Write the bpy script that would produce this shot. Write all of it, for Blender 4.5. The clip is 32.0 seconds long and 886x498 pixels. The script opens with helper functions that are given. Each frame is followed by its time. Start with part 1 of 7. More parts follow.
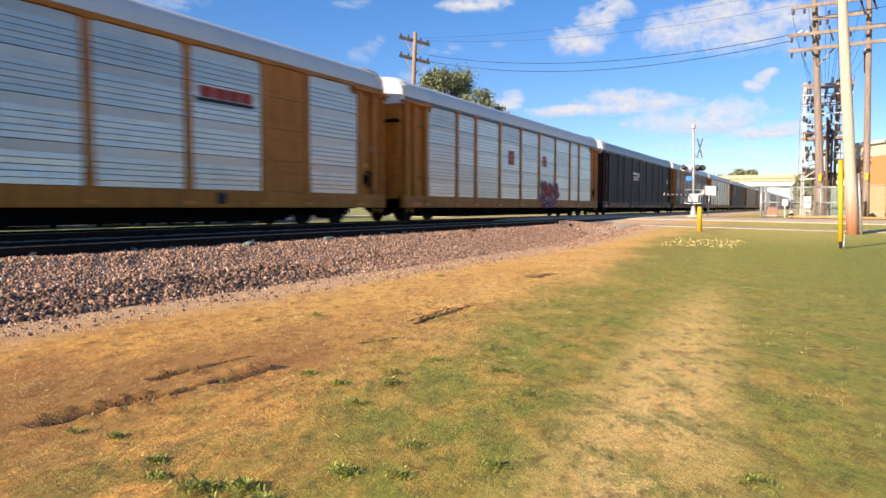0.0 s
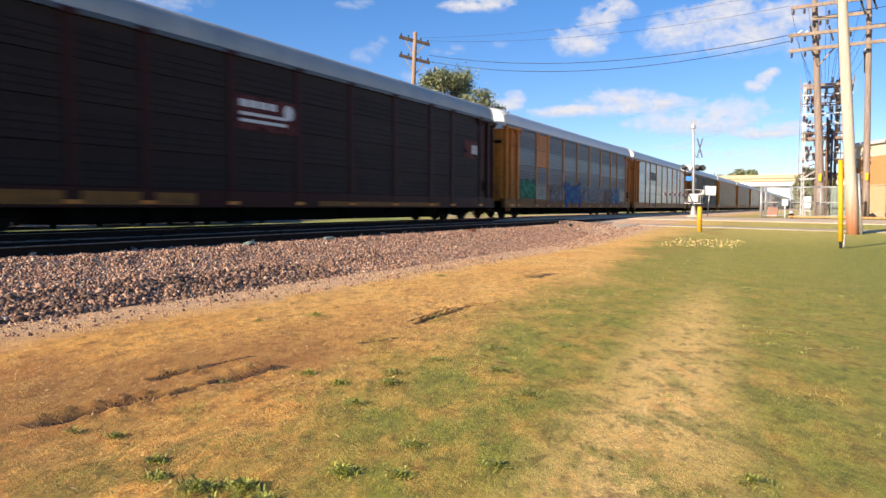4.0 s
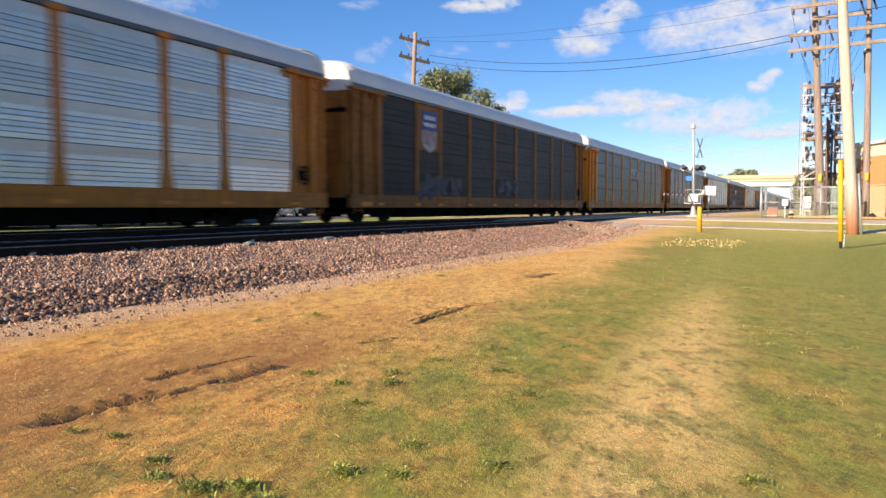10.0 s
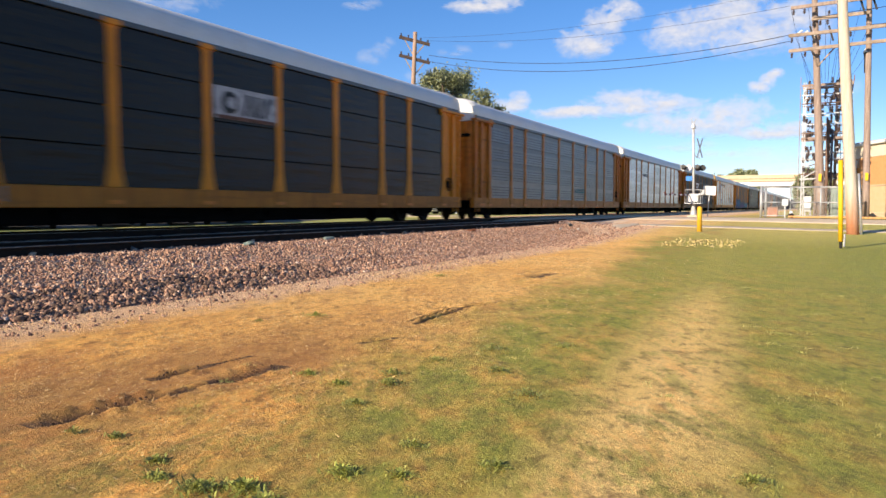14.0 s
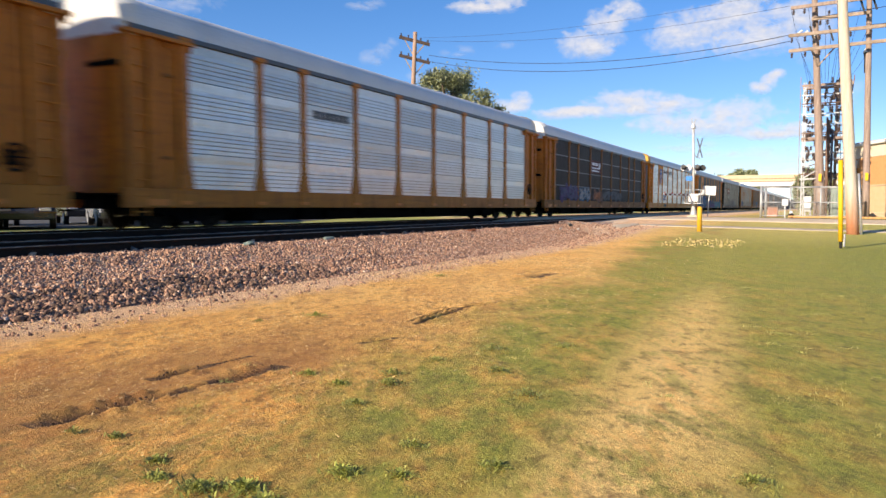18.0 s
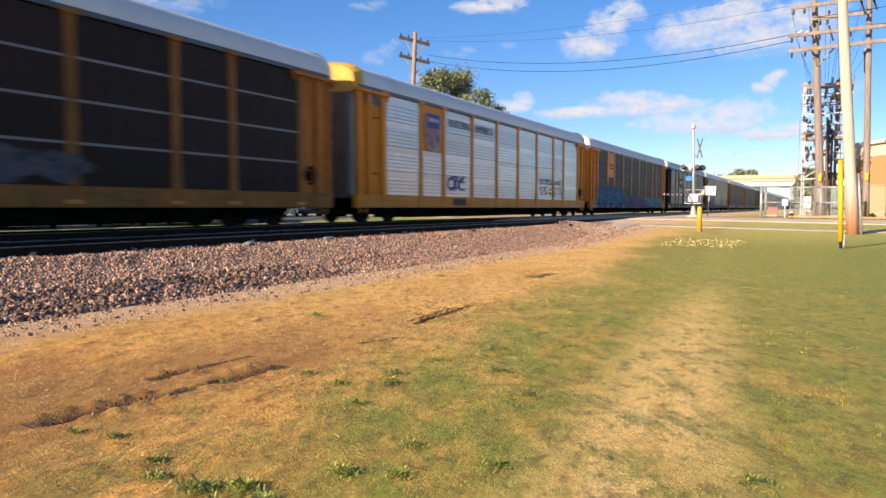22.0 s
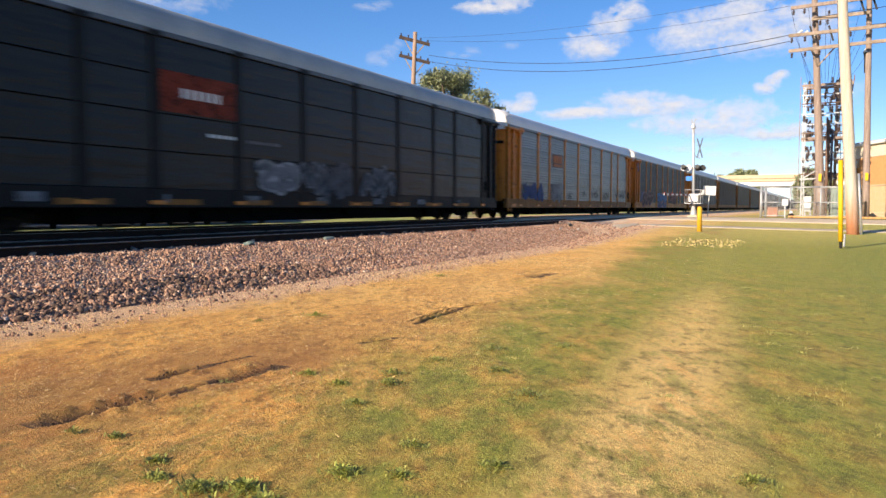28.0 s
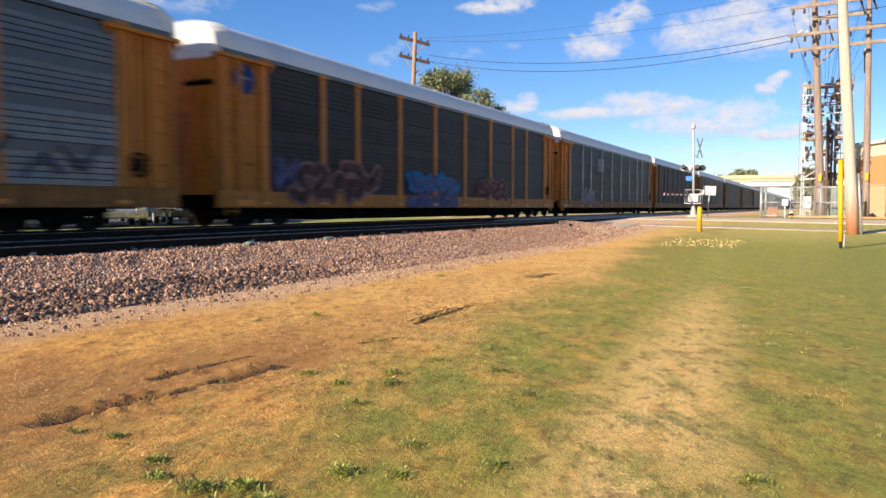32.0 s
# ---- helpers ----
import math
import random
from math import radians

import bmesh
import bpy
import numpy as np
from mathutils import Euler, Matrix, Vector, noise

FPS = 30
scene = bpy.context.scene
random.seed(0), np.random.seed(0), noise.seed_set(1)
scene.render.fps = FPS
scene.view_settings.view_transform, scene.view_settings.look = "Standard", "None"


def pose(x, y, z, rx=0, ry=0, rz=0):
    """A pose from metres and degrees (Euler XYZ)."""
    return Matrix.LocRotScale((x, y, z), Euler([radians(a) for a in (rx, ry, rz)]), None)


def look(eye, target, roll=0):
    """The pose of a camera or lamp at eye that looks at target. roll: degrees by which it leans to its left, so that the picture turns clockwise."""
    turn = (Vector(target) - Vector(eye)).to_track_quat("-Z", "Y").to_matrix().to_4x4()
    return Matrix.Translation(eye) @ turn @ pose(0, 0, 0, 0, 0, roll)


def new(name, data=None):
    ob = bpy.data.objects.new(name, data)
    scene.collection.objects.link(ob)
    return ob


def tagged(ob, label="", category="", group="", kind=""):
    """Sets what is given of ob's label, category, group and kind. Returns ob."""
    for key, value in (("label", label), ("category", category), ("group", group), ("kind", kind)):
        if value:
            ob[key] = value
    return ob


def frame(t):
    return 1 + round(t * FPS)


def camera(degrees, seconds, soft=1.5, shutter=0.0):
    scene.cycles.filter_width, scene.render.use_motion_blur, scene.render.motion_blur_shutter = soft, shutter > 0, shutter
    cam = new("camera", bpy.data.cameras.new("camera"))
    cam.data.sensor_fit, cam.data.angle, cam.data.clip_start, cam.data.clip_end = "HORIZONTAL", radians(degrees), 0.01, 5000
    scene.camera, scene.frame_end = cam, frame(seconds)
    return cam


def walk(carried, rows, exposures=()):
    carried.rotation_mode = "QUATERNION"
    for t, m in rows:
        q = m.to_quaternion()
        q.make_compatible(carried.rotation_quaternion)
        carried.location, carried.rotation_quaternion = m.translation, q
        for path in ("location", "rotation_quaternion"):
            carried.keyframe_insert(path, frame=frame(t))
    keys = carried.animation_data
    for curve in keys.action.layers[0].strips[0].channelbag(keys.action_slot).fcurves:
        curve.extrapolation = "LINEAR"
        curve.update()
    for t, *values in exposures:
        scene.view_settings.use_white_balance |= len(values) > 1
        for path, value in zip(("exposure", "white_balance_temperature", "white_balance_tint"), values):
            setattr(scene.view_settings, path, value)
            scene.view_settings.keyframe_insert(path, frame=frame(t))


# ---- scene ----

# The track runs along +Y, the train goes towards -Y; the camera stands on the lawn beside it.
EYE_Z = 1.2
TURN = radians(28.4)
PITCH = radians(3.38)
RAIL_Z = 0.653          # top of the rails
TRACK_FAR = -15.68      # centre line of the train's track
TRACK_NEAR = -10.75     # centre line of the empty track
CAR_PITCH = 27.73
CAR_LEN = 26.5
FIRST = -4.8          # leading corner of the first car at 0 s


def travelled(t):
    """How far the train has rolled after t seconds: it gathers speed a little."""
    return 11.4417 * t - 0.003269 * t ** 2 + 0.00029742 * t ** 3 - 0.0000025424 * t ** 4



cam = camera(64.78, 32.0, soft=1.5, shutter=0.75)
aim = (-math.sin(TURN) * math.cos(PITCH), math.cos(TURN) * math.cos(PITCH), EYE_Z - math.sin(PITCH))
CAM_POSE = look((0, 0, EYE_Z), aim)
walk(cam, [(0, CAM_POSE), (32, CAM_POSE)], exposures=[(0, 0.86, 6600, 15), (32, 0.86, 6600, 15)])

# ---------------------------------------------------------------- world and sun
SUN_EL, SUN_AZ = 24, 22       # the sun stands behind the camera, a little beyond the train's far side
world = bpy.data.worlds.new("sky")
scene.world = world
world.use_nodes = True
wn = world.node_tree.nodes
sky = wn.new("ShaderNodeTexSky")
sky.sky_type = "NISHITA"
sky.sun_disc = False
sky.sun_elevation = radians(SUN_EL)
sky.sun_rotation = radians(180 + SUN_AZ)
sky.altitude = 500
sky.air_density = 0.85
sky.dust_density = 0.0
sky.ozone_density = 4.0
vivid = wn.new("ShaderNodeHueSaturation")
vivid.inputs["Hue"].default_value = 0.51
vivid.inputs["Saturation"].default_value = 1.25
world.node_tree.links.new(sky.outputs[0], vivid.inputs["Color"])
vivid.inputs["Value"].default_value = 1.3
even = wn.new("ShaderNodeGamma")
even.inputs["Gamma"].default_value = 0.8
world.node_tree.links.new(vivid.outputs[0], even.inputs[0])
world.node_tree.links.new(even.outputs[0], wn["Background"].inputs[0])
wn["Background"].inputs[1].default_value = 0.106
sun = new("sun", bpy.data.lights.new("sun", "SUN"))
sun.data.energy = 5.0
sun.data.angle = radians(0.53)
sun.data.color = (1.0, 0.87, 0.66)
sx, sy = -math.sin(radians(SUN_AZ)) * math.cos(radians(SUN_EL)), -math.cos(radians(SUN_AZ)) * math.cos(radians(SUN_EL))
sun.matrix_world = look((sx * 50, sy * 50, 50 * math.sin(radians(SUN_EL))), (0, 0, 0))


# ---------------------------------------------------------------- materials
class Mat:
    """A small builder of node materials."""

    def __init__(self, name, rough=0.6, metal=0.0):
        self.m = bpy.data.materials.new(name)
        self.m.use_nodes = True
        self.t = self.m.node_tree
        self.b = self.t.nodes["Principled BSDF"]
        self.b.inputs["Roughness"].default_value = rough
        self.b.inputs["Metallic"].default_value = metal
        self.pos = None

    def node(self, kind, **kw):
        n = self.t.nodes.new(kind)
        for k, v in kw.items():
            n.inputs[k.replace("_", " ")].default_value = v
        return n

    def link(self, a, b):
        self.t.links.new(a, b)

    def coord(self, which="Object", scale=(1, 1, 1)):
        c = self.t.nodes.new("ShaderNodeTexCoord")
        m = self.t.nodes.new("ShaderNodeMapping")
        m.inputs["Scale"].default_value = scale
        self.link(c.outputs[which], m.inputs[0])
        return m.outputs[0]

    def world_pos(self, scale=(1, 1, 1)):
        g = self.t.nodes.new("ShaderNodeNewGeometry")
        m = self.t.nodes.new("ShaderNodeMapping")
        m.inputs["Scale"].default_value = scale
        self.link(g.outputs["Position"], m.inputs[0])
        return m.outputs[0]

    def mown_pos(self, along):
        """Ground position along and across the mower's way, drawn out along it."""
        g = self.t.nodes.new("ShaderNodeNewGeometry")
        turn, draw = self.t.nodes.new("ShaderNodeMapping"), self.t.nodes.new("ShaderNodeMapping")
        turn.inputs["Rotation"].default_value = (0, 0, -radians(28))
        draw.inputs["Scale"].default_value = (1, along, 0)
        self.link(g.outputs["Position"], turn.inputs[0])
        self.link(turn.outputs[0], draw.inputs[0])
        return draw.outputs[0]

    def noise(self, vec, scale, detail=4, rough=0.6, dist=0.0):
        n = self.node("ShaderNodeTexNoise", Scale=scale, Detail=detail, Roughness=rough, Distortion=dist)
        self.link(vec, n.inputs["Vector"])
        return n.outputs["Fac"]

    def ramp(self, fac, stops):
        r = self.t.nodes.new("ShaderNodeValToRGB")
        e = r.color_ramp.elements
        while len(e) < len(stops):
            e.new(0.5)
        for el, (p, c) in zip(e, stops):
            el.position = p
            el.color = (c, c, c, 1) if isinstance(c, (int, float)) else (*c, 1)
        self.link(fac, r.inputs[0])
        return r.outputs[0]

    def mix(self, fac, a, b, mode="MIX"):
        n = self.t.nodes.new("ShaderNodeMix")
        n.data_type = "RGBA"
        n.blend_type = mode
        for sock, v in ((n.inputs[0], fac), (n.inputs[6], a), (n.inputs[7], b)):
            if isinstance(v, (int, float)):
                sock.default_value = v
            elif isinstance(v, tuple):
                sock.default_value = (*v, 1)
            else:
                self.link(v, sock)
        return n.outputs[2]

    def math(self, op, a, b=0.0, clamp=False):
        n = self.t.nodes.new("ShaderNodeMath")
        n.operation = op
        n.use_clamp = clamp
        for sock, v in zip(n.inputs, (a, b)):
            if isinstance(v, (int, float)):
                sock.default_value = v
            else:
                self.link(v, sock)
        return n.outputs[0]

    def color(self, c):
        if isinstance(c, tuple):
            self.b.inputs["Base Color"].default_value = (*c, 1)
        else:
            self.link(c, self.b.inputs["Base Color"])
        return self

    def bump(self, h, strength=0.3, distance=0.02):
        n = self.node("ShaderNodeBump", Strength=strength, Distance=distance)
        self.link(h, n.inputs["Height"])
        self.link(n.outputs[0], self.b.inputs["Normal"])
        return self

    def rough(self, fac, lo, hi):
        self.link(self.ramp(fac, [(0.3, lo), (0.7, hi)]), self.b.inputs["Roughness"])
        return self


def mixed(name, dark, light, scale=3.0, rough=0.6, metal=0.0, fine=40.0, bump=0.15, stretch=(1, 1, 1), spread=0.18, random_tone=0.0):
    """A worn surface: two tones at two scales, with fine relief."""
    m = Mat(name, rough, metal)
    v = m.coord("Object", stretch)
    big, small = m.noise(v, scale, 5), m.noise(v, fine, 3)
    c = m.mix(m.ramp(big, [(0.5 - spread, 0.0), (0.5 + spread, 1.0)]), dark, light)
    c = m.mix(m.ramp(small, [(0.35, 0.45), (0.65, 0.0)]), c, tuple(x * 0.55 for x in dark))
    if random_tone:
        oi = m.t.nodes.new("ShaderNodeObjectInfo")
        c = m.mix(1.0, c, m.ramp(oi.outputs["Random"], [(0.0, 1 - random_tone), (1.0, 1.0)]), "MULTIPLY")
    m.color(c)
    m.rough(big, max(0.05, rough - 0.12), min(1, rough + 0.12))
    if rough >= 0.45 and not metal:
        m.b.inputs["Specular IOR Level"].default_value = 0.25
    m.bump(small, bump, 0.01)
    return m.m


def panel_metal(name, base, grime, rough=0.42, metal=0.55, streak=0.5, tone=0.18, dents=0.0):
    """Galvanised or painted side screens with grime streaks that run down, panel by panel tone and long shallow dents."""
    m = Mat(name, rough, metal)
    v = m.coord("Object", (1, 1, 1))
    run = m.coord("Object", (1, 3.0, 0.35))
    oi = m.t.nodes.new("ShaderNodeObjectInfo")
    shift = m.math("MULTIPLY", oi.outputs["Random"], 37.0)

    def moved(vec):
        add = m.t.nodes.new("ShaderNodeVectorMath")
        add.operation = "ADD"
        rnd = m.t.nodes.new("ShaderNodeCombineXYZ")
        m.link(shift, rnd.inputs[1])
        m.link(vec, add.inputs[0])
        m.link(rnd.outputs[0], add.inputs[1])
        return add.outputs[0]

    a = m.noise(moved(run), 2.4, 5, 0.65)
    b = m.noise(v, 60.0, 2)
    c = m.mix(m.ramp(a, [(0.42, 0.0), (0.75, streak)]), base, grime)
    film = m.noise(moved(m.coord("Object", (1, 0.35, 4.0))), 1.6, 5, 0.6)
    c = m.mix(m.ramp(film, [(0.5, 0.0), (0.7, streak * 0.55)]), c, grime)
    c = m.mix(m.ramp(b, [(0.45, 0.12), (0.6, 0.0)]), c, grime)
    c = m.mix(1.0, c, m.ramp(oi.outputs["Random"], [(0.0, 1 - tone), (1.0, 1.0)]), "MULTIPLY")
    m.color(c)
    m.rough(a, rough - 0.08, rough + 0.15)
    if not metal:
        m.b.inputs["Specular IOR Level"].default_value = 0.25
    if dents:
        long = m.noise(moved(m.coord("Object", (1, 0.3, 2.6))), 1.5, 3, 0.5)
        m.bump(m.math("ADD", m.math("MULTIPLY", long, 12.0), m.math("MULTIPLY", b, 0.06)), dents, 0.01)
    else:
        m.bump(b, 0.08, 0.004)
    return m.m


M_YELLOW = panel_metal("yellow_car_paint", (0.6, 0.195, 0.016), (0.2, 0.072, 0.017), 0.5, 0.0, 0.8, 0.12)
M_YELLOW_BRIGHT = panel_metal("bright_yellow_car_paint", (0.8, 0.265, 0.012), (0.42, 0.145, 0.015), 0.48, 0.0, 0.6, 0.08)
M_YELLOW_DIRTY = panel_metal("rusty_yellow_car_paint", (0.36, 0.135, 0.02), (0.11, 0.044, 0.015), 0.6, 0.0, 0.9, 0.15)
M_MAROON = mixed("maroon_car_paint", (0.035, 0.009, 0.007), (0.065, 0.016, 0.012), 1.2, 0.5, 0.0, 22, 0.06)
M_BLACK_FRAME = mixed("black_car_paint", (0.007, 0.007, 0.008), (0.016, 0.015, 0.015), 1.2, 0.5, 0.0, 22, 0.06)
M_ROOF = mixed("galvanised_roof", (0.68, 0.66, 0.64), (0.8, 0.77, 0.75), 0.8, 0.55, 0.15, 26, 0.05)
M_ROOF_DULL = mixed("dull_galvanised_roof", (0.34, 0.33, 0.31), (0.52, 0.51, 0.48), 0.8, 0.5, 0.2, 26, 0.05)
M_ROOF_WHITE = mixed("white_roof", (0.6, 0.59, 0.56), (0.76, 0.75, 0.72), 0.8, 0.5, 0.0, 26, 0.05)
M_CAP_CREAM = mixed("yellow_roof_cap", (0.6, 0.3, 0.03), (0.78, 0.46, 0.09), 1.5, 0.5, 0.0, 26, 0.04)
M_CAP = mixed("white_roof_cap", (0.66, 0.64, 0.6), (0.8, 0.79, 0.76), 1.5, 0.5, 0.0, 26, 0.04)
M_SILVER = panel_metal("silver_side_screen", (0.64, 0.595, 0.53), (0.42, 0.375, 0.32), 0.33, 0.85, 0.5, 0.24, 0.17)
M_BAND = panel_metal("smooth_silver_band", (0.52, 0.475, 0.43), (0.36, 0.31, 0.26), 0.38, 0.75, 0.5, 0.15, 0.17)
M_BAND_PALE = panel_metal("pale_seam_strip", (0.2, 0.19, 0.18), (0.1, 0.09, 0.08), 0.5, 0.2, 0.5, 0.1)
M_BAND_GREY = panel_metal("smooth_grey_band", (0.09, 0.092, 0.1), (0.06, 0.055, 0.05), 0.4, 0.4, 0.5, 0.1)
M_SILVER_WHITE = panel_metal("pale_side_screen", (0.7, 0.65, 0.6), (0.44, 0.385, 0.325), 0.34, 0.75, 0.55, 0.26, 0.17)
M_GREY = panel_metal("weathered_grey_side_screen", (0.175, 0.162, 0.155), (0.085, 0.069, 0.057), 0.38, 0.6, 0.75, 0.18, 0.25)
M_FARGREY = panel_metal("mid_grey_side_screen", (0.13, 0.125, 0.125), (0.08, 0.07, 0.06), 0.5, 0.15, 0.7)
M_GREY_PALE = panel_metal("pale_grey_side_screen", (0.22, 0.203, 0.19), (0.12, 0.1, 0.083), 0.4, 0.55, 0.7, 0.15, 0.14)
M_DARKGREY = panel_metal("dark_grey_side_screen", (0.046, 0.04, 0.036), (0.027, 0.021, 0.018), 0.5, 0.1, 0.7)
M_BLACKPANEL = panel_metal("black_side_screen", (0.007, 0.007, 0.0075), (0.016, 0.0135, 0.012), 0.36, 0.0, 0.6, 0.18, 0.3)
M_BROWNPANEL = panel_metal("dark_brown_side_screen", (0.034, 0.021, 0.016), (0.022, 0.014, 0.011), 0.55, 0.0, 0.7)
M_MAROONPANEL = panel_metal("maroon_side_screen", (0.05, 0.02, 0.018), (0.03, 0.018, 0.016), 0.5, 0.1, 0.7)
for matt in (M_BROWNPANEL, M_DARKGREY, M_BLACK_FRAME, M_MAROON):
    matt.node_tree.nodes["Principled BSDF"].inputs["Specular IOR Level"].default_value = 0.12
# shade of the screens' slots, put into the colour of their shallow grooves
M_SLOT_SHADE = mixed("brown_slot_shade", (0.24, 0.19, 0.12), (0.44, 0.36, 0.24), 3, 0.9)
M_SLOT_SHADE_DARK = mixed("black_slot_shade", (0.006, 0.006, 0.006), (0.02, 0.018, 0.016), 3, 0.9)
M_UNDER = mixed("grimy_underframe_and_inner_shade", (0.004, 0.004, 0.004), (0.012, 0.011, 0.01), 3, 0.9)
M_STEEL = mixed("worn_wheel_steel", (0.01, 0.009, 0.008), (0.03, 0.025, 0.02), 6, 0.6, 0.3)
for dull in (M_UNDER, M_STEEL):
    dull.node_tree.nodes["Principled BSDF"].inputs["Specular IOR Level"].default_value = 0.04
M_RAILHEAD = mixed("polished_rail_head", (0.12, 0.115, 0.11), (0.22, 0.21, 0.2), 6, 0.35, 0.9)
M_RAILSIDE = mixed("rusty_rail_web", (0.012, 0.007, 0.005), (0.035, 0.018, 0.011), 8, 0.9)
M_TIE = mixed("creosoted_tie", (0.012, 0.009, 0.008), (0.04, 0.03, 0.024), 6, 0.9, stretch=(1, 6, 6))
M_WOODPOLE = mixed("weathered_pole_wood", (0.22, 0.16, 0.13), (0.4, 0.31, 0.255), 2.2, 0.85, 0, 30, 0.3, (6, 6, 0.4))
M_PALEPOLE = mixed("pale_pole_wood", (0.3, 0.2, 0.14), (0.46, 0.32, 0.24), 1.6, 0.85, 0, 30, 0.3, (6, 6, 0.3))
M_ARM = mixed("weathered_crossarm_wood", (0.2, 0.15, 0.11), (0.42, 0.33, 0.26), 3, 0.85, 0, 30, 0.3)
M_ARM_DARK = mixed("dark_crossarm_wood", (0.04, 0.028, 0.024), (0.1, 0.07, 0.056), 3, 0.85, 0, 30, 0.3)
M_CERAMIC = mixed("brown_ceramic", (0.06, 0.04, 0.035), (0.12, 0.09, 0.08), 8, 0.3)
M_GALV = mixed("galvanised_steel", (0.36, 0.37, 0.38), (0.58, 0.58, 0.58), 3, 0.5, 0.5)
M_RUSTSTEEL = mixed("rusty_steel", (0.12, 0.065, 0.04), (0.28, 0.17, 0.11), 3, 0.8, 0.2)
M_WIRE = mixed("dark_cable", (0.02, 0.02, 0.022), (0.05, 0.05, 0.05), 3, 0.6)
M_SAFETY = mixed("safety_yellow_plastic", (0.68, 0.4, 0.01), (0.8, 0.5, 0.02), 2, 0.45, 0, 30, 0.05)
M_ORANGEYELLOW = mixed("faded_yellow_paint", (0.62, 0.33, 0.02), (0.74, 0.44, 0.04), 3, 0.6, 0, 30, 0.1)
M_WHITE = mixed("white_paint", (0.68, 0.68, 0.66), (0.8, 0.8, 0.78), 3, 0.5, 0, 30, 0.05)
M_ALUM = mixed("aluminium_paint", (0.5, 0.5, 0.5), (0.68, 0.68, 0.67), 3, 0.45, 0.3)
M_BLACK = mixed("black_paint", (0.012, 0.012, 0.013), (0.03, 0.03, 0.03), 3, 0.5)
M_RED = mixed("red_paint", (0.36, 0.03, 0.02), (0.5, 0.06, 0.04), 3, 0.5)
M_REDLENS = mixed("red_lens", (0.3, 0.01, 0.01), (0.4, 0.02, 0.02), 3, 0.15)
M_BLUE = mixed("blue_paint", (0.03, 0.16, 0.48), (0.05, 0.24, 0.62), 3, 0.45)
M_NAVY = mixed("navy_paint", (0.02, 0.045, 0.2), (0.03, 0.07, 0.3), 3, 0.45)
M_CONC = mixed("concrete", (0.44, 0.36, 0.26), (0.6, 0.51, 0.39), 1.5, 0.85, 0, 25, 0.2)
M_TANPANEL = mixed("tan_concrete_panel", (0.54, 0.4, 0.26), (0.66, 0.52, 0.36), 1.2, 0.85)
M_CREAM = mixed("cream_concrete_panel", (0.66, 0.57, 0.43), (0.76, 0.68, 0.53), 1.2, 0.85)
M_BRICK = mixed("orange_brick", (0.58, 0.29, 0.12), (0.66, 0.35, 0.15), 5, 0.85, 0, 40, 0.2)
M_BRICK_PALE = mixed("buff_brick", (0.62, 0.42, 0.24), (0.7, 0.5, 0.31), 5, 0.85, 0, 40, 0.2)
M_REFLECTOR = mixed("orange_reflector", (0.7, 0.17, 0.004), (0.8, 0.24, 0.008), 3, 0.4)
M_MORTAR = mixed("mortar", (0.68, 0.32, 0.12), (0.74, 0.4, 0.17), 5, 0.9)
M_GREENBOX = mixed("grey_green_cabinet", (0.2, 0.26, 0.22), (0.3, 0.36, 0.31), 2, 0.5)
M_GLASS = mixed("dark_window_glass", (0.02, 0.025, 0.03), (0.04, 0.05, 0.06), 1, 0.08)


# ---------------------------------------------------------------- mesh helpers
def finish(name, bm, material, smooth=False):
    me = bpy.data.meshes.new(name)
    bm.to_mesh(me)
    bm.free()
    if smooth:
        me.polygons.foreach_set("use_smooth", [True] * len(me.polygons))
    me.materials.append(material)
    return me


def part(name, bm, material, parent=None, label="", smooth=False):
    """Links a bmesh, or a mesh that is shared, as one mesh object under a thing or a part."""
    me = bm if isinstance(bm, bpy.types.Mesh) else finish(name, bm, material, smooth)
    ob = new(name, me)
    if me.materials[0] is not material:
        ob.material_slots[0].link = "OBJECT"
        ob.material_slots[0].material = material
    if parent:
        ob.parent = parent
    if label:
        ob["label"] = label
    return ob


def thing(name, place, label, category, group="", kind="", turn=0.0):
    ob = new(name)
    ob.empty_display_size = 0.2
    ob.matrix_basis = pose(*place, 0, 0, turn)
    return tagged(ob, label, category, group, kind)


def box(bm, lo, hi, bevel=0.0):
    vs = [bm.verts.new((x, y, z)) for x in (lo[0], hi[0]) for y in (lo[1], hi[1]) for z in (lo[2], hi[2])]
    fs = [bm.faces.new([vs[i] for i in q]) for q in ((0, 1, 3, 2), (4, 6, 7, 5), (0, 4, 5, 1), (2, 3, 7, 6), (0, 2, 6, 4), (1, 5, 7, 3))]
    if bevel:
        es = list({e for f in fs for e in f.edges})
        bmesh.ops.bevel(bm, geom=es, offset=bevel, segments=1, affect="EDGES")
    return bm


def boxed(lo, hi, bevel=0.0):
    return box(bmesh.new(), lo, hi, bevel)


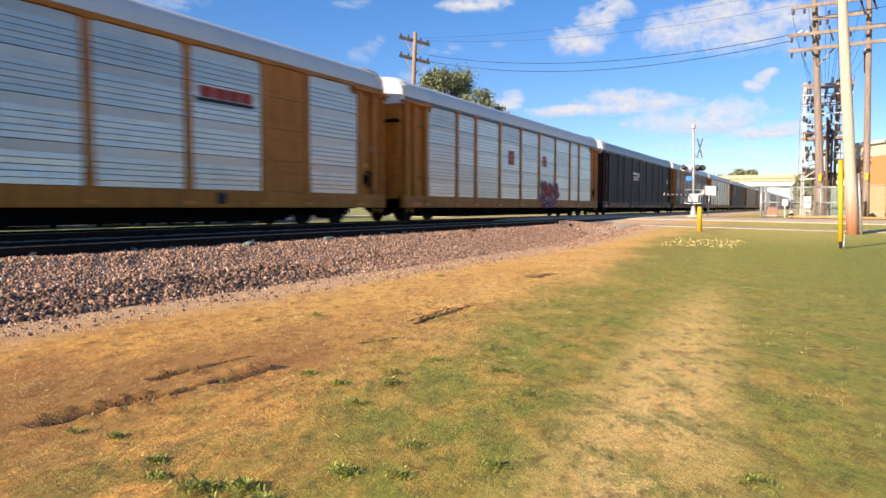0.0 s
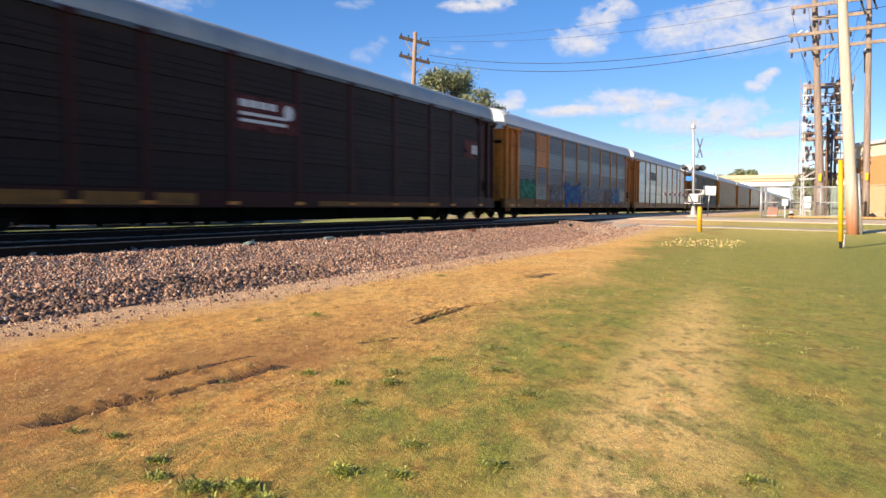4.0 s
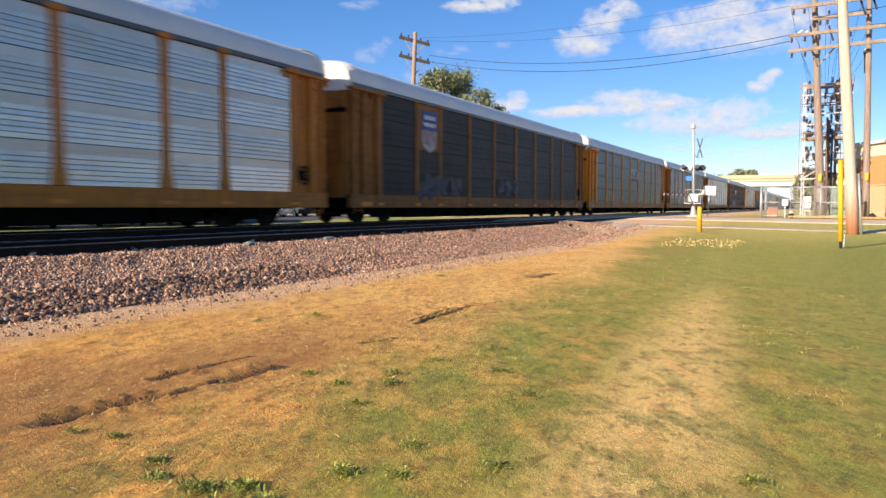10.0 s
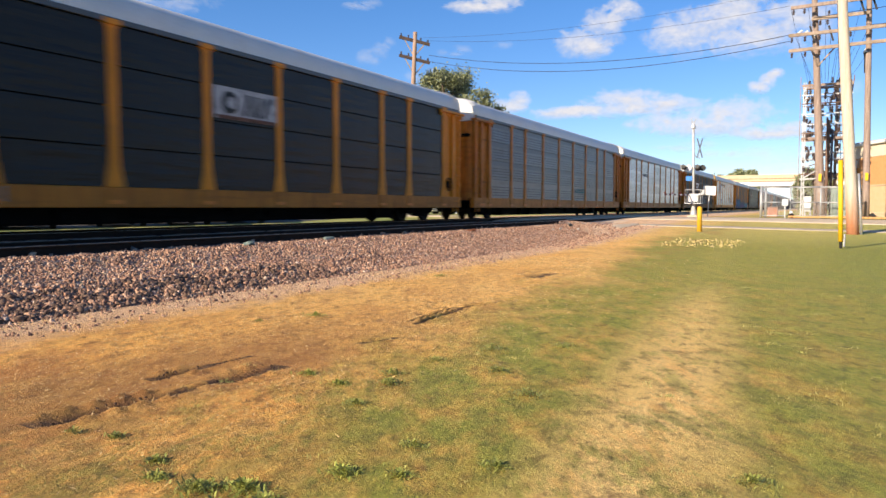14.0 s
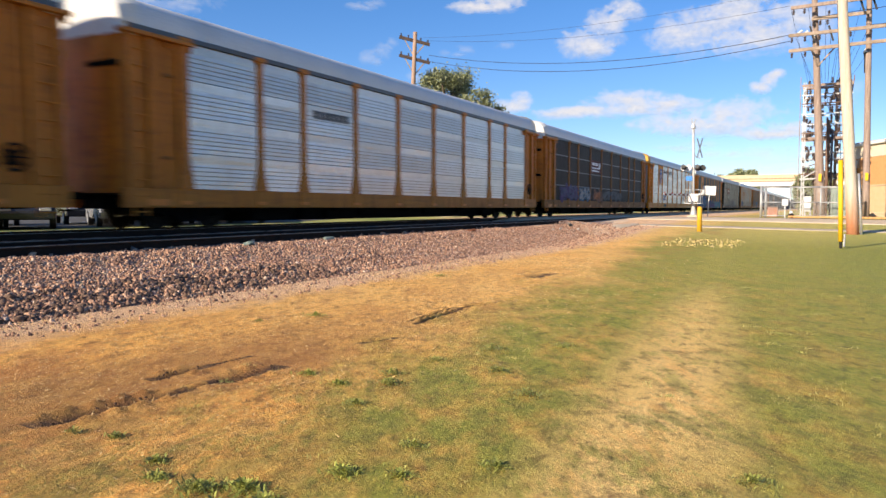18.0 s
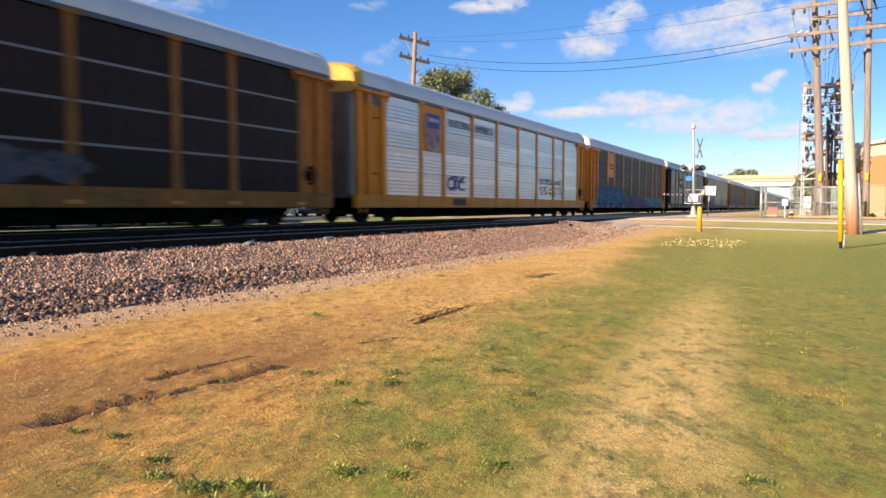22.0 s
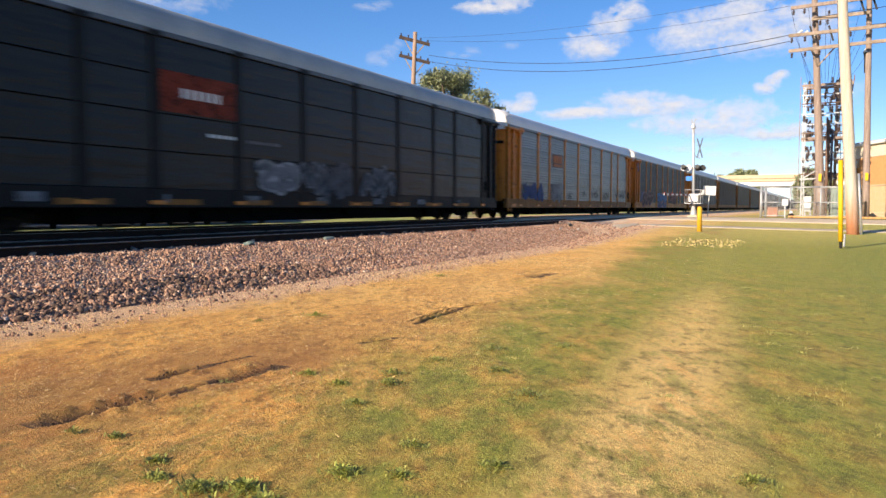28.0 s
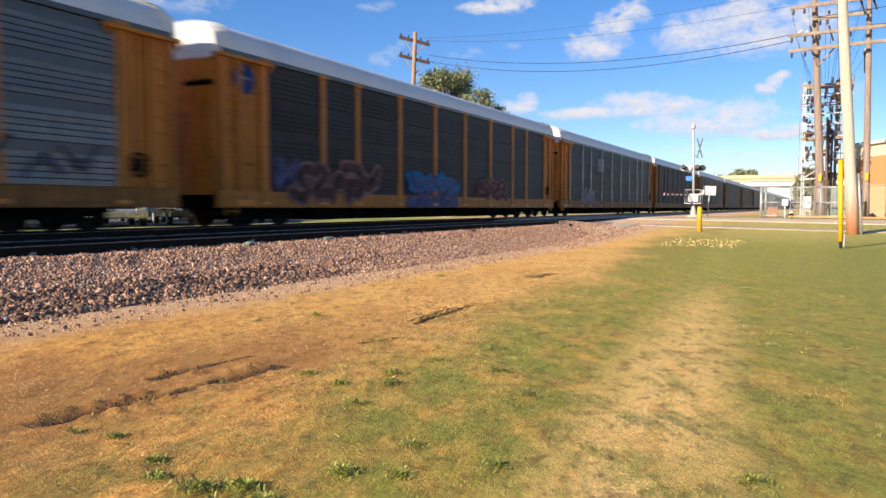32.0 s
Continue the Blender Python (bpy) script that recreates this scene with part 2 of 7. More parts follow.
def tube(bm, points, radius, n=8, cap=True):
    """A round bar along points; radius may be one number or one for each point."""
    pts = [Vector(p) for p in points]
    rr = radius if isinstance(radius, (list, tuple)) else [radius] * len(pts)
    rings = []
    for i, p in enumerate(pts):
        d = (pts[min(i + 1, len(pts) - 1)] - pts[max(i - 1, 0)]).normalized()
        side = d.cross(Vector((0, 0, 1)) if abs(d.z) < 0.95 else Vector((1, 0, 0))).normalized()
        up = side.cross(d)
        rings.append([bm.verts.new(p + rr[i] * (math.cos(a) * side + math.sin(a) * up)) for a in [2 * math.pi * k / n for k in range(n)]])
    for a, b in zip(rings, rings[1:]):
        for k in range(n):
            bm.faces.new((a[k], a[(k + 1) % n], b[(k + 1) % n], b[k]))
    if cap:
        bm.faces.new(rings[0][::-1])
        bm.faces.new(rings[-1])
    return bm


def tubed(points, radius, n=8):
    return tube(bmesh.new(), points, radius, n)


def beam(bm, a, b, w, h):
    """A square timber or bar from a to b."""
    a, b = Vector(a), Vector(b)
    d = (b - a).normalized()
    side = d.cross(Vector((0, 0, 1)) if abs(d.z) < 0.95 else Vector((1, 0, 0))).normalized()
    up = side.cross(d)
    ring = [[bm.verts.new(p + sx * side * w / 2 + sz * up * h / 2) for sx, sz in ((-1, -1), (1, -1), (1, 1), (-1, 1))] for p in (a, b)]
    for k in range(4):
        bm.faces.new((ring[0][k], ring[0][(k + 1) % 4], ring[1][(k + 1) % 4], ring[1][k]))
    bm.faces.new(ring[0][::-1])
    bm.faces.new(ring[1])
    return bm


def beamed(a, b, w, h):
    return beam(bmesh.new(), a, b, w, h)


def extrude_profile(profile, y0, y1, closed=False):
    """A bar along y with the given (x, z) outline; closed outlines get caps."""
    bm = bmesh.new()
    a = [bm.verts.new((x, y0, z)) for x, z in profile]
    b = [bm.verts.new((x, y1, z)) for x, z in profile]
    n = len(profile)
    for k in range(n if closed else n - 1):
        bm.faces.new((a[k], b[k], b[(k + 1) % n], a[(k + 1) % n]))
    if closed:
        bm.faces.new(a[::-1])
        bm.faces.new(b)
    bmesh.ops.recalc_face_normals(bm, faces=bm.faces)
    return bm


def mesh_from(name, verts, faces, material):
    """A joined mesh out of arrays: verts (n, 3), faces (m, 3 or 4)."""
    verts, faces = np.asarray(verts, np.float32), np.asarray(faces, np.int32)
    me = bpy.data.meshes.new(name)
    k = faces.shape[1]
    me.vertices.add(len(verts))
    me.vertices.foreach_set("co", verts.ravel())
    me.loops.add(faces.size)
    me.loops.foreach_set("vertex_index", faces.ravel())
    me.polygons.add(len(faces))
    me.polygons.foreach_set("loop_start", np.arange(0, faces.size, k, dtype=np.int32))
    me.update(calc_edges=True)
    me.materials.append(material)
    return me


def smooth01(t):
    t = np.clip(t, 0, 1)
    return t * t * (3 - 2 * t)


def ground_z(x, y):
    """Lawn level near the camera; the land rises towards the road and lies higher beyond the tracks."""
    w = -x * 0.4756 + y * 0.8797
    near = 0.62 * smooth01((w - 20) / 24)
    back = 0.30 * smooth01((-x - 8.2) / 2.0) + 0.15 * smooth01((-x - 18) / 4)
    return np.maximum(near, back)


# ---------------------------------------------------------------- ground and track
def meadow_color(m, blade=False):
    """Green turf by the camera, a parched straw belt towards the track, a worn mower lane, gravel fines by the ballast."""
    p = m.world_pos()
    sep = m.t.nodes.new("ShaderNodeSeparateXYZ")
    m.link(p, sep.inputs[0])
    flat = m.mown_pos(0.5)
    n1, n2, n3 = m.noise(flat, 0.55, 5, 0.6), m.noise(flat, 2.3, 5, 0.65), m.noise(m.mown_pos(0.45), 26, 4, 0.7)
    d = m.math("MULTIPLY", sep.outputs[0], -1.0)
    wob = m.math("MULTIPLY", m.math("SUBTRACT", n1, 0.5), 3.2)
    wob2 = m.math("MULTIPLY", m.math("SUBTRACT", n2, 0.5), 2.2)
    far = m.math("MULTIPLY", sep.outputs[1], 0.11)
    dd = m.math("SUBTRACT", m.math("ADD", m.math("ADD", d, wob), wob2), m.math("MINIMUM", far, 2.6))
    dd = m.math("ADD", dd, m.ramp(m.math("MULTIPLY", sep.outputs[1], 0.1), [(0.2, 0.75), (0.45, 0.0)]))
    dry = m.ramp(m.math("MULTIPLY", dd, 0.2), [(0.34, 0.0), (0.62, 1.0)])
    lane = m.math("ABSOLUTE", m.math("SUBTRACT", m.math("ADD", d, m.math("MULTIPLY", wob, 0.12)), m.math("ADD", m.math("MULTIPLY", sep.outputs[1], 0.095), 0.42)))
    lane = m.math("MULTIPLY", m.ramp(lane, [(0.1, 1.0), (0.62, 0.0)]), m.ramp(m.math("MULTIPLY", sep.outputs[1], 0.05), [(0.25, 1.0), (0.6, 0.06)]))
    lane = m.math("MULTIPLY", lane, m.ramp(n2, [(0.3, 0.55), (0.55, 1.0)]))
    thin = m.math("MULTIPLY", m.ramp(n2, [(0.42, 0.0), (0.66, 0.7)]), m.math("MULTIPLY", m.ramp(m.math("MULTIPLY", sep.outputs[1], 0.03), [(0.12, 1.0), (0.45, 0.2)]), m.ramp(m.math("ADD", m.math("MULTIPLY", d, 0.25), 0.5), [(0.4, 0.55), (0.75, 1.0)])))
    dryness = m.math("MAXIMUM", m.math("MAXIMUM", dry, lane), thin, True)
    green = m.mix(m.ramp(n3, [(0.3, 0.0), (0.7, 1.0)]), (0.165, 0.195, 0.02), (0.4, 0.375, 0.065))
    straw = m.mix(m.ramp(n3, [(0.3, 0.0), (0.7, 1.0)]), (0.73, 0.3, 0.068), (0.98, 0.565, 0.16))
    c = m.mix(dryness, green, straw)
    c = m.mix(m.math("MULTIPLY", lane, 0.75), c, (0.95, 0.72, 0.34))
    c = m.mix(m.math("MULTIPLY", m.math("MULTIPLY", dry, m.ramp(m.math("MULTIPLY", sep.outputs[1], 0.1), [(0.35, 0.0), (0.8, 0.5)])), m.ramp(n1, [(0.4, 0.3), (0.6, 1.0)])), c, (0.98, 0.66, 0.27))
    c = m.mix(m.ramp(m.math("MULTIPLY", sep.outputs[1], 0.02), [(0.46, 0.0), (0.66, 0.6)]), c, (0.66, 0.52, 0.19))
    clump = m.noise(m.mown_pos(0.62), 6.5, 5, 0.75)
    fade = m.ramp(m.math("MULTIPLY", sep.outputs[1], 0.05), [(0.35, 1.0), (0.75, 0.25)])
    mottle = m.noise(m.mown_pos(0.62), 15, 4, 0.7)
    c = m.mix(m.math("MULTIPLY", m.ramp(mottle, [(0.34, 0.6), (0.46, 0.0)]), m.math("MULTIPLY", fade, m.ramp(dryness, [(0.2, 0.3), (0.8, 1.0)]))), c, (0.24, 0.115, 0.032))
    c = m.mix(m.math("MULTIPLY", m.ramp(clump, [(0.36, 1.0), (0.5, 0.0)]), m.math("MULTIPLY", fade, m.ramp(dryness, [(0.0, 0.6), (1.0, 0.75)]))), c, m.mix(dryness, (0.075, 0.085, 0.012), (0.19, 0.085, 0.026)))
    c = m.mix(m.ramp(clump, [(0.55, 0.0), (0.72, 0.6)]), c, m.mix(dryness, (0.5, 0.44, 0.11), (0.92, 0.64, 0.28)))
    c = m.mix(m.ramp(m.math("ADD", m.math("ADD", m.math("MULTIPLY", d, -0.25), m.math("MULTIPLY", wob, 0.12)), 0.4), [(0.35, 0.0), (0.85, 0.55)]), c, m.mix(1.0, c, (0.62, 0.78, 0.6), "MULTIPLY"))
    sprout = m.math("MULTIPLY", m.ramp(m.noise(m.mown_pos(0.4), 3.6, 5, 0.72), [(0.5, 0.0), (0.6, 0.8)]), m.ramp(m.math("MULTIPLY", d, 0.25), [(0.72, 1.0), (0.95, 0.0)]))
    sprout = m.math("MULTIPLY", sprout, m.ramp(m.math("MULTIPLY", sep.outputs[1], 0.1), [(0.3, 1.0), (0.9, 0.25)]))
    c = m.mix(sprout, c, m.mix(m.ramp(mottle, [(0.35, 0.0), (0.6, 1.0)]), (0.09, 0.1, 0.016), (0.31, 0.3, 0.055)))
    scrub = m.math("MULTIPLY", m.ramp(m.math("MULTIPLY", sep.outputs[1], 0.1), [(0.2, 1.0), (0.31, 0.0)]), m.ramp(m.math("MULTIPLY", d, 0.1), [(0.15, 0.0), (0.21, 1.0)]))
    scrub = m.math("MULTIPLY", scrub, m.ramp(m.noise(m.world_pos((1, 1, 0)), 4.2, 5, 0.7), [(0.4, 0.0), (0.58, 0.85)]))
    c = m.mix(scrub, c, m.mix(m.ramp(mottle, [(0.35, 0.0), (0.6, 1.0)]), (0.1, 0.085, 0.02), (0.3, 0.25, 0.055)))
    salmon = m.noise(m.mown_pos(0.4), 3.3, 6, 0.75)
    c = m.mix(m.math("MULTIPLY", m.ramp(salmon, [(0.52, 0.0), (0.62, 0.6)]), m.ramp(dryness, [(0.1, 0.0), (0.7, 0.9)])), c, (0.88, 0.5, 0.165))
    soil = m.math("MULTIPLY", m.ramp(m.noise(flat, 1.35, 6, 0.7), [(0.47, 0.0), (0.6, 0.9)]), m.ramp(m.math("MULTIPLY", d, 0.1), [(0.27, 0.0), (0.36, 1.0)]))
    if not blade:
        c = m.mix(m.math("MULTIPLY", soil, m.ramp(m.math("MULTIPLY", sep.outputs[1], 0.1), [(0.35, 0.75), (0.6, 0.35)])), c, (0.4, 0.15, 0.047))
        worn = m.ramp(m.math("ABSOLUTE", m.math("SUBTRACT", m.math("ADD", d, m.math("MULTIPLY", wob2, 0.5)), 4.15)), [(0.35, 1.0), (1.2, 0.0)])
        worn = m.math("MULTIPLY", worn, m.ramp(m.math("MULTIPLY", sep.outputs[1], 0.1), [(0.4, 0.55), (0.75, 0.0)]))
        c = m.mix(worn, c, (0.25, 0.105, 0.038))
        streaks = m.noise(m.world_pos((3.2, 0.8, 0)), 3.5, 6, 0.72)
        c = m.mix(m.math("MULTIPLY", m.ramp(streaks, [(0.5, 0.0), (0.66, 0.42)]), m.ramp(m.math("MULTIPLY", d, 0.1), [(0.2, 0.0), (0.34, 1.0)])), c, (0.29, 0.125, 0.045))
        speck = m.noise(m.world_pos((1, 1, 0)), 70, 3, 0.8)
        c = m.mix(m.ramp(speck, [(0.5, 0.0), (0.72, 0.55)]), c, (0.16, 0.085, 0.035))
    c = m.mix(1.0, c, (0.99, 0.98, 0.78), "MULTIPLY")
    return c, d, sep, n2, n3


m = Mat("parched_lawn", 0.95)
c, d, sep, n2, n3 = meadow_color(m)
# gravel fines beside the ballast
fines = m.ramp(m.math("MULTIPLY", m.math("ADD", d, m.math("MULTIPLY", m.math("SUBTRACT", n2, 0.5), 1.5)), 0.1), [(0.60, 0.0), (0.68, 1.0)])
stony = m.mix(m.ramp(m.noise(m.world_pos(), 45, 3, 0.8), [(0.35, 0.0), (0.65, 1.0)]), (0.5, 0.3, 0.16), (0.79, 0.52, 0.31))
c = m.mix(fines, c, stony)
# beyond the tracks: rougher green verge
beyond = m.ramp(m.math("MULTIPLY", d, 0.02), [(0.37, 0.0), (0.40, 1.0)])
verge = m.mix(m.ramp(m.noise(m.world_pos(), 0.25, 4), [(0.35, 0.0), (0.65, 1.0)]), (0.15, 0.2, 0.03), (0.46, 0.4, 0.12))
c = m.mix(beyond, c, verge)
# dark churned soil in the wheel ruts
def rut_mask(m, sep, x0, y0, x1, y1, width):
    k = (x1 - x0) / (y1 - y0)
    line = m.math("ADD", m.math("MULTIPLY", m.math("SUBTRACT", sep.outputs[1], y0), k), x0)
    off = m.math("ABSOLUTE", m.math("SUBTRACT", sep.outputs[0], line))
    a = m.ramp(m.math("DIVIDE", off, width), [(0.35, 1.0), (1.0, 0.0)])
    ends = m.math("MULTIPLY", m.math("GREATER_THAN", sep.outputs[1], y0), m.math("LESS_THAN", sep.outputs[1], y1))
    return m.math("MULTIPLY", a, ends)
RUTS = ((-3.80, 2.22, -3.66, 3.25, 0.1), (-3.645, 3.4, -3.575, 4.05, 0.11), (-4.14, 3.28, -4.07, 3.82, 0.07), (-4.08, 3.8, -3.99, 4.16, 0.035), (-3.66, 6.15, -3.76, 7.4, 0.05), (-3.79, 6.25, -3.88, 7.45, 0.04),
        (-3.80, 7.4, -3.57, 8.2, 0.06), (-3.71, 2.9, -3.63, 3.6, 0.03), (-3.58, 5.02, -3.43, 5.45, 0.06), (-4.4, 11.2, -4.32, 12.2, 0.2))
clod = m.noise(m.world_pos(), 9, 5, 0.7)
for r in RUTS:
    c = m.mix(m.math("MULTIPLY", rut_mask(m, sep, *r), m.ramp(clod, [(0.34, 0.4), (0.48, 0.95)])), c, (0.05, 0.025, 0.014))
m.color(c)
m.bump(m.noise(m.world_pos(), 38, 5, 0.8), 0.9, 0.03)
M_GROUND = m.m

m = Mat("grass_blades", 0.8)
c, d, sep, n2, n3 = meadow_color(m, True)
gi = m.t.nodes.new("ShaderNodeNewGeometry")
c = m.mix(m.ramp(gi.outputs["Random Per Island"], [(0.0, 0.0), (1.0, 0.15)]), c, (0.7, 0.5, 0.18))
c = m.mix(1.0, c, m.ramp(gi.outputs["Random Per Island"], [(0.0, 0.4), (0.5, 0.9), (1.0, 1.2)]), "MULTIPLY")
m.color(c)
m.b.inputs["Subsurface Weight"].default_value = 0.0
M_BLADES = m.m

m = Mat("pinkish_ballast_rock", 0.9)
gi = m.t.nodes.new("ShaderNodeNewGeometry")
c = m.ramp(gi.outputs["Random Per Island"], [(0.0, (0.10, 0.06, 0.045)), (0.25, (0.28, 0.145, 0.088)), (0.6, (0.43, 0.235, 0.145)), (0.9, (0.58, 0.365, 0.235)), (1.0, (0.66, 0.5, 0.38))])
c = m.mix(m.ramp(m.noise(m.world_pos(), 60, 3), [(0.4, 0.35), (0.6, 0.0)]), c, (0.15, 0.10, 0.08))
m.color(c)
m.bump(m.noise(m.world_pos(), 90, 3), 0.5, 0.01)
M_ROCK = m.m
M_ROCK_DARK = mixed("dark_ballast_rock", (0.07, 0.045, 0.034), (0.26, 0.165, 0.115), 12, 0.9, 0, 70, 0.5)
m = Mat("ballast_bed", 0.95)
vor = m.t.nodes.new("ShaderNodeTexVoronoi")
vor.inputs["Scale"].default_value = 17
m.link(m.world_pos(), vor.inputs["Vector"])
c = m.mix(m.ramp(vor.outputs["Distance"], [(0.1, 0.0), (0.6, 1.0)]), m.mix(0.5, vor.outputs["Color"], (0.36, 0.24, 0.19)), (0.10, 0.07, 0.055))
c = m.mix(0.6, c, (0.44, 0.29, 0.2))
m.color(c)
m.bump(vor.outputs["Distance"], 0.9, 0.04)
M_BED = m.m
m = Mat("gravelly_dirt", 0.95)
n = m.noise(m.world_pos(), 0.9, 6, 0.7)
c = m.mix(m.ramp(n, [(0.35, 0.0), (0.65, 1.0)]), (0.52, 0.34, 0.21), (0.76, 0.56, 0.37))
c = m.mix(m.ramp(m.noise(m.world_pos(), 22, 4, 0.85), [(0.36, 0.35), (0.48, 0.0)]), c, (0.36, 0.25, 0.17))
m.color(c)
m.bump(m.noise(m.world_pos(), 40, 4, 0.8), 0.8, 0.03)
M_APRON = m.m
m = Mat("pale_worn_asphalt", 0.9)
n = m.noise(m.world_pos(), 0.6, 5)
c = m.mix(m.ramp(n, [(0.35, 0.0), (0.65, 1.0)]), (0.54, 0.42, 0.28), (0.72, 0.59, 0.42))
c = m.mix(m.ramp(m.noise(m.world_pos(), 30, 4, 0.8), [(0.4, 0.4), (0.6, 0.0)]), c, (0.22, 0.17, 0.13))
m.color(c)
m.bump(m.noise(m.world_pos(), 60, 3), 0.4, 0.01)
M_ROAD = m.m


def lines(*spans):
    out = []
    for a, b, n in spans:
        out += list(np.linspace(a, b, n, endpoint=False))
    return np.array(out + [spans[-1][1]])


def sheet(xs, ys, zf):
    gx, gy = np.meshgrid(xs, ys, indexing="ij")
    v = np.stack([gx, gy, zf(gx, gy)], -1).reshape(-1, 3)
    i = np.arange(len(xs) * len(ys)).reshape(len(xs), len(ys))
    return v, np.stack([i[:-1, :-1], i[1:, :-1], i[1:, 1:], i[:-1, 1:]], -1).reshape(-1, 4)


def bumps(x, y):
    return 0.012 * np.sin(3.1 * x + 1.7 * np.sin(1.3 * y)) * np.sin(2.3 * y + np.sin(2.9 * x)) + 0.006 * np.sin(9.7 * x + 2 * y) * np.sin(8.3 * y - 3 * x)


def ground_relief(x, y):
    near = np.exp(-((y - 4) / 14) ** 2 - ((x + 2) / 6) ** 2)
    z = ground_z(x, y) + near * bumps(x, y)
    for x0, y0, x1, y1, w in RUTS:
        cx = x0 + (x1 - x0) * (y - y0) / (y1 - y0)
        inside = smooth01((y - y0) / 0.25) * smooth01((y1 - y) / 0.25)
        g = np.abs(x - cx) / w
        lugs = 0.75 + 0.08 * np.sin(y * 140 + 30 * np.abs(x - cx))
        z += inside * min(1.0, w / 0.08) * (-0.06 * np.exp(-(g * 1.3) ** 2) * lugs + 0.03 * np.exp(-((g - 1.5) * 2) ** 2) * (0.7 + 0.3 * np.sin(y * 37 + 9 * x)))
    return z


xs = lines((-3000, -200, 12), (-200, -40, 20), (-40, -12, 30), (-12, -5, 50), (-5, -4.25, 16), (-4.25, -3.45, 62), (-3.45, -3.2, 6), (-3.2, 4, 60), (4, 20, 16), (20, 200, 14), (200, 3000, 10))
ys = lines((-400, -20, 10), (-20, 1.5, 24), (1.5, 2.1, 10), (2.1, 4.3, 190), (4.3, 9, 110), (9, 14, 40), (14, 50, 110), (50, 200, 40), (200, 3500, 20))
v, f = sheet(xs, ys, ground_relief)
ground = tagged(new("ground", mesh_from("ground", v, f, M_GROUND)), "parched lawn of green and straw-coloured grass with bare dirt", "ground", kind="structure")
ground.data.polygons.foreach_set("use_smooth", [True] * len(ground.data.polygons))


def bed_z(x, y):
    d = -x
    z = np.interp(d, [7.0, 7.45, 8.4, 9.35, 9.7, 18.4, 20.4], [-0.12, 0.0, 0.24, 0.48, 0.5, 0.5, 0.1])
    return z + 0.02 * np.sin(6.1 * x + 3 * np.sin(y * 1.9)) * np.sin(4.7 * y) * (d > 7.4)


v, f = sheet(lines((-20.4, -9.8, 16), (-9.8, -7.0, 24)), lines((-40, 2, 24), (2, 32, 150), (32, 420, 60)), bed_z)
tagged(new("ballast_bed", mesh_from("ballast_bed", v, f, M_BED)), "raised bed of pinkish crushed rock under the tracks", "ballast", kind="structure")


def scatter_rocks(name, label, count, xr, yr, zf, size, seed, material, power=1.0):
    rng = np.random.default_rng(seed)
    g = (1 + 5 ** 0.5) / 2
    ico = np.array([(-1, g, 0), (1, g, 0), (-1, -g, 0), (1, -g, 0), (0, -1, g), (0, 1, g), (0, -1, -g), (0, 1, -g), (g, 0, -1), (g, 0, 1), (-g, 0, -1), (-g, 0, 1)]) / 1.9
    tri = np.array([(0, 11, 5), (0, 5, 1), (0, 1, 7), (0, 7, 10), (0, 10, 11), (1, 5, 9), (5, 11, 4), (11, 10, 2), (10, 7, 6), (7, 1, 8), (3, 9, 4), (3, 4, 2), (3, 2, 6), (3, 6, 8), (3, 8, 9), (4, 9, 5), (2, 4, 11), (6, 2, 10), (8, 6, 7), (9, 8, 1)])
    y = yr[0] + (yr[1] - yr[0]) * rng.random(count) ** power
    x = rng.uniform(*xr, count)
    z = zf(x, y)
    s = size * rng.uniform(0.35, 1.0, count) ** 1.5 * 1.6
    shape = ico[None] * rng.uniform(0.35, 1.5, (count, 12, 1)) * (s[:, None] * rng.uniform(0.65, 1.2, (count, 3)))[:, None, :]
    a, b = rng.uniform(0, 6.28, count), rng.uniform(-0.7, 0.7, count)
    ca, sa, cb, sb = np.cos(a), np.sin(a), np.cos(b), np.sin(b)
    X = shape[..., 0] * ca[:, None] - shape[..., 1] * sa[:, None]
    Y = shape[..., 0] * sa[:, None] + shape[..., 1] * ca[:, None]
    Z = shape[..., 2] * cb[:, None] + X * sb[:, None]
    v = np.stack([X + x[:, None], Y + y[:, None], Z + (z + s * 0.25)[:, None]], -1).reshape(-1, 3)
    f = (tri[None] + 12 * np.arange(count)[:, None, None]).reshape(-1, 3)
    return tagged(new(name, mesh_from(name, v, f, material)), label, "rocks", kind="stuff")


scatter_rocks("ballast_rocks", "pinkish grey crushed rock heaped on the track shoulder", 62000, (-9.8, -7.3), (2.0, 29.0), lambda x, y: bed_z(x, y) - 0.004, 0.0185, 3, M_ROCK, 1.15)
scatter_rocks("coarse_ballast_rocks", "large dark jagged rocks along the foot of the ballast", 5200, (-8.3, -7.25), (2.0, 12.5), bed_z, 0.027, 4, M_ROCK, 1.5)
scatter_rocks("dark_ballast_rocks", "dark jagged rocks low on the ballast shoulder", 2600, (-8.2, -7.3), (2.0, 10.0), bed_z, 0.031, 14, M_ROCK_DARK, 1.3)
scatter_rocks("loose_gravel", "small loose pebbles strewn beside the ballast", 2300, (-7.6, -6.3), (3.0, 28.0), lambda x, y: ground_z(x, y) + 0.0 * x, 0.017, 5, M_ROCK, 1.3)
scatter_rocks("track_rocks", "crushed rock between the rails of the empty track", 5000, (-13.6, -9.9), (3.0, 26.0), lambda x, y: bed_z(x, y) - 0.01, 0.04, 6, M_ROCK, 1.3)


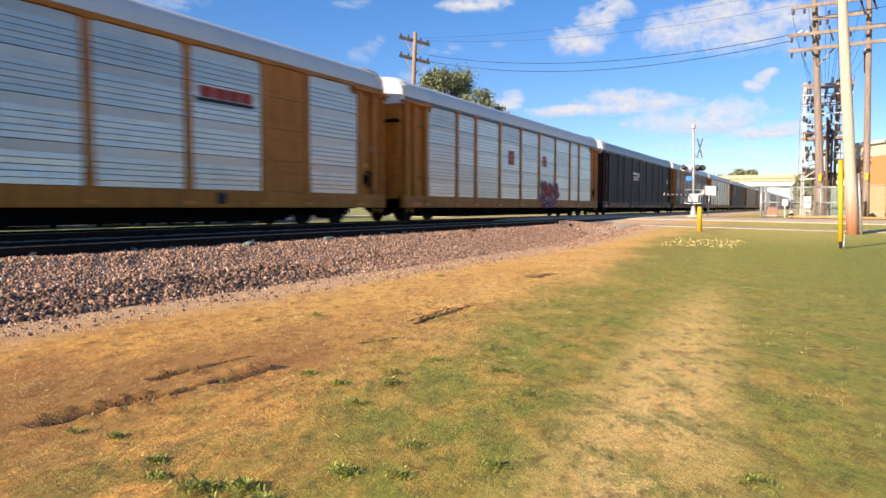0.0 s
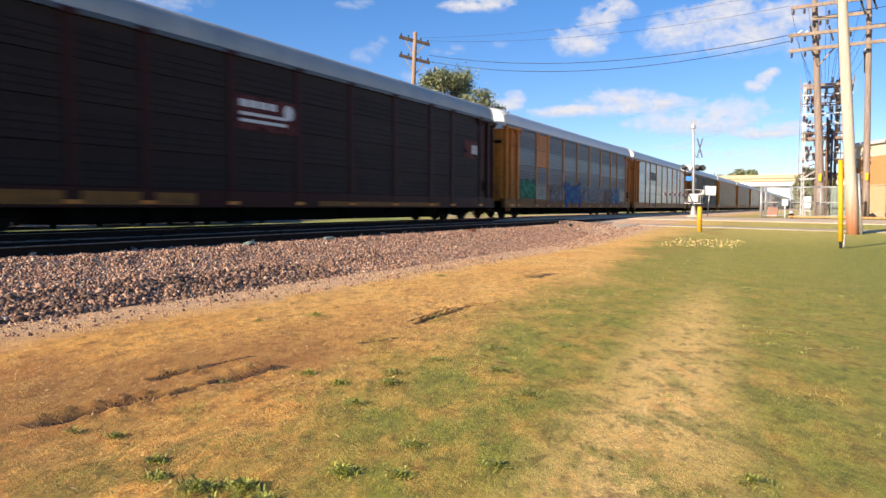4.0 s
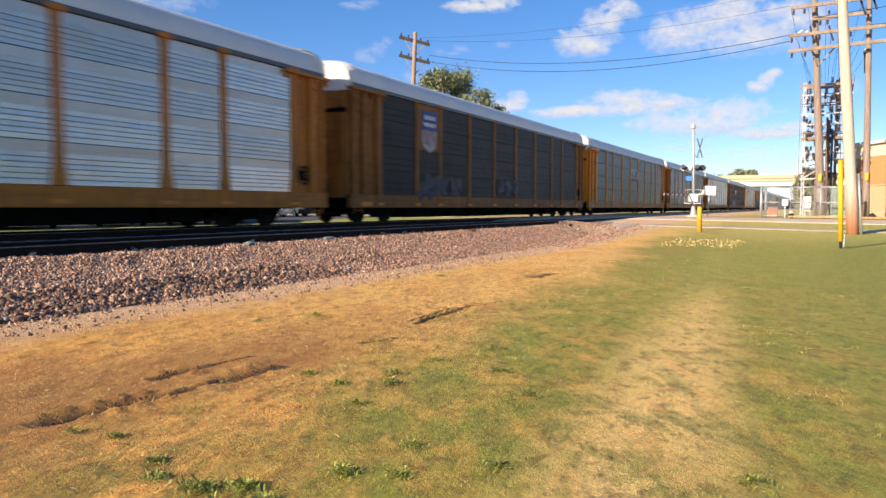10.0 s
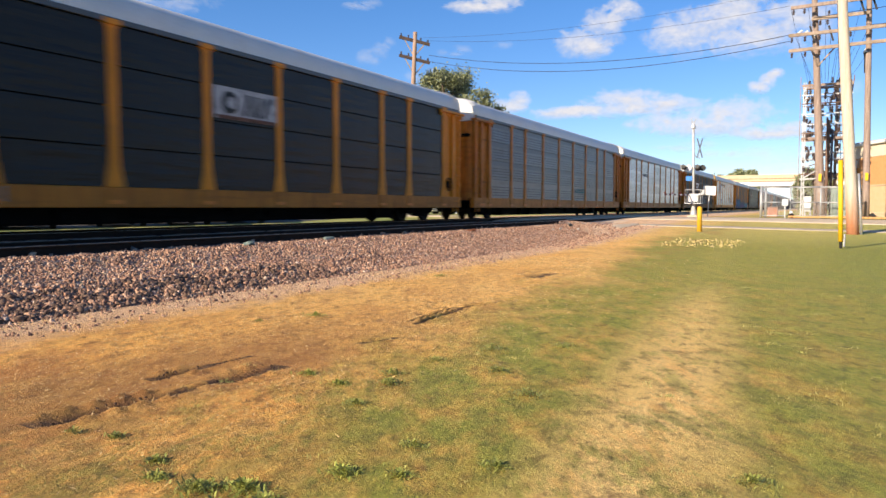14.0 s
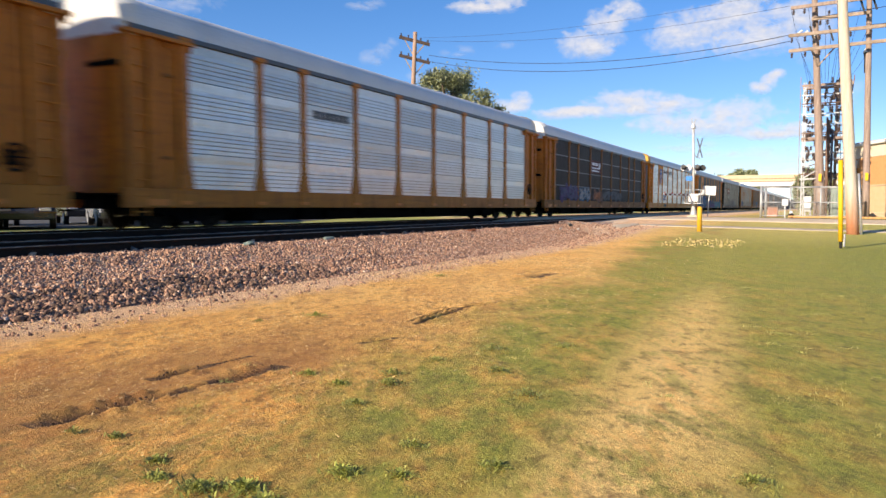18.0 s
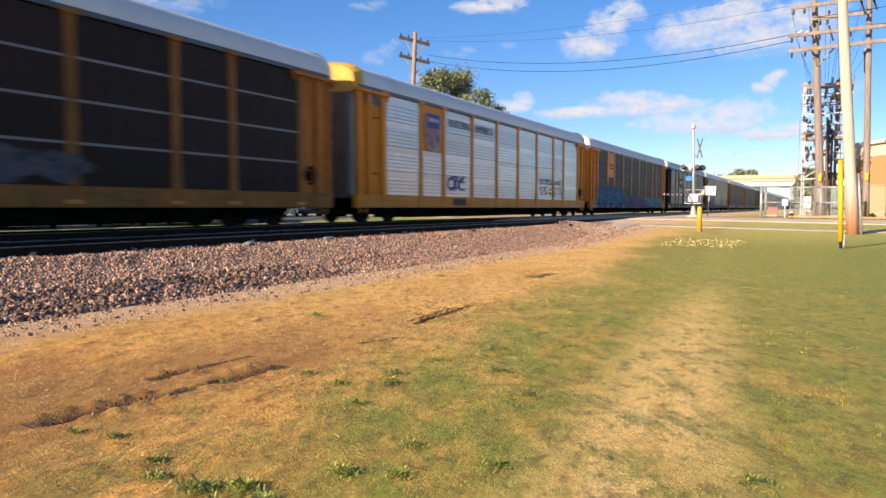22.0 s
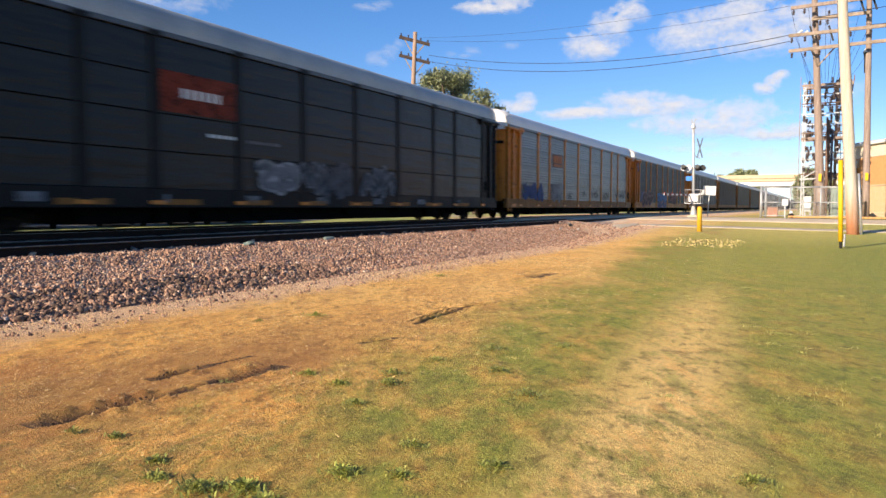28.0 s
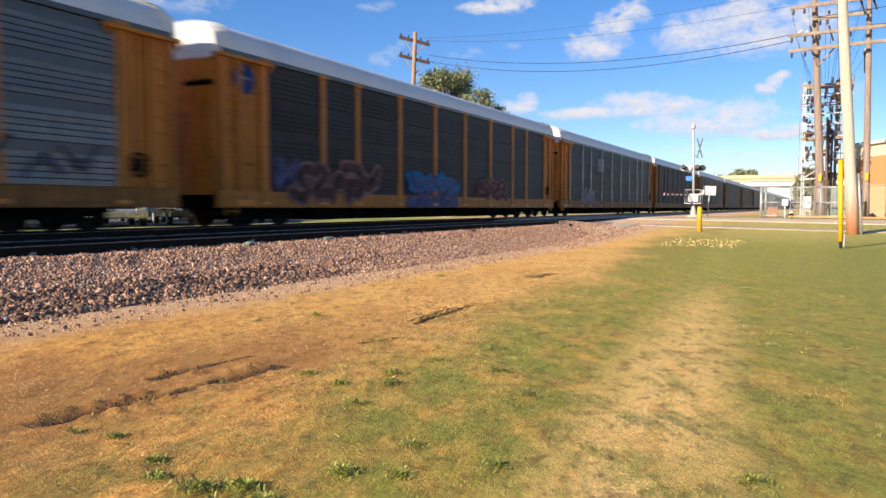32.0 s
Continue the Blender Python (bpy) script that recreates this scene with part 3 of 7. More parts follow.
def rail_track(name, centre, label):
    tr = thing(name, (centre, 0, 0), label, "railway track", kind="structure")
    web = [(-0.07, 0), (0.07, 0), (0.07, 0.012), (0.012, 0.035), (0.012, 0.125), (0.034, 0.135), (0.034, 0.158), (-0.034, 0.158), (-0.034, 0.135), (-0.012, 0.125), (-0.012, 0.035), (-0.07, 0.012)]
    head = [(-0.034, 0.158), (0.034, 0.158), (0.034, 0.166), (0.024, 0.172), (-0.024, 0.172), (-0.034, 0.166)]
    for s in (-0.7525, 0.7525):
        place = lambda prof: [(x + s, z + RAIL_Z - 0.172) for x, z in prof]
        r = part("rail", extrude_profile(place(web), -40, 420, True), M_RAILSIDE, tr, "rust-brown steel rail")
        part("rail_head", extrude_profile(place(head), -40, 420, True), M_RAILHEAD, r, "polished steel running surface")
    rng = random.Random(7)
    me = finish("tie", boxed((-1.3, -0.115, RAIL_Z - 0.35), (1.3, 0.115, RAIL_Z - 0.168), 0.012), M_TIE)
    for k in range(62):
        t = part("tie", me, M_TIE, tr)
        t.matrix_basis = pose(rng.uniform(-0.04, 0.04), -1.0 + k * 0.54, rng.uniform(-0.012, 0.002), 0, 0, rng.uniform(-1, 1))
    return tr


rail_track("track_near", TRACK_NEAR, "empty railway track with rust-brown rails on ballast")
rail_track("track_far", TRACK_FAR, "railway track that carries the passing freight train")


def apron_z(x, y, start=23.5):
    d = -x
    z0 = ground_z(x, y) - 0.05
    up = smooth01((y - start) / 6.0)
    ramp = np.interp(d - 1.7 * smooth01((y - 28) / 6) * (d < 10), [6.6, 7.8, 9.6, 17.4, 20.0], [0.0, 0.4, 1.0, 1.0, 0.0])
    return z0 + (0.642 - z0) * ramp * up + 0.012 * np.sin(3 * x + y) * np.sin(2.3 * y)


for x0, x1 in ((-9.93, -6.2), (-11.43, -10.12), (-14.86, -11.57), (-16.36, -15.05), (-22.0, -16.5)):
    n = max(4, int((x1 - x0) / 0.3))
    first = 29.0 if x1 < -10 else 24.0
    v, f = sheet(lines((x0, x1, n)), lines((first, 32, 40), (32, 52, 30)), lambda x, y: apron_z(x, y, first + 1))
    tagged(new("crossing_apron", mesh_from("crossing_apron", v, f, M_APRON)), "pale gravelly pavement level with the rails at the crossing", "pavement", kind="structure")


scatter_rocks("apron_gravel", "loose reddish gravel on the crossing apron", 5000, (-9.8, -6.7), (20.5, 34.0), lambda x, y: np.maximum(apron_z(x, y), ground_z(x, y)), 0.022, 15, M_ROCK, 1.9)


def strip(name, y0, y1, x0, x1, lift, material, label, category):
    v, f = sheet(lines((x0, x1, 160)), lines((y0, y1, 6)), lambda x, y: ground_z(x, y) + lift)
    me = mesh_from(name, v, f, material)
    ob = tagged(new(name, me), label, category, kind="structure")
    md = ob.modifiers.new("thick", "SOLIDIFY")
    md.thickness, md.offset = 0.12, -1
    return ob


strip("road", 39.6, 45.2, -9.6, 90, 0.012, M_ROAD, "pale sun-bleached road leading to the crossing", "road")
strip("road_beyond", 39.4, 45.2, -120, -21, 0.03, M_ROAD, "pale sun-bleached road beyond the tracks", "road")
strip("pavement", 33.6, 34.95, -7.7, 60, 0.015, M_CONC, "pale concrete sidewalk across the lawn", "pavement")


m = Mat("dry_straw", 0.8)
gi = m.t.nodes.new("ShaderNodeNewGeometry")
m.color(m.ramp(gi.outputs["Random Per Island"], [(0.0, (0.13, 0.065, 0.025)), (0.28, (0.3, 0.15, 0.055)), (0.5, (0.62, 0.38, 0.13)), (0.8, (0.85, 0.55, 0.19)), (1.0, (0.95, 0.72, 0.36))]))
M_STRAW = m.m


def off_ruts(x, y):
    """False where wheels have churned the turf away."""
    ok = np.ones(np.shape(x), bool)
    for x0, y0, x1, y1, w in RUTS:
        cx = x0 + (x1 - x0) * (y - y0) / (y1 - y0)
        ok &= ~((np.abs(x - cx) < w * 1.15) & (y > y0) & (y < y1))
    return ok


def grass_blades(name, label, count, seed, xr, yr, length, lean, keep, material=None):
    rng = np.random.default_rng(seed)
    w = 0.5 + (yr[1] - 0.5) * rng.random(count) ** 1.75
    a = radians(28) + rng.normal(0, 0.5, count)
    x, y = -w * np.sin(a), w * np.cos(a)
    ok = (x > xr[0]) & (x < xr[1]) & keep(x, y, rng)
    x, y, w = x[ok], y[ok], w[ok]
    n = len(x)
    h = length * rng.uniform(0.5, 1.3, n)
    th = (0.0009 + 0.00042 * w) * rng.uniform(0.7, 1.3, n) * (1.5 if material else 1.0)
    a, l, b = rng.uniform(0, 6.28, n), rng.uniform(*lean, n), rng.uniform(0, 6.28, n)
    z = ground_relief(x, y) - 0.004
    base = np.stack([x, y, z], -1)
    out = np.stack([np.cos(a) * th, np.sin(a) * th, 0 * th], -1)
    tip = base + np.stack([np.cos(b) * np.sin(l) * h, np.sin(b) * np.sin(l) * h, np.cos(l) * h], -1)
    v = np.stack([base - out, base + out, tip], 1).reshape(-1, 3)
    f = np.arange(3 * n).reshape(-1, 3)
    return tagged(new(name, mesh_from(name, v, f, material or M_BLADES)), label, "grass", kind="stuff")


grass_blades("grass", "short mown lawn grass in green and straw tones", 900000, 11, (-4.6, 8), (2, 24), 0.017, (0.95, 1.52), lambda x, y, r: off_ruts(x, y) & (r.random(len(x)) > np.clip((-x - 2.6) / 2.2, 0, 0.93)))
grass_blades("straw", "dry flattened straw on bare dirt", 520000, 12, (-7.3, 3), (2, 17), 0.044, (1.2, 1.53), lambda x, y, r: off_ruts(x, y) & (r.random(len(x)) < np.clip((-x - 1.9) / 2.6, 0, 1) * np.clip(0.6 + 0.9 * np.sin(1.9 * x + 2 * np.sin(y * 0.8)) * np.sin(1.3 * y + x), 0.12, 1)), M_STRAW)


m = Mat("green_tufts", 0.75)
gi = m.t.nodes.new("ShaderNodeNewGeometry")
c = m.ramp(gi.outputs["Random Per Island"], [(0.0, (0.09, 0.115, 0.016)), (0.5, (0.2, 0.225, 0.04)), (0.8, (0.3, 0.3, 0.065)), (1.0, (0.42, 0.38, 0.11))])
c = m.mix(m.ramp(m.noise(m.world_pos((1, 1, 0)), 1.4, 3), [(0.4, 0.0), (0.6, 0.45)]), c, (0.62, 0.44, 0.15))
m.color(c)
M_TUFT = m.m


def grass_tufts(count, blades, seed):
    """Loose clumps of longer uneven grass in the foreground."""
    rng = np.random.default_rng(seed)
    w = 0.6 + 11.0 * rng.random(count) ** 1.3
    a = radians(28) + rng.normal(0, 0.55, count)
    cx, cy = -w * np.sin(a), w * np.cos(a)
    dense = np.sin(cx * 2.1 + 1.3 * np.sin(cy * 1.7)) * np.sin(cy * 1.5 + np.sin(cx * 2.3)) + np.where(cy < 3.2, 0.5, 0.0) - np.clip((-cx - 3.1) * 0.9, 0, 3)
    ok = dense > rng.uniform(-0.4, 0.9, count)
    cx, cy, w = cx[ok], cy[ok], w[ok]
    n = len(cx) * blades
    sp = np.repeat(rng.uniform(0.02, 0.07, len(cx)), blades)
    x, y = np.repeat(cx, blades) + rng.normal(0, 1, n) * sp, np.repeat(cy, blades) + rng.normal(0, 1, n) * sp
    h = np.repeat(rng.uniform(0.008, 0.021, len(cx)), blades) * rng.uniform(0.5, 1.3, n)
    th = (0.0010 + 0.0004 * np.repeat(w, blades)) * rng.uniform(0.7, 1.3, n)
    a, b, l = rng.uniform(0, 6.28, n), rng.uniform(0, 6.28, n), rng.uniform(0.15, 1.25, n)
    base = np.stack([x, y, ground_relief(x, y) - 0.004], -1)
    out = np.stack([np.cos(a) * th, np.sin(a) * th, 0 * th], -1)
    bend = np.stack([np.cos(b) * np.sin(l * 0.5) * h * 0.55, np.sin(b) * np.sin(l * 0.5) * h * 0.55, np.cos(l * 0.5) * h * 0.55], -1)
    tip = bend + np.stack([np.cos(b) * np.sin(l) * h * 0.5, np.sin(b) * np.sin(l) * h * 0.5, np.cos(l) * h * 0.5], -1)
    v = np.stack([base - out, base + out, base + bend + out * 0.7, base + bend - out * 0.7, base + tip], 1).reshape(-1, 3)
    k = 5 * np.arange(n)[:, None]
    f = np.concatenate([k + (0, 1, 2), k + (0, 2, 3), k + (3, 2, 4)])
    tagged(new("grass_tufts", mesh_from("grass_tufts", v, f, M_TUFT)), "loose tufts of longer green and yellowed grass", "grass", kind="stuff")


grass_tufts(1100, 26, 21)

# ---------------------------------------------------------------- the freight train
POSTS = (1.83, 4.5, 6.4, 9.15, 11.9, 14.65, 17.4, 20.15, 22.05, 24.85)   # from the leading corner
Z_SILL0, Z_SILL1, Z_EAVE, Z_TOP = 0.55, 1.02, 4.78, 5.66    # above the rail
HALF_W = 1.53
Y0 = -CAR_LEN / 2
SHARED = {}


def once(key, build):
    if key not in SHARED:
        SHARED[key] = build()
    return SHARED[key]


def screen_mesh(width, height, ribs, wide=0.021):
    """One side screen: slats that lean back a little, with a groove coloured as slot shade between each two."""
    bm = bmesh.new()
    step = height / max(1, ribs)
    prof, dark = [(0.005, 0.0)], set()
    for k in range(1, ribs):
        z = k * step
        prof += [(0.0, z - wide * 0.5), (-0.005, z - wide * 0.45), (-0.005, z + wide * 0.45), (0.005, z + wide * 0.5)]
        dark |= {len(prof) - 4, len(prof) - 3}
    prof += [(0.0, height), (-0.045, height), (-0.045, 0.0)]
    n = len(prof)
    a = [bm.verts.new((x, 0.008, z)) for x, z in prof]
    b = [bm.verts.new((x, width - 0.008, z)) for x, z in prof]
    for k in range(n):
        f = bm.faces.new((a[k], b[k], b[(k + 1) % n], a[(k + 1) % n]))
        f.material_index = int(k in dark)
    bm.faces.new(a[::-1])
    bm.faces.new(b)
    bmesh.ops.recalc_face_normals(bm, faces=bm.faces)
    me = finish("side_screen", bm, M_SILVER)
    me.materials.append(M_SLOT_SHADE)
    return me


def post_mesh(flare):
    """A hat-section side post that widens to a gusset at its foot."""
    bm = bmesh.new()
    top = Z_EAVE - Z_SILL1
    zs = [0, 0.12, 0.5, 0.8, top - 0.24, top - 0.12, top]
    ws = [0.2 + 0.14 * flare, 0.19 + 0.12 * flare, 0.15 + 0.04 * flare, 0.14, 0.14, 0.16 + 0.08 * flare, 0.19 + 0.16 * flare]
    rows = []
    for z, w in zip(zs, ws):
        rows.append([bm.verts.new(p) for p in ((-0.02, -w, z), (0.055, -w * 0.72, z), (0.055, w * 0.72, z), (-0.02, w, z))])
    for a, b in zip(rows, rows[1:]):
        for k in range(3):
            bm.faces.new((a[k], a[k + 1], b[k + 1], b[k]))
    bm.faces.new(rows[0][::-1])
    bm.faces.new(rows[-1])
    box(bm, (0.0, -0.21, top - 0.13), (0.092, 0.21, top - 0.005))
    return finish("side_post", bm, M_YELLOW)


def roof_profile(grow=0.0, drop=0.0):
    out = []
    for k in range(13):
        a = math.pi * k / 12
        x = -math.cos(a)
        out.append((x * (HALF_W + 0.02 + grow) * (1 - 0.0 * abs(x)), Z_EAVE + 0.12 + (Z_TOP - Z_EAVE - 0.12) * math.sin(a) ** 0.62 + grow - drop))
    return out


def roof_mesh():
    bm = extrude_profile([(-HALF_W - 0.02, Z_EAVE)] + roof_profile() + [(HALF_W + 0.02, Z_EAVE)], Y0 + 0.25, Y0 + CAR_LEN - 0.25)
    return finish("roof", bm, M_ROOF, True)


def seam_mesh():
    return finish("roof_seam", extrude_profile([(x, z) for x, z in [(-HALF_W - 0.03, Z_EAVE)] + roof_profile(0.012) + [(HALF_W + 0.03, Z_EAVE)]], -0.03, 0.03), M_ROOF, True)


def cap_mesh(y0, y1, lead):
    """The rounded hood at a roof's end, with its closing face."""
    bm = bmesh.new()
    rows = []
    for t in (0, 0.15, 0.5, 1):
        y = y0 + (y1 - y0) * t
        shrink = 0.14 * (1 - t) ** 2 if lead else 0.14 * t ** 2
        rows.append([bm.verts.new((x * (1 - shrink * 0.3), y + Y0, z + 0.025 - shrink * (z - Z_EAVE + 0.3))) for x, z in [(-HALF_W - 0.03, Z_EAVE - 0.25)] + roof_profile(0.03) + [(HALF_W + 0.03, Z_EAVE - 0.25)]])
    for a, b in zip(rows, rows[1:]):
        for p, q, r, s in zip(a, a[1:], b[1:], b):
            bm.faces.new((p, q, r, s))
    bm.faces.new(rows[0] if lead else rows[-1])
    bmesh.ops.recalc_face_normals(bm, faces=bm.faces)
    return finish("roof_cap", bm, M_CAP)


def sill_mesh(side):
    x0, x1 = (HALF_W - 0.16, HALF_W + 0.04) if side > 0 else (-HALF_W - 0.04, -HALF_W + 0.16)
    bm = boxed((x0, Y0 + 0.05, Z_SILL0), (x1, Y0 + CAR_LEN - 0.05, Z_SILL1), 0.015)
    for s in POSTS:
        o = HALF_W + 0.04 if side > 0 else -HALF_W - 0.06
        box(bm, (o, Y0 + s - 0.2, Z_SILL0 + 0.06), (o + 0.02, Y0 + s + 0.2, Z_SILL1 - 0.04))
    return finish("side_sill", bm, M_YELLOW)


def under_mesh():
    bm = boxed((-0.45, Y0 + 0.3, 0.52), (0.45, Y0 + CAR_LEN - 0.3, 1.0), 0.03)
    box(bm, (-HALF_W + 0.1, Y0 + 0.1, 0.86), (HALF_W - 0.17, Y0 + CAR_LEN - 0.1, 1.01))
    for k in range(9):
        y = Y0 + 3.6 + k * 2.38
        box(bm, (-HALF_W + 0.1, y - 0.1, 0.46 + 0.06 * (k % 2)), (HALF_W - 0.2, y + 0.1, 0.9))
    box(bm, (-0.95, Y0 + 4.7, 0.16), (0.95, Y0 + CAR_LEN - 4.7, 0.7), 0.05)
    box(bm, (-0.8, Y0 + 4.2, 0.42), (0.8, Y0 + CAR_LEN - 4.2, 0.8), 0.05)
    for y, l in ((-3.2, 1.5), (1.4, 2.1), (4.5, 0.8)):
        box(bm, (0.5, y, 0.3), (1.1, y + l, 0.88), 0.06)
    for y in (-6.5, -5.2, 6.9):
        box(bm, (0.7, y, 0.2), (1.2, y + 0.16, 0.86), 0.03)
    return finish("underframe", bm, M_UNDER)


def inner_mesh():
    """One solid near-black block behind the screens; its colour paints the shade inside the car."""
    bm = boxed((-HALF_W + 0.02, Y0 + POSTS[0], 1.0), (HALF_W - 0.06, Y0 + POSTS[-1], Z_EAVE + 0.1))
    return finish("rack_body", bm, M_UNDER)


def far_side_mesh():
    bm = boxed((-HALF_W - 0.02, Y0 + 0.3, Z_SILL1), (-HALF_W + 0.015, Y0 + CAR_LEN - 0.3, Z_EAVE))
    for s in POSTS:
        box(bm, (-HALF_W - 0.07, Y0 + s - 0.1, Z_SILL1), (-HALF_W - 0.015, Y0 + s + 0.1, Z_EAVE))
    return finish("far_side_wall", bm, M_GREY)


def end_panel_mesh(s0, s1):
    """The plain sheeted bay beside an end, set back between its pillars."""
    bm = boxed((HALF_W - 0.12, Y0 + s0, Z_SILL1), (HALF_W - 0.03, Y0 + s1, Z_EAVE), 0.01)
    return finish("end_panel", bm, M_YELLOW)


def end_pillar_mesh(w):
    """A folded pillar that stands proud of the end bay."""
    bm = boxed((-0.12, -w / 2, 0.0), (0.07, w / 2, Z_EAVE - Z_SILL1 - 0.06), 0.012)
    for z in (0.25, 1.3, 2.35, 3.3):
        box(bm, (0.06, -w / 2 - 0.03, z), (0.085, w / 2 + 0.03, z + 0.1))
    return finish("end_pillar", bm, M_YELLOW)


def end_door_mesh(s, lead):
    """A curved end door that wraps the corners: upright leaves with hinge joints between them."""
    bm = bmesh.new()
    d = -1 if lead else 1
    n = 22
    hw = HALF_W - 0.04

    def plan(k):
        a = math.pi * k / n
        x, y = -math.cos(a), math.sin(a)
        return hw * math.copysign(abs(x) ** 0.62, x), Y0 + s - d * 0.5 + d * 0.58 * y ** 0.5
    z0, z1 = Z_SILL1 - 0.12, Z_EAVE - 0.2
    rows = []
    for k in range(n + 1):
        x, y = plan(k)
        steps = ((0.0, 0.0),) if k % 4 else ((-0.012, 0.0), (-0.008, 0.025), (0.008, 0.025), (0.012, 0.0))
        for dx, sink in steps:
            px, py = x + dx, y - d * sink
            rows.append([bm.verts.new(p) for p in ((px, py, z0), (px, py, z1), (px * 0.96, py - d * 0.06, z1), (px * 0.96, py - d * 0.06, z0))])
    for a, b in zip(rows, rows[1:]):
        for q in range(4):
            bm.faces.new((a[q], b[q], b[(q + 1) % 4], a[(q + 1) % 4]))
    bm.faces.new(rows[0])
    bm.faces.new(rows[-1][::-1])
    bmesh.ops.recalc_face_normals(bm, faces=bm.faces)
    return finish("end_door", bm, M_YELLOW)


def corner_post_mesh(side, s, lead):
    x = HALF_W - 0.1 if side > 0 else -HALF_W - 0.05
    y = Y0 + s + 0.16 if lead else Y0 + s - 0.28
    bm = boxed((x, y, Z_SILL0 + 0.05), (x + 0.15, y + 0.12, Z_EAVE + 0.05), 0.02)
    for z in (1.5, 2.6, 3.7):
        box(bm, (x - 0.02, y - 0.02, z), (x + 0.17, y + 0.14, z + 0.14))
    return finish("corner_post", bm, M_YELLOW)


def ladder_mesh(s):
    """Rungs that climb the end bay to the roof, with their side bars."""
    bm = bmesh.new()
    x = HALF_W + 0.02
    for dy in (-0.2, 0.2):
        box(bm, (x - 0.06, Y0 + s + dy - 0.015, 0.35), (x, Y0 + s + dy + 0.015, 4.5))
    for k in range(11):
        tube(bm, [(x + 0.02, Y0 + s - 0.2, 0.45 + k * 0.38), (x + 0.02, Y0 + s + 0.2, 0.45 + k * 0.38)], 0.018, 6)
    return finish("ladder", bm, M_YELLOW)


def eave_ledge_mesh():
    """The bracketed ledge over an end bay."""
    bm = boxed((-0.1, -1.05, -0.05), (0.17, 1.05, 0.05), 0.012)
    for y in (-0.95, -0.3, 0.3, 0.95):
        box(bm, (-0.02, y - 0.03, -0.2), (0.1, y + 0.03, -0.05))
    return finish("eave_ledge", bm, M_YELLOW)


def hand_brake_mesh():
    """A spoked hand-brake wheel on its gear box."""
    bm = boxed((-0.1, -0.12, -0.15), (0.05, 0.12, 0.15), 0.02)
    ring = [(0.1, 0.27 * math.cos(2 * math.pi * k / 16), 0.27 * math.sin(2 * math.pi * k / 16)) for k in range(17)]
    tube(bm, ring, 0.028, 6)
    for k in range(4):
        a = math.pi * k / 4
        tube(bm, [(0.09, -0.26 * math.cos(a), -0.26 * math.sin(a)), (0.09, 0.26 * math.cos(a), 0.26 * math.sin(a))], 0.016, 5)
    return finish("hand_brake", bm, M_STEEL)


def coupler_mesh(s, lead):
    d = -1 if lead else 1
    bm = bmesh.new()
    beam(bm, (0, Y0 + s - d * 0.6, 0.84), (0, Y0 + s + d * 0.55, 0.84), 0.14, 0.18)
    box(bm, (-0.19, min(Y0 + s + d * 0.42, Y0 + s + d * 0.74), 0.68), (0.17, max(Y0 + s + d * 0.42, Y0 + s + d * 0.74), 1.0), 0.04)
    tube(bm, [(0.35, Y0 + s, 0.75), (0.36, Y0 + s + d * 0.35, 0.5), (0.33, Y0 + s + d * 0.74, 0.48)], 0.025, 6)
    return finish("coupler", bm, M_UNDER)


def side_frame_mesh(sx):
    """A cast truck side frame with its axle-box arches and spring window."""
    bm = bmesh.new()
    x0, x1 = (0.93, 1.08) if sx > 0 else (-1.08, -0.93)
    prof = [(-1.2, 0.46), (-1.2, 0.62), (-0.75, 0.68), (0.75, 0.68), (1.2, 0.62), (1.2, 0.46), (0.98, 0.4), (0.62, 0.4), (0.4, 0.2), (-0.4, 0.2), (-0.62, 0.4), (-0.98, 0.4)]
    a = [bm.verts.new((x0, y, z)) for y, z in prof]
    b = [bm.verts.new((x1, y, z)) for y, z in prof]
    n = len(prof)
    for k in range(n):
        bm.faces.new((a[k], a[(k + 1) % n], b[(k + 1) % n], b[k]))
    bm.faces.new(a)
    bm.faces.new(b[::-1])
    for y in (-0.89, 0.89):
        box(bm, (min(x0, x1) - 0.03, y - 0.16, 0.34), (max(x0, x1) + 0.05, y + 0.16, 0.6), 0.04)
    for y in (-0.2, 0.0, 0.2):
        tube(bm, [((x0 + x1) / 2 + 0.06 * sx, y, 0.26), ((x0 + x1) / 2 + 0.06 * sx, y, 0.56)], 0.07, 8)
    return finish("side_frame", bm, M_UNDER)


def wheelset_mesh():
    bm = bmesh.new()
    tube(bm, [(-1.02, 0, 0), (1.02, 0, 0)], 0.075, 10)
    for s in (-1, 1):
        rim = [(0.66, 0.44), (0.695, 0.435), (0.71, 0.42), (0.79, 0.415), (0.79, 0.34), (0.74, 0.31), (0.73, 0.14), (0.79, 0.12), (0.68, 0.12), (0.7, 0.14), (0.7, 0.31), (0.66, 0.35)]
        n = 24
        rings = [[bm.verts.new((s * x, r * math.cos(2 * math.pi * k / n), r * math.sin(2 * math.pi * k / n))) for x, r in rim] for k in range(n)]
        for k in range(n):
            for j in range(len(rim)):
                bm.faces.new((rings[k][j], rings[k][(j + 1) % len(rim)], rings[(k + 1) % n][(j + 1) % len(rim)], rings[(k + 1) % n][j]))
        for k in range(3):
            a = 2 * math.pi * k / 3
            box(bm, (s * 0.72 - 0.02, 0.2 * math.cos(a) - 0.04, 0.2 * math.sin(a) - 0.04), (s * 0.72 + 0.04, 0.2 * math.cos(a) + 0.04, 0.2 * math.sin(a) + 0.04))
    return finish("wheelset", bm, M_STEEL)


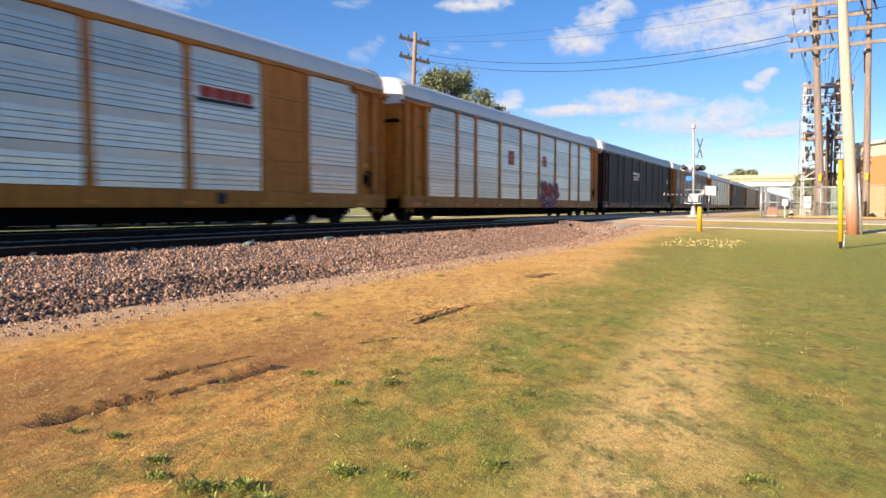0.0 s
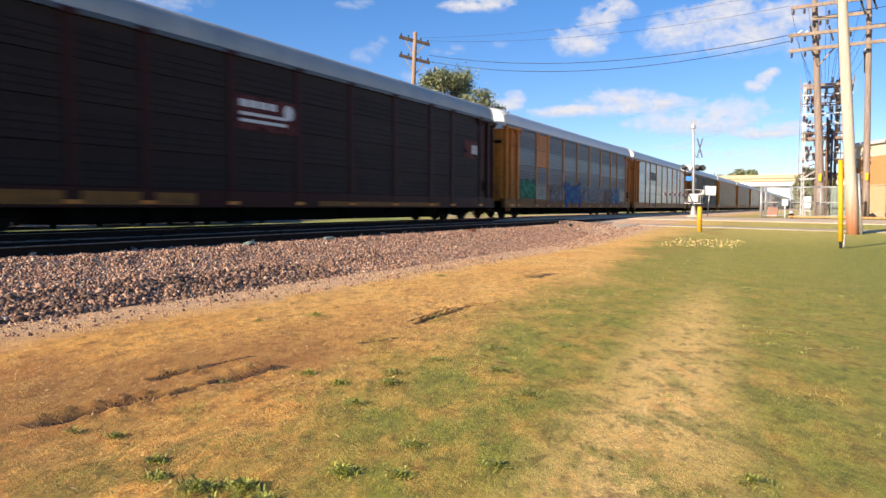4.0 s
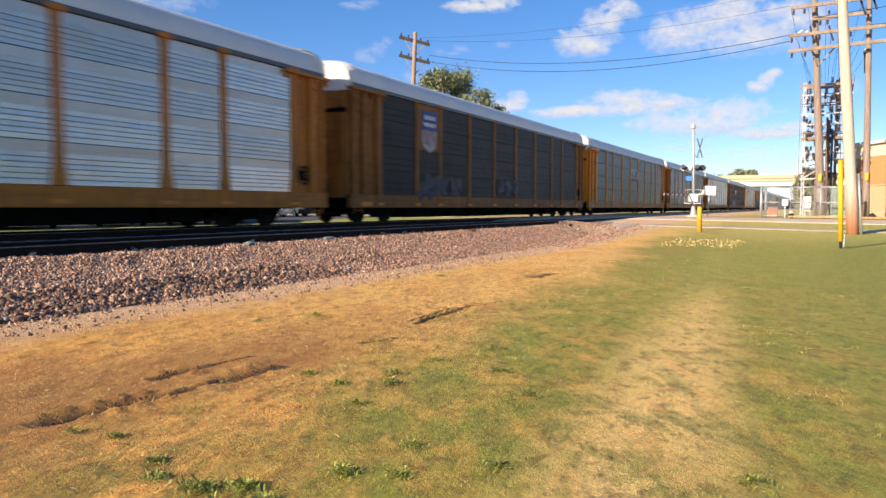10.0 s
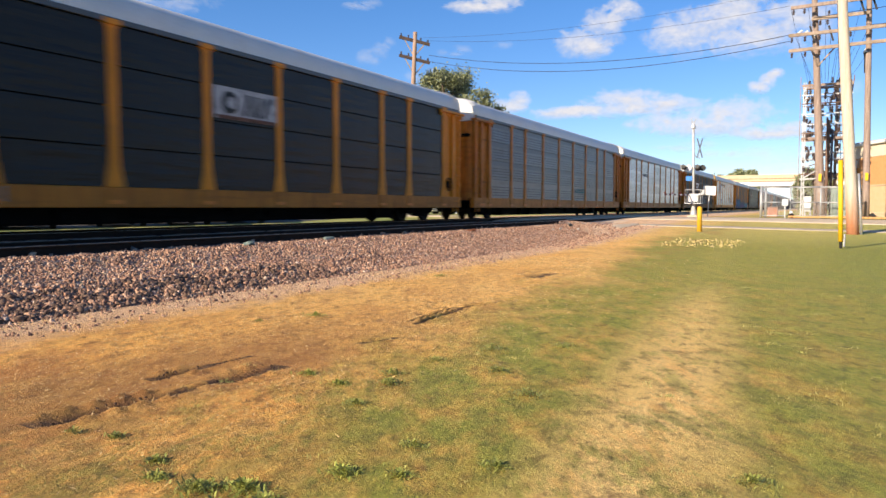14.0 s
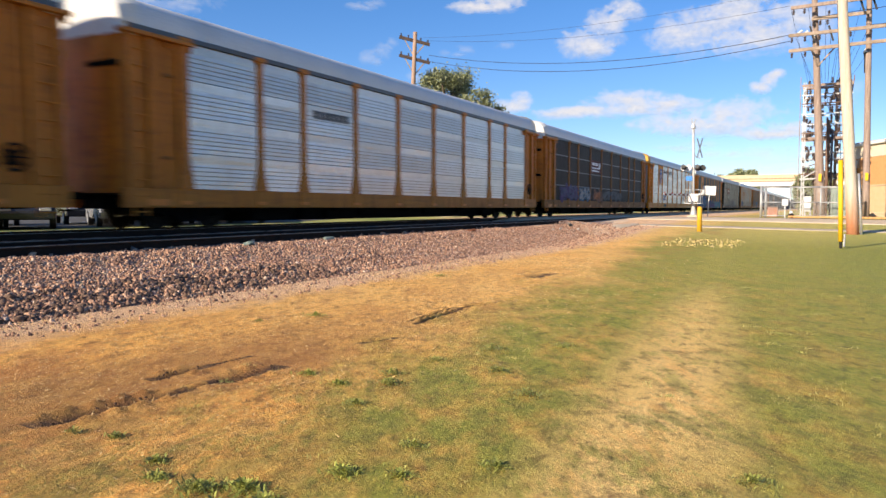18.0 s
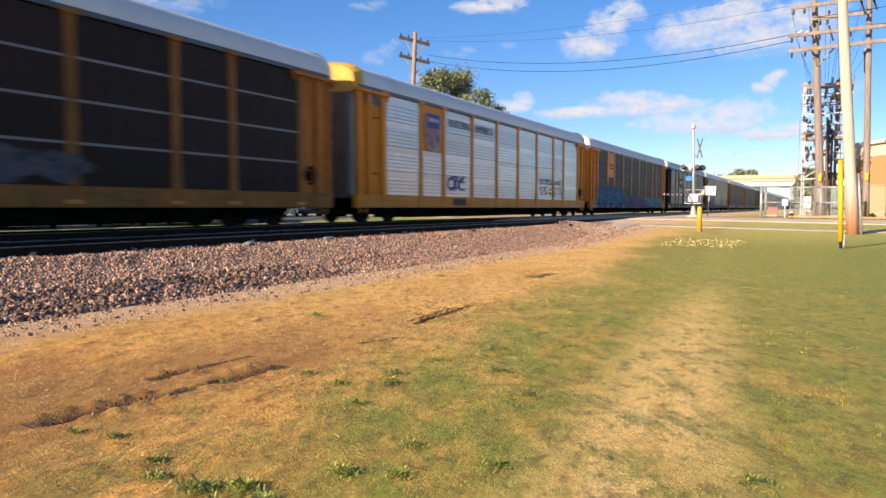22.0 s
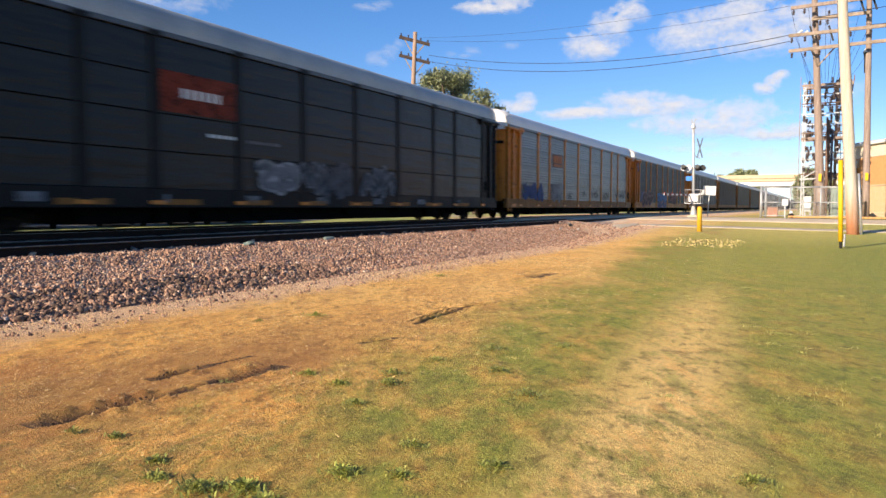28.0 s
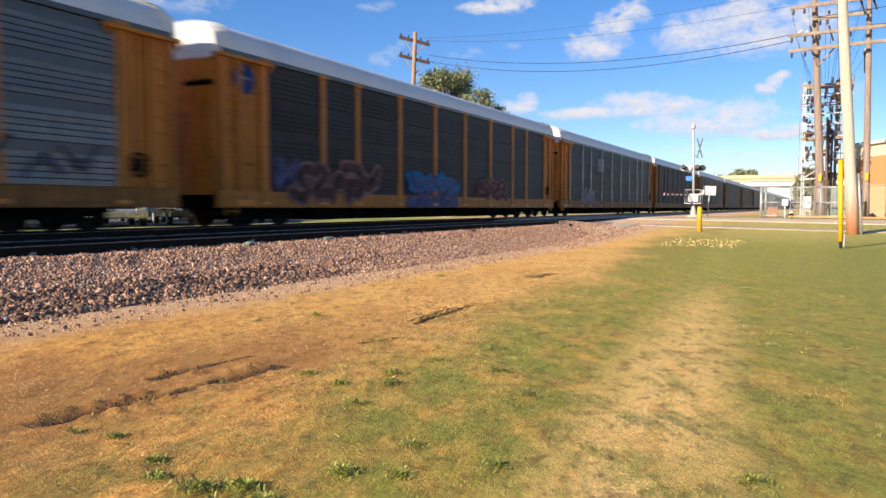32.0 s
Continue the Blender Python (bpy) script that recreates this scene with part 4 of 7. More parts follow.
def bar_row(y0, z0, count, w, h, gap):
    """Lettering that cannot be read: plain upright bars."""
    return [boxed((0, y0 + k * (w + gap), z0), (0.006, y0 + k * (w + gap) + w, z0 + h)) for k in range(count)]


def blob_tag(s0, s1, z0, z1, seed, letters, fat=1.0):
    """A sprayed tag: fat rounded overlapping forms in a thin coat, one for each letter."""
    rng = random.Random(seed)
    step = (s1 - s0) / letters
    out = []
    for k in range(letters):
        bm = bmesh.new()
        cy, cz = s0 + (k + 0.5) * step, (z0 + z1) / 2 + rng.uniform(-0.08, 0.08)
        ry, rz = step * 0.5 * fat * rng.uniform(0.85, 1.15), (z1 - z0) / 2 * rng.uniform(0.8, 1.1)
        n, ph = 26, rng.uniform(0, 6)
        pts = []
        for j in range(n):
            a = 2 * math.pi * j / n
            r = 1 + 0.2 * math.sin(3 * a + ph) + 0.13 * math.sin(5 * a + 2 * ph) + 0.08 * math.sin(7 * a + ph)
            box_out = 1 / max(abs(math.cos(a)), abs(math.sin(a))) ** 0.45
            pts.append((cy + ry * r * box_out * math.cos(a), cz + rz * min(1.15, r * box_out) * math.sin(a)))
        d = 0.0012 * (k % 3)
        front = [bm.verts.new((0.005 + d, y, z)) for y, z in pts]
        back = [bm.verts.new((0.0, y, z)) for y, z in pts]
        bm.faces.new(front)
        for j in range(n):
            bm.faces.new((back[j], back[(j + 1) % n], front[(j + 1) % n], front[j]))
        bmesh.ops.recalc_face_normals(bm, faces=bm.faces)
        out.append(bm)
    return out


def fill_tag(s0, s1, z0, z1, seed, waves):
    """A broad sprayed ground with an uneven cloudy upper edge."""
    rng = random.Random(seed)
    bm = bmesh.new()
    n = 60
    ph = [rng.uniform(0, 6) for _ in range(3)]
    top = [z1 + 0.10 * math.sin(waves * 6.28 * k / n + ph[0]) + 0.07 * math.sin(2.7 * waves * 6.28 * k / n + ph[1]) + 0.03 * math.sin(7.3 * waves * k / n * 6.28 + ph[2]) for k in range(n + 1)]
    a = [bm.verts.new((0.003, s0 + (s1 - s0) * k / n, z0)) for k in range(n + 1)]
    b = [bm.verts.new((0.003, s0 + (s1 - s0) * k / n, top[k])) for k in range(n + 1)]
    c = [bm.verts.new((0.0, s0 + (s1 - s0) * k / n, top[k])) for k in range(n + 1)]
    for k in range(n):
        bm.faces.new((a[k], a[k + 1], b[k + 1], b[k]))
        bm.faces.new((b[k], b[k + 1], c[k + 1], c[k]))
    bmesh.ops.recalc_face_normals(bm, faces=bm.faces)
    return [bm]


def stroke_tag(s0, s1, z0, z1, seed, letters, width):
    """Sprayed outlines: looping ribbons over the tag, one for each letter."""
    rng = random.Random(seed)
    step = (s1 - s0) / letters
    out = []
    for k in range(letters):
        bm = bmesh.new()
        cy, cz = s0 + (k + 0.5) * step, (z0 + z1) / 2
        ph, f2, turns = rng.uniform(0, 6), rng.choice((2, 3, 3, 4)), rng.uniform(0.7, 1.0)
        pts = []
        for j in range(30):
            a = ph + 2 * math.pi * turns * j / 29
            r = 0.75 + 0.3 * math.sin(f2 * a + ph) + 0.1 * math.sin(5 * a)
            pts.append(Vector((0, cy + step * 0.54 * r * math.cos(a), cz + (z1 - z0) / 2 * r * math.sin(a))))
        prev = None
        for j, p in enumerate(pts):
            d = (pts[min(j + 1, 29)] - pts[max(j - 1, 0)]).normalized()
            o = Vector((0, -d.z, d.y)) * width / 2 * (0.75 + 0.35 * math.sin(j * 0.9 + ph))
            x = Vector((0.0085 + 0.0006 * (k % 2), 0, 0))
            cur = (bm.verts.new(p - o + x), bm.verts.new(p + o + x), bm.verts.new(p + o), bm.verts.new(p - o))
            if prev:
                for q in range(4):
                    bm.faces.new((prev[q], prev[(q + 1) % 4], cur[(q + 1) % 4], cur[q]))
            prev = cur
        bmesh.ops.recalc_face_normals(bm, faces=bm.faces)
        out.append(bm)
    return out


STROKES = (
    ((((0.0, 0.0), (0.5, 1.0), (1.0, 0.0)), ((0.22, 0.4), (0.78, 0.4)))),
    ((((0.9, 0.85), (0.45, 1.0), (0.1, 0.75), (0.5, 0.5), (0.9, 0.25), (0.5, 0.0), (0.05, 0.15)),)),
    ((((0.5, 1.0), (0.1, 0.75), (0.1, 0.25), (0.5, 0.0), (0.9, 0.25), (0.9, 0.75), (0.5, 1.0)),)),
    ((((0.1, 0.0), (0.1, 1.0)), ((0.9, 1.0), (0.15, 0.5), (0.9, 0.0)))),
    ((((0.05, 0.0), (0.05, 1.0), (0.9, 0.0), (0.9, 1.0)),)),
    ((((0.9, 1.0), (0.1, 0.95), (0.1, 0.05), (0.9, 0.0)), ((0.1, 0.5), (0.7, 0.5)))),
    ((((0.1, 0.0), (0.1, 1.0), (0.75, 0.9), (0.75, 0.55), (0.15, 0.5)), ((0.4, 0.5), (0.95, 0.0)))),
)


def glyph_tag(s0, s1, z0, z1, seed, letters, width, lift=0.0):
    """Sprayed fat strokes, not legible, that jostle each other: rounded ribbons, one mesh for each stroke."""
    rng = random.Random(seed)
    step = (s1 - s0) / letters
    out = []
    for k in range(letters):
        tilt, grow, drop = rng.uniform(-0.18, 0.18), rng.uniform(0.95, 1.15), rng.uniform(-0.06, 0.06) * (z1 - z0)
        kind, flip, roll = rng.randrange(len(STROKES)), rng.choice((-1, 1)), rng.choice((-1, 1))
        for level, line in enumerate(STROKES[kind]):
            line = [(0.5 + flip * (x - 0.5) + rng.uniform(-0.16, 0.16), 0.5 + roll * (z - 0.5) + rng.uniform(-0.12, 0.12)) for x, z in line]
            pts = [Vector((s0 + step * (k + 0.5 + (x - 0.5) * grow + tilt * (z - 0.5)), z0 + drop + (z1 - z0) * z)) for x, z in line]
            for _ in range(2):
                pts = [pts[0]] + [p.lerp(q, f) for p, q in zip(pts, pts[1:]) for f in (0.25, 0.75)] + [pts[-1]]
            x1 = 0.004 + lift + 0.0012 * level + 0.0005 * (k % 2)
            first, last = (pts[0] - pts[1]).normalized(), (pts[-1] - pts[-2]).normalized()
            ends = ((1.0, 0.25), (0.7, 0.75), (0.35, 0.95))
            rows = [(pts[0] + first * width / 2 * a, b) for a, b in ends] + [(p, 1.0) for p in pts] + [(pts[-1] + last * width / 2 * a, b) for a, b in ends[::-1]]
            bm = bmesh.new()
            prev = None
            for j, (p, b) in enumerate(rows):
                d = (rows[min(j + 1, len(rows) - 1)][0] - rows[max(j - 1, 0)][0]).normalized()
                o = Vector((-d.y, d.x)) * width / 2 * b
                cur = [bm.verts.new(v) for v in ((x1, p.x - o.x, p.y - o.y), (x1, p.x + o.x, p.y + o.y), (0, p.x + o.x, p.y + o.y), (0, p.x - o.x, p.y - o.y))]
                if prev:
                    for q in range(4):
                        bm.faces.new((prev[q], prev[(q + 1) % 4], cur[(q + 1) % 4], cur[q]))
                else:
                    bm.faces.new(cur[::-1])
                prev = cur
            bm.faces.new(prev)
            bmesh.ops.recalc_face_normals(bm, faces=bm.faces)
            out.append(bm)
    return out


def piece(car, y, z, w, h, letters, seed, fill, rim, what, fat=0.2):
    """A sprayed piece: a rim colour, the letters over it."""
    decal(car, "graffiti", glyph_tag(0, w, 0, h, seed, letters, fat * 1.75), rim, "rim of the " + what, y, z)
    decal(car, "graffiti", glyph_tag(0, w, 0, h, seed, letters, fat, 0.005), fill, what, y, z)


def words(text, size):
    """Flat lettering as a mesh that lies on the car's near side."""
    curve = bpy.data.curves.new("lettering", "FONT")
    curve.body, curve.size, curve.extrude = text, size, 0.003
    ob = new("lettering", curve)
    bpy.context.view_layer.update()
    me = bpy.data.meshes.new_from_object(ob.evaluated_get(bpy.context.evaluated_depsgraph_get()))
    bpy.data.objects.remove(ob)
    bpy.data.curves.remove(curve)
    me.transform(Matrix(((0, 0, 1, 0), (1, 0, 0, 0), (0, 1, 0, 0), (0, 0, 0, 1))))
    me.materials.clear()
    me.materials.append(M_BLACK)
    return me


def spray(name, c):
    """A thin worn coat of spray paint, patchy enough to let the sheet below show."""
    m = Mat(name, 0.55)
    v = m.coord("Object")
    big, fine = m.noise(v, 2.6, 5, 0.7), m.noise(m.coord("Object", (1, 0.5, 3.2)), 7.0, 4, 0.75)
    m.color(m.mix(m.ramp(big, [(0.3, 0.0), (0.7, 1.0)]), tuple(x * 0.45 for x in c), tuple(min(0.9, x * 1.15) for x in c)))
    m.b.inputs["Specular IOR Level"].default_value = 0.1
    tr = m.t.nodes.new("ShaderNodeBsdfTransparent")
    mx = m.t.nodes.new("ShaderNodeMixShader")
    m.link(m.math("MULTIPLY", m.ramp(big, [(0.28, 0.35), (0.44, 0.95)]), m.ramp(fine, [(0.3, 0.3), (0.44, 1.0)])), mx.inputs[0])
    m.link(tr.outputs[0], mx.inputs[1])
    m.link(m.b.outputs[0], mx.inputs[2])
    m.link(mx.outputs[0], m.t.nodes["Material Output"].inputs[0])
    return m.m


P_GREEN, P_BLUE, P_WHITE = spray("green_spray", (0.012, 0.13, 0.075)), spray("blue_spray", (0.02, 0.07, 0.24)), spray("white_spray", (0.34, 0.34, 0.34))
P_SKY, P_RED, P_PINK = spray("sky_blue_spray", (0.02, 0.16, 0.3)), spray("red_spray", (0.42, 0.045, 0.06)), spray("pink_spray", (0.25, 0.13, 0.12))
P_PURPLE, P_ORANGE, P_BROWN = spray("lilac_spray", (0.1, 0.1, 0.19)), spray("orange_spray", (0.45, 0.15, 0.05)), spray("brown_spray", (0.2, 0.1, 0.07))
P_MAROON = spray("maroon_spray", (0.13, 0.03, 0.028))
P_PLUM = spray("plum_spray", (0.1, 0.06, 0.17))
P_REDBOARD = spray("dull_red_paint", (0.2, 0.035, 0.018))
P_BLUE2, P_PALE = spray("vivid_blue_spray", (0.004, 0.1, 0.26)), spray("pale_blue_spray", (0.14, 0.24, 0.34))
P_DEEPTEAL, P_BLUE3, P_RUSSET = spray("deep_teal_spray", (0.005, 0.05, 0.07)), spray("bright_blue_spray", (0.012, 0.16, 0.38)), spray("russet_spray", (0.1, 0.045, 0.034))
P_SHIELD, P_PALE2 = spray("faded_pink_paint", (0.42, 0.27, 0.29)), spray("pale_grey_paint", (0.55, 0.53, 0.55))
P_GREEN2 = spray("bright_green_spray", (0.03, 0.3, 0.16))
P_DIM = spray("dim_grey_spray", (0.1, 0.1, 0.11))
P_NAVY = spray("faded_navy_paint", (0.02, 0.05, 0.16))
P_GREY, P_TEAL = spray("grey_spray", (0.2, 0.2, 0.21)), spray("teal_spray", (0.01, 0.18, 0.2))
FACE = HALF_W + 0.012


def build_car(index, frame_mat, screens, label, ribs=(4, 5), flare=0.0, sill=None, roof=None, cap=None, post_mat=None, near=True, yellow_bays=(), yellow_top=(), top=None, brackets=(3.9,), seam=None, door=None):
    """One covered car carrier. screens: a material, or one for each row from the bottom; ribs: rows of screens and grooves in each."""
    car = thing("autorack_car", (TRACK_FAR, FIRST + index * CAR_PITCH + CAR_LEN / 2, RAIL_Z), label, "freight car", "cars of the freight train")
    sill, roof, cap, post_mat = sill or frame_mat, roof or M_ROOF, cap or M_CAP, post_mat or frame_mat
    part("roof", once("roof", roof_mesh), roof, car, "curved galvanised roof with raised seams")
    if near:
        for k in range(1, 10):
            p = part("roof_seam", once("seam", seam_mesh), roof, car)
            p.location = (0, Y0 + CAR_LEN * k / 10, 0)
    part("roof_cap", once("cap0", lambda: cap_mesh(0.0, 0.5, True)), cap, car, "pale rounded roof hood")
    part("roof_cap", once("cap1", lambda: cap_mesh(CAR_LEN - 0.5, CAR_LEN, False)), cap, car)
    part("side_sill", once("sill+", lambda: sill_mesh(1)), sill, car)
    part("side_sill", once("sill-", lambda: sill_mesh(-1)), sill, car)
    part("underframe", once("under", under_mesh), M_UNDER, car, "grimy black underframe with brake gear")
    # near-black filling that stands for the shade inside the car
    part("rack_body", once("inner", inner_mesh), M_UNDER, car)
    part("far_side_wall", once("far", far_side_mesh), M_GREY, car)
    part("end_panel", once("panel0", lambda: end_panel_mesh(0.2, POSTS[0])), frame_mat, car)
    part("end_panel", once("panel1", lambda: end_panel_mesh(POSTS[-1], CAR_LEN - 0.2)), frame_mat, car)
    if near:
        for s0, s1, pillars in ((0.2, POSTS[0], (0.82, POSTS[0] - 0.14)), (POSTS[-1], CAR_LEN - 0.2, (POSTS[-1] + 0.14, CAR_LEN - 0.82))):
            for sp in pillars:
                p = part("end_pillar", once("pillar", lambda: end_pillar_mesh(0.16)), frame_mat, car)
                p.location = (HALF_W, Y0 + sp, Z_SILL1)
            for k in (1, 2):
                p = part("stiffener", once("stiffener", lambda: finish("stiffener", boxed((0, -0.02, 0.05), (0.03, 0.02, Z_EAVE - Z_SILL1 - 0.1), 0.006), M_YELLOW)), frame_mat, car)
                p.location = (HALF_W - 0.034, Y0 + pillars[0] + (pillars[1] - pillars[0]) * k / 3, Z_SILL1)
        for s0 in (1.02, CAR_LEN - 1.02):
            p = part("eave_ledge", once("ledge", eave_ledge_mesh), frame_mat, car, "bracketed eave ledge")
            p.location = (HALF_W, Y0 + s0, Z_EAVE - 0.16)
        p = part("hand_brake", once("handbrake", hand_brake_mesh), M_STEEL, car, "dark spoked hand-brake wheel")
        p.location = (HALF_W - 0.02, Y0 + CAR_LEN - 1.25, 1.55)
        for z, sp in ((0.75, 1.25), (2.75, 1.35), (1.9, CAR_LEN - 1.5)):
            p = part("grab_bracket", once("bracket", lambda: finish("grab_bracket", boxed((0, -0.16, -0.04), (0.05, 0.16, 0.04), 0.01), M_YELLOW)), M_YELLOW_DIRTY, car)
            p.location = (HALF_W - 0.032, Y0 + sp, Z_SILL1 + z)
    part("end_door", once("door0", lambda: end_door_mesh(0.06, True)), door or frame_mat, car, "curved end door with upright leaves")
    if near:
        for z in brackets:
            p = part("end_bracket", once("endbracket", lambda: finish("end_bracket", boxed((0.35, -0.05, -0.07), (HALF_W - 0.2, 0.12, 0.07), 0.02), M_UNDER)), M_UNDER, car, "black end bracket")
            p.location = (0, Y0 + 0.02, z)
    part("end_door", once("door1", lambda: end_door_mesh(CAR_LEN - 0.06, False)), frame_mat, car)
    for sd in (1, -1):
        for s, ld in ((0.0, True), (CAR_LEN, False)):
            part("corner_post", once(("corner", sd, ld), lambda: corner_post_mesh(sd, s, ld)), frame_mat, car)
    for s in (0.5, CAR_LEN - 0.5):
        part("ladder", once(("ladder", s), lambda: ladder_mesh(s)), frame_mat, car)
    for s, ld in ((0.0, True), (CAR_LEN, False)):
        part("coupler", once(("coupler", ld), lambda: coupler_mesh(s, ld)), M_UNDER, car)
    part("top_rail", once("toprail", lambda: finish("top_rail", boxed((HALF_W - 0.05, Y0 + 0.2, Z_EAVE - 0.1), (HALF_W + 0.075, Y0 + CAR_LEN - 0.2, Z_EAVE + 0.03), 0.012), M_YELLOW)), top or M_BAND_GREY, car, "dark eave rail")
    for s in POSTS:
        p = part("side_post", once(("post", flare), lambda: post_mesh(flare)), post_mat, car)
        p.location = (HALF_W, Y0 + s, Z_SILL1)
    rows, grooves = ribs
    height = (Z_EAVE - Z_SILL1 - 0.1) / rows
    for b in range(len(POSTS) - 1):
        w = round(POSTS[b + 1] - POSTS[b], 3)
        if near:
            for r in range(rows):
                mat = screens[r % len(screens)] if isinstance(screens, (list, tuple)) else screens
                plain = b in yellow_bays or (b in yellow_top and r >= rows // 2)
                gr = 1 if plain else grooves
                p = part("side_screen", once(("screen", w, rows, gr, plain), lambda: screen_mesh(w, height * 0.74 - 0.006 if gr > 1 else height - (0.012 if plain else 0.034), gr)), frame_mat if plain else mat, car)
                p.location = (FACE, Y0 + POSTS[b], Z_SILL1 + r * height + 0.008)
                # other screens take the near-black slot shade on their groove faces
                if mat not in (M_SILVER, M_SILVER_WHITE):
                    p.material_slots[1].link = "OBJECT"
                    p.material_slots[1].material = M_SLOT_SHADE_DARK
                if seam and r:
                    q = part("seam_strip", once(("seamstrip", w), lambda: finish("seam_strip", boxed((-0.03, 0.008, -0.03), (0.008, w - 0.008, 0.03)), M_BAND)), seam, car, "pale strip between the sheets")
                    q.location = (FACE, Y0 + POSTS[b], Z_SILL1 + r * height)
                if gr > 1:
                    q = part("band_sheet", once(("band", w, rows), lambda: finish("band_sheet", boxed((-0.03, 0.008, 0), (-0.004, w - 0.008, height * 0.26 - 0.014)), M_BAND)), M_BAND if mat is M_SILVER else (M_BAND_GREY if mat is M_GREY else mat), car)
                    q.location = (FACE, Y0 + POSTS[b], Z_SILL1 + r * height + height * 0.74 + 0.004)
        else:
            mat = screens[0] if isinstance(screens, (list, tuple)) else screens
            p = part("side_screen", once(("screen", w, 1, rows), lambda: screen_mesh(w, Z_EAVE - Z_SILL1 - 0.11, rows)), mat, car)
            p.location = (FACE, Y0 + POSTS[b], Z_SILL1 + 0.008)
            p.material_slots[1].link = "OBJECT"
            p.material_slots[1].material = M_SLOT_SHADE_DARK
    if near:
        for s in (0.95,) + POSTS:
            wide = s < 1
            p = part("reflector", once(("reflector", wide), lambda: finish("reflector", boxed((0, -0.3 if wide else -0.2, -0.08 if wide else -0.05), (0.006, 0.3 if wide else 0.2, 0.08 if wide else 0.045)), M_REFLECTOR)), M_REFLECTOR, car, "small orange reflector strip")
            p.location = (HALF_W + 0.062, Y0 + s, Z_SILL0 + 0.13)
    for s in (2.45, CAR_LEN - 2.85):
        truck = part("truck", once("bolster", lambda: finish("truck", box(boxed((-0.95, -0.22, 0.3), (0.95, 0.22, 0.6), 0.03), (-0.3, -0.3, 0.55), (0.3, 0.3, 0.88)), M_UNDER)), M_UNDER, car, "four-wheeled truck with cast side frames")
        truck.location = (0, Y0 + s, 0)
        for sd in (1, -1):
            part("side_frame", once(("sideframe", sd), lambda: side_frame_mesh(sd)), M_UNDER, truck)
        for y in (-0.89, 0.89):
            w = part("wheelset", once("wheelset", wheelset_mesh), M_STEEL, truck, "worn steel wheels on one axle")
            w.location = (0, y, 0.42)
            if near:
                WHEELS.append((w, y))
    CARS.append((car, index))
    return car


def decal(car, name, bm, material, label, y=0.0, z=0.0, proud=0.064):
    """A coat of paint or a plate on the car's near side; y from the leading corner, z above the rail."""
    for piece in bm if isinstance(bm, list) else [bm]:
        p = part(name, piece, material, car, label)
        p.location = (HALF_W + proud, Y0 + y - 0.15, z)


def plate(w, h, r=0.0):
    return boxed((0, -w / 2, -h / 2), (0.006, w / 2, h / 2), r)


def badge(r):
    bm = bmesh.new()
    v = [bm.verts.new((0.007, r * math.cos(a), r * math.sin(a))) for a in [2 * math.pi * k / 24 for k in range(24)]]
    w = [bm.verts.new((0.0, p.co.y, p.co.z)) for p in v]
    bm.faces.new(v)
    for k in range(24):
        bm.faces.new((w[k], w[(k + 1) % 24], v[(k + 1) % 24], v[k]))
    bmesh.ops.recalc_face_normals(bm, faces=bm.faces)
    return bm


def shield(w, h):
    bm = bmesh.new()
    pts = [(-w / 2, h / 2), (-w / 2, -h * 0.2), (-w * 0.4, -h * 0.36), (0, -h / 2), (w * 0.4, -h * 0.36), (w / 2, -h * 0.2), (w / 2, h / 2), (w * 0.2, h * 0.46), (0, h / 2), (-w * 0.2, h * 0.46)]
    v = [bm.verts.new((0.006, y, z)) for y, z in pts]
    u = [bm.verts.new((0.0, y, z)) for y, z in pts]
    bm.faces.new(v)
    for k in range(len(pts)):
        bm.faces.new((u[k], u[(k + 1) % len(pts)], v[(k + 1) % len(pts)], v[k]))
    bmesh.ops.recalc_face_normals(bm, faces=bm.faces)
    return bm


M_SLATE_TEXT = mixed("faded_dark_lettering", (0.06, 0.06, 0.065), (0.16, 0.16, 0.17), 5, 0.6)
CARS, WHEELS = [], []
SILVER_LABEL = "yellow-framed autorack car with silver ribbed side screens"

c = build_car(0, M_YELLOW, M_SILVER, "yellow-framed autorack with silver screens and a yellow bay", (4, 5), yellow_bays=(7,), top=M_YELLOW)
decal(c, "logo", boxed((0, 0, 0), (0.006, 2.1, 0.09)), M_BLACK, "black underline of a faded logo", 17.8, 3.3, 0.03)
decal(c, "logo", bar_row(0, 0, 4, 0.42, 0.28, 0.06), M_RED, "faded red logo shapes", 17.95, 3.42, 0.03)
decal(c, "plate", plate(0.35, 0.3), M_BLACK, "small black data plate", 18.6, 0.8, 0.045)
decal(c, "plate", plate(0.4, 0.16), M_SAFETY, "small yellow placard", 25.3, 2.04, -0.015)
decal(c, "plate", plate(0.25, 0.2), P_PALE, "small pale blue placard", 25.2, 2.32, -0.015)
decal(c, "plate", plate(0.34, 0.22), P_WHITE, "small white placard", 25.85, 2.63, 0.0)

c = build_car(1, M_YELLOW, M_SILVER, "yellow-framed autorack, silver screens, red tag near its tail", (5, 4))
for y, z, k in ((10.75, 3.1, 1.0), (15.7, 3.2, 0.85)):
    decal(c, "logo", plate(0.72 * k, 0.72 * k, 0.003), M_RED, "faded red square logo", y, z, 0.03)
    decal(c, "logo", plate(0.34 * k, 0.08 * k), P_WHITE, "pale bar of the logo", y + 0.02, z + 0.12 * k, 0.038)
    decal(c, "logo", plate(0.34 * k, 0.1 * k), P_WHITE, "pale bar of the logo", y + 0.02, z - 0.12 * k, 0.038)
decal(c, "graffiti", fill_tag(0, 2.9, 0, 0.5, 23, 2), P_RED, "red sprayed ground on the sill", 14.95, 0.57)
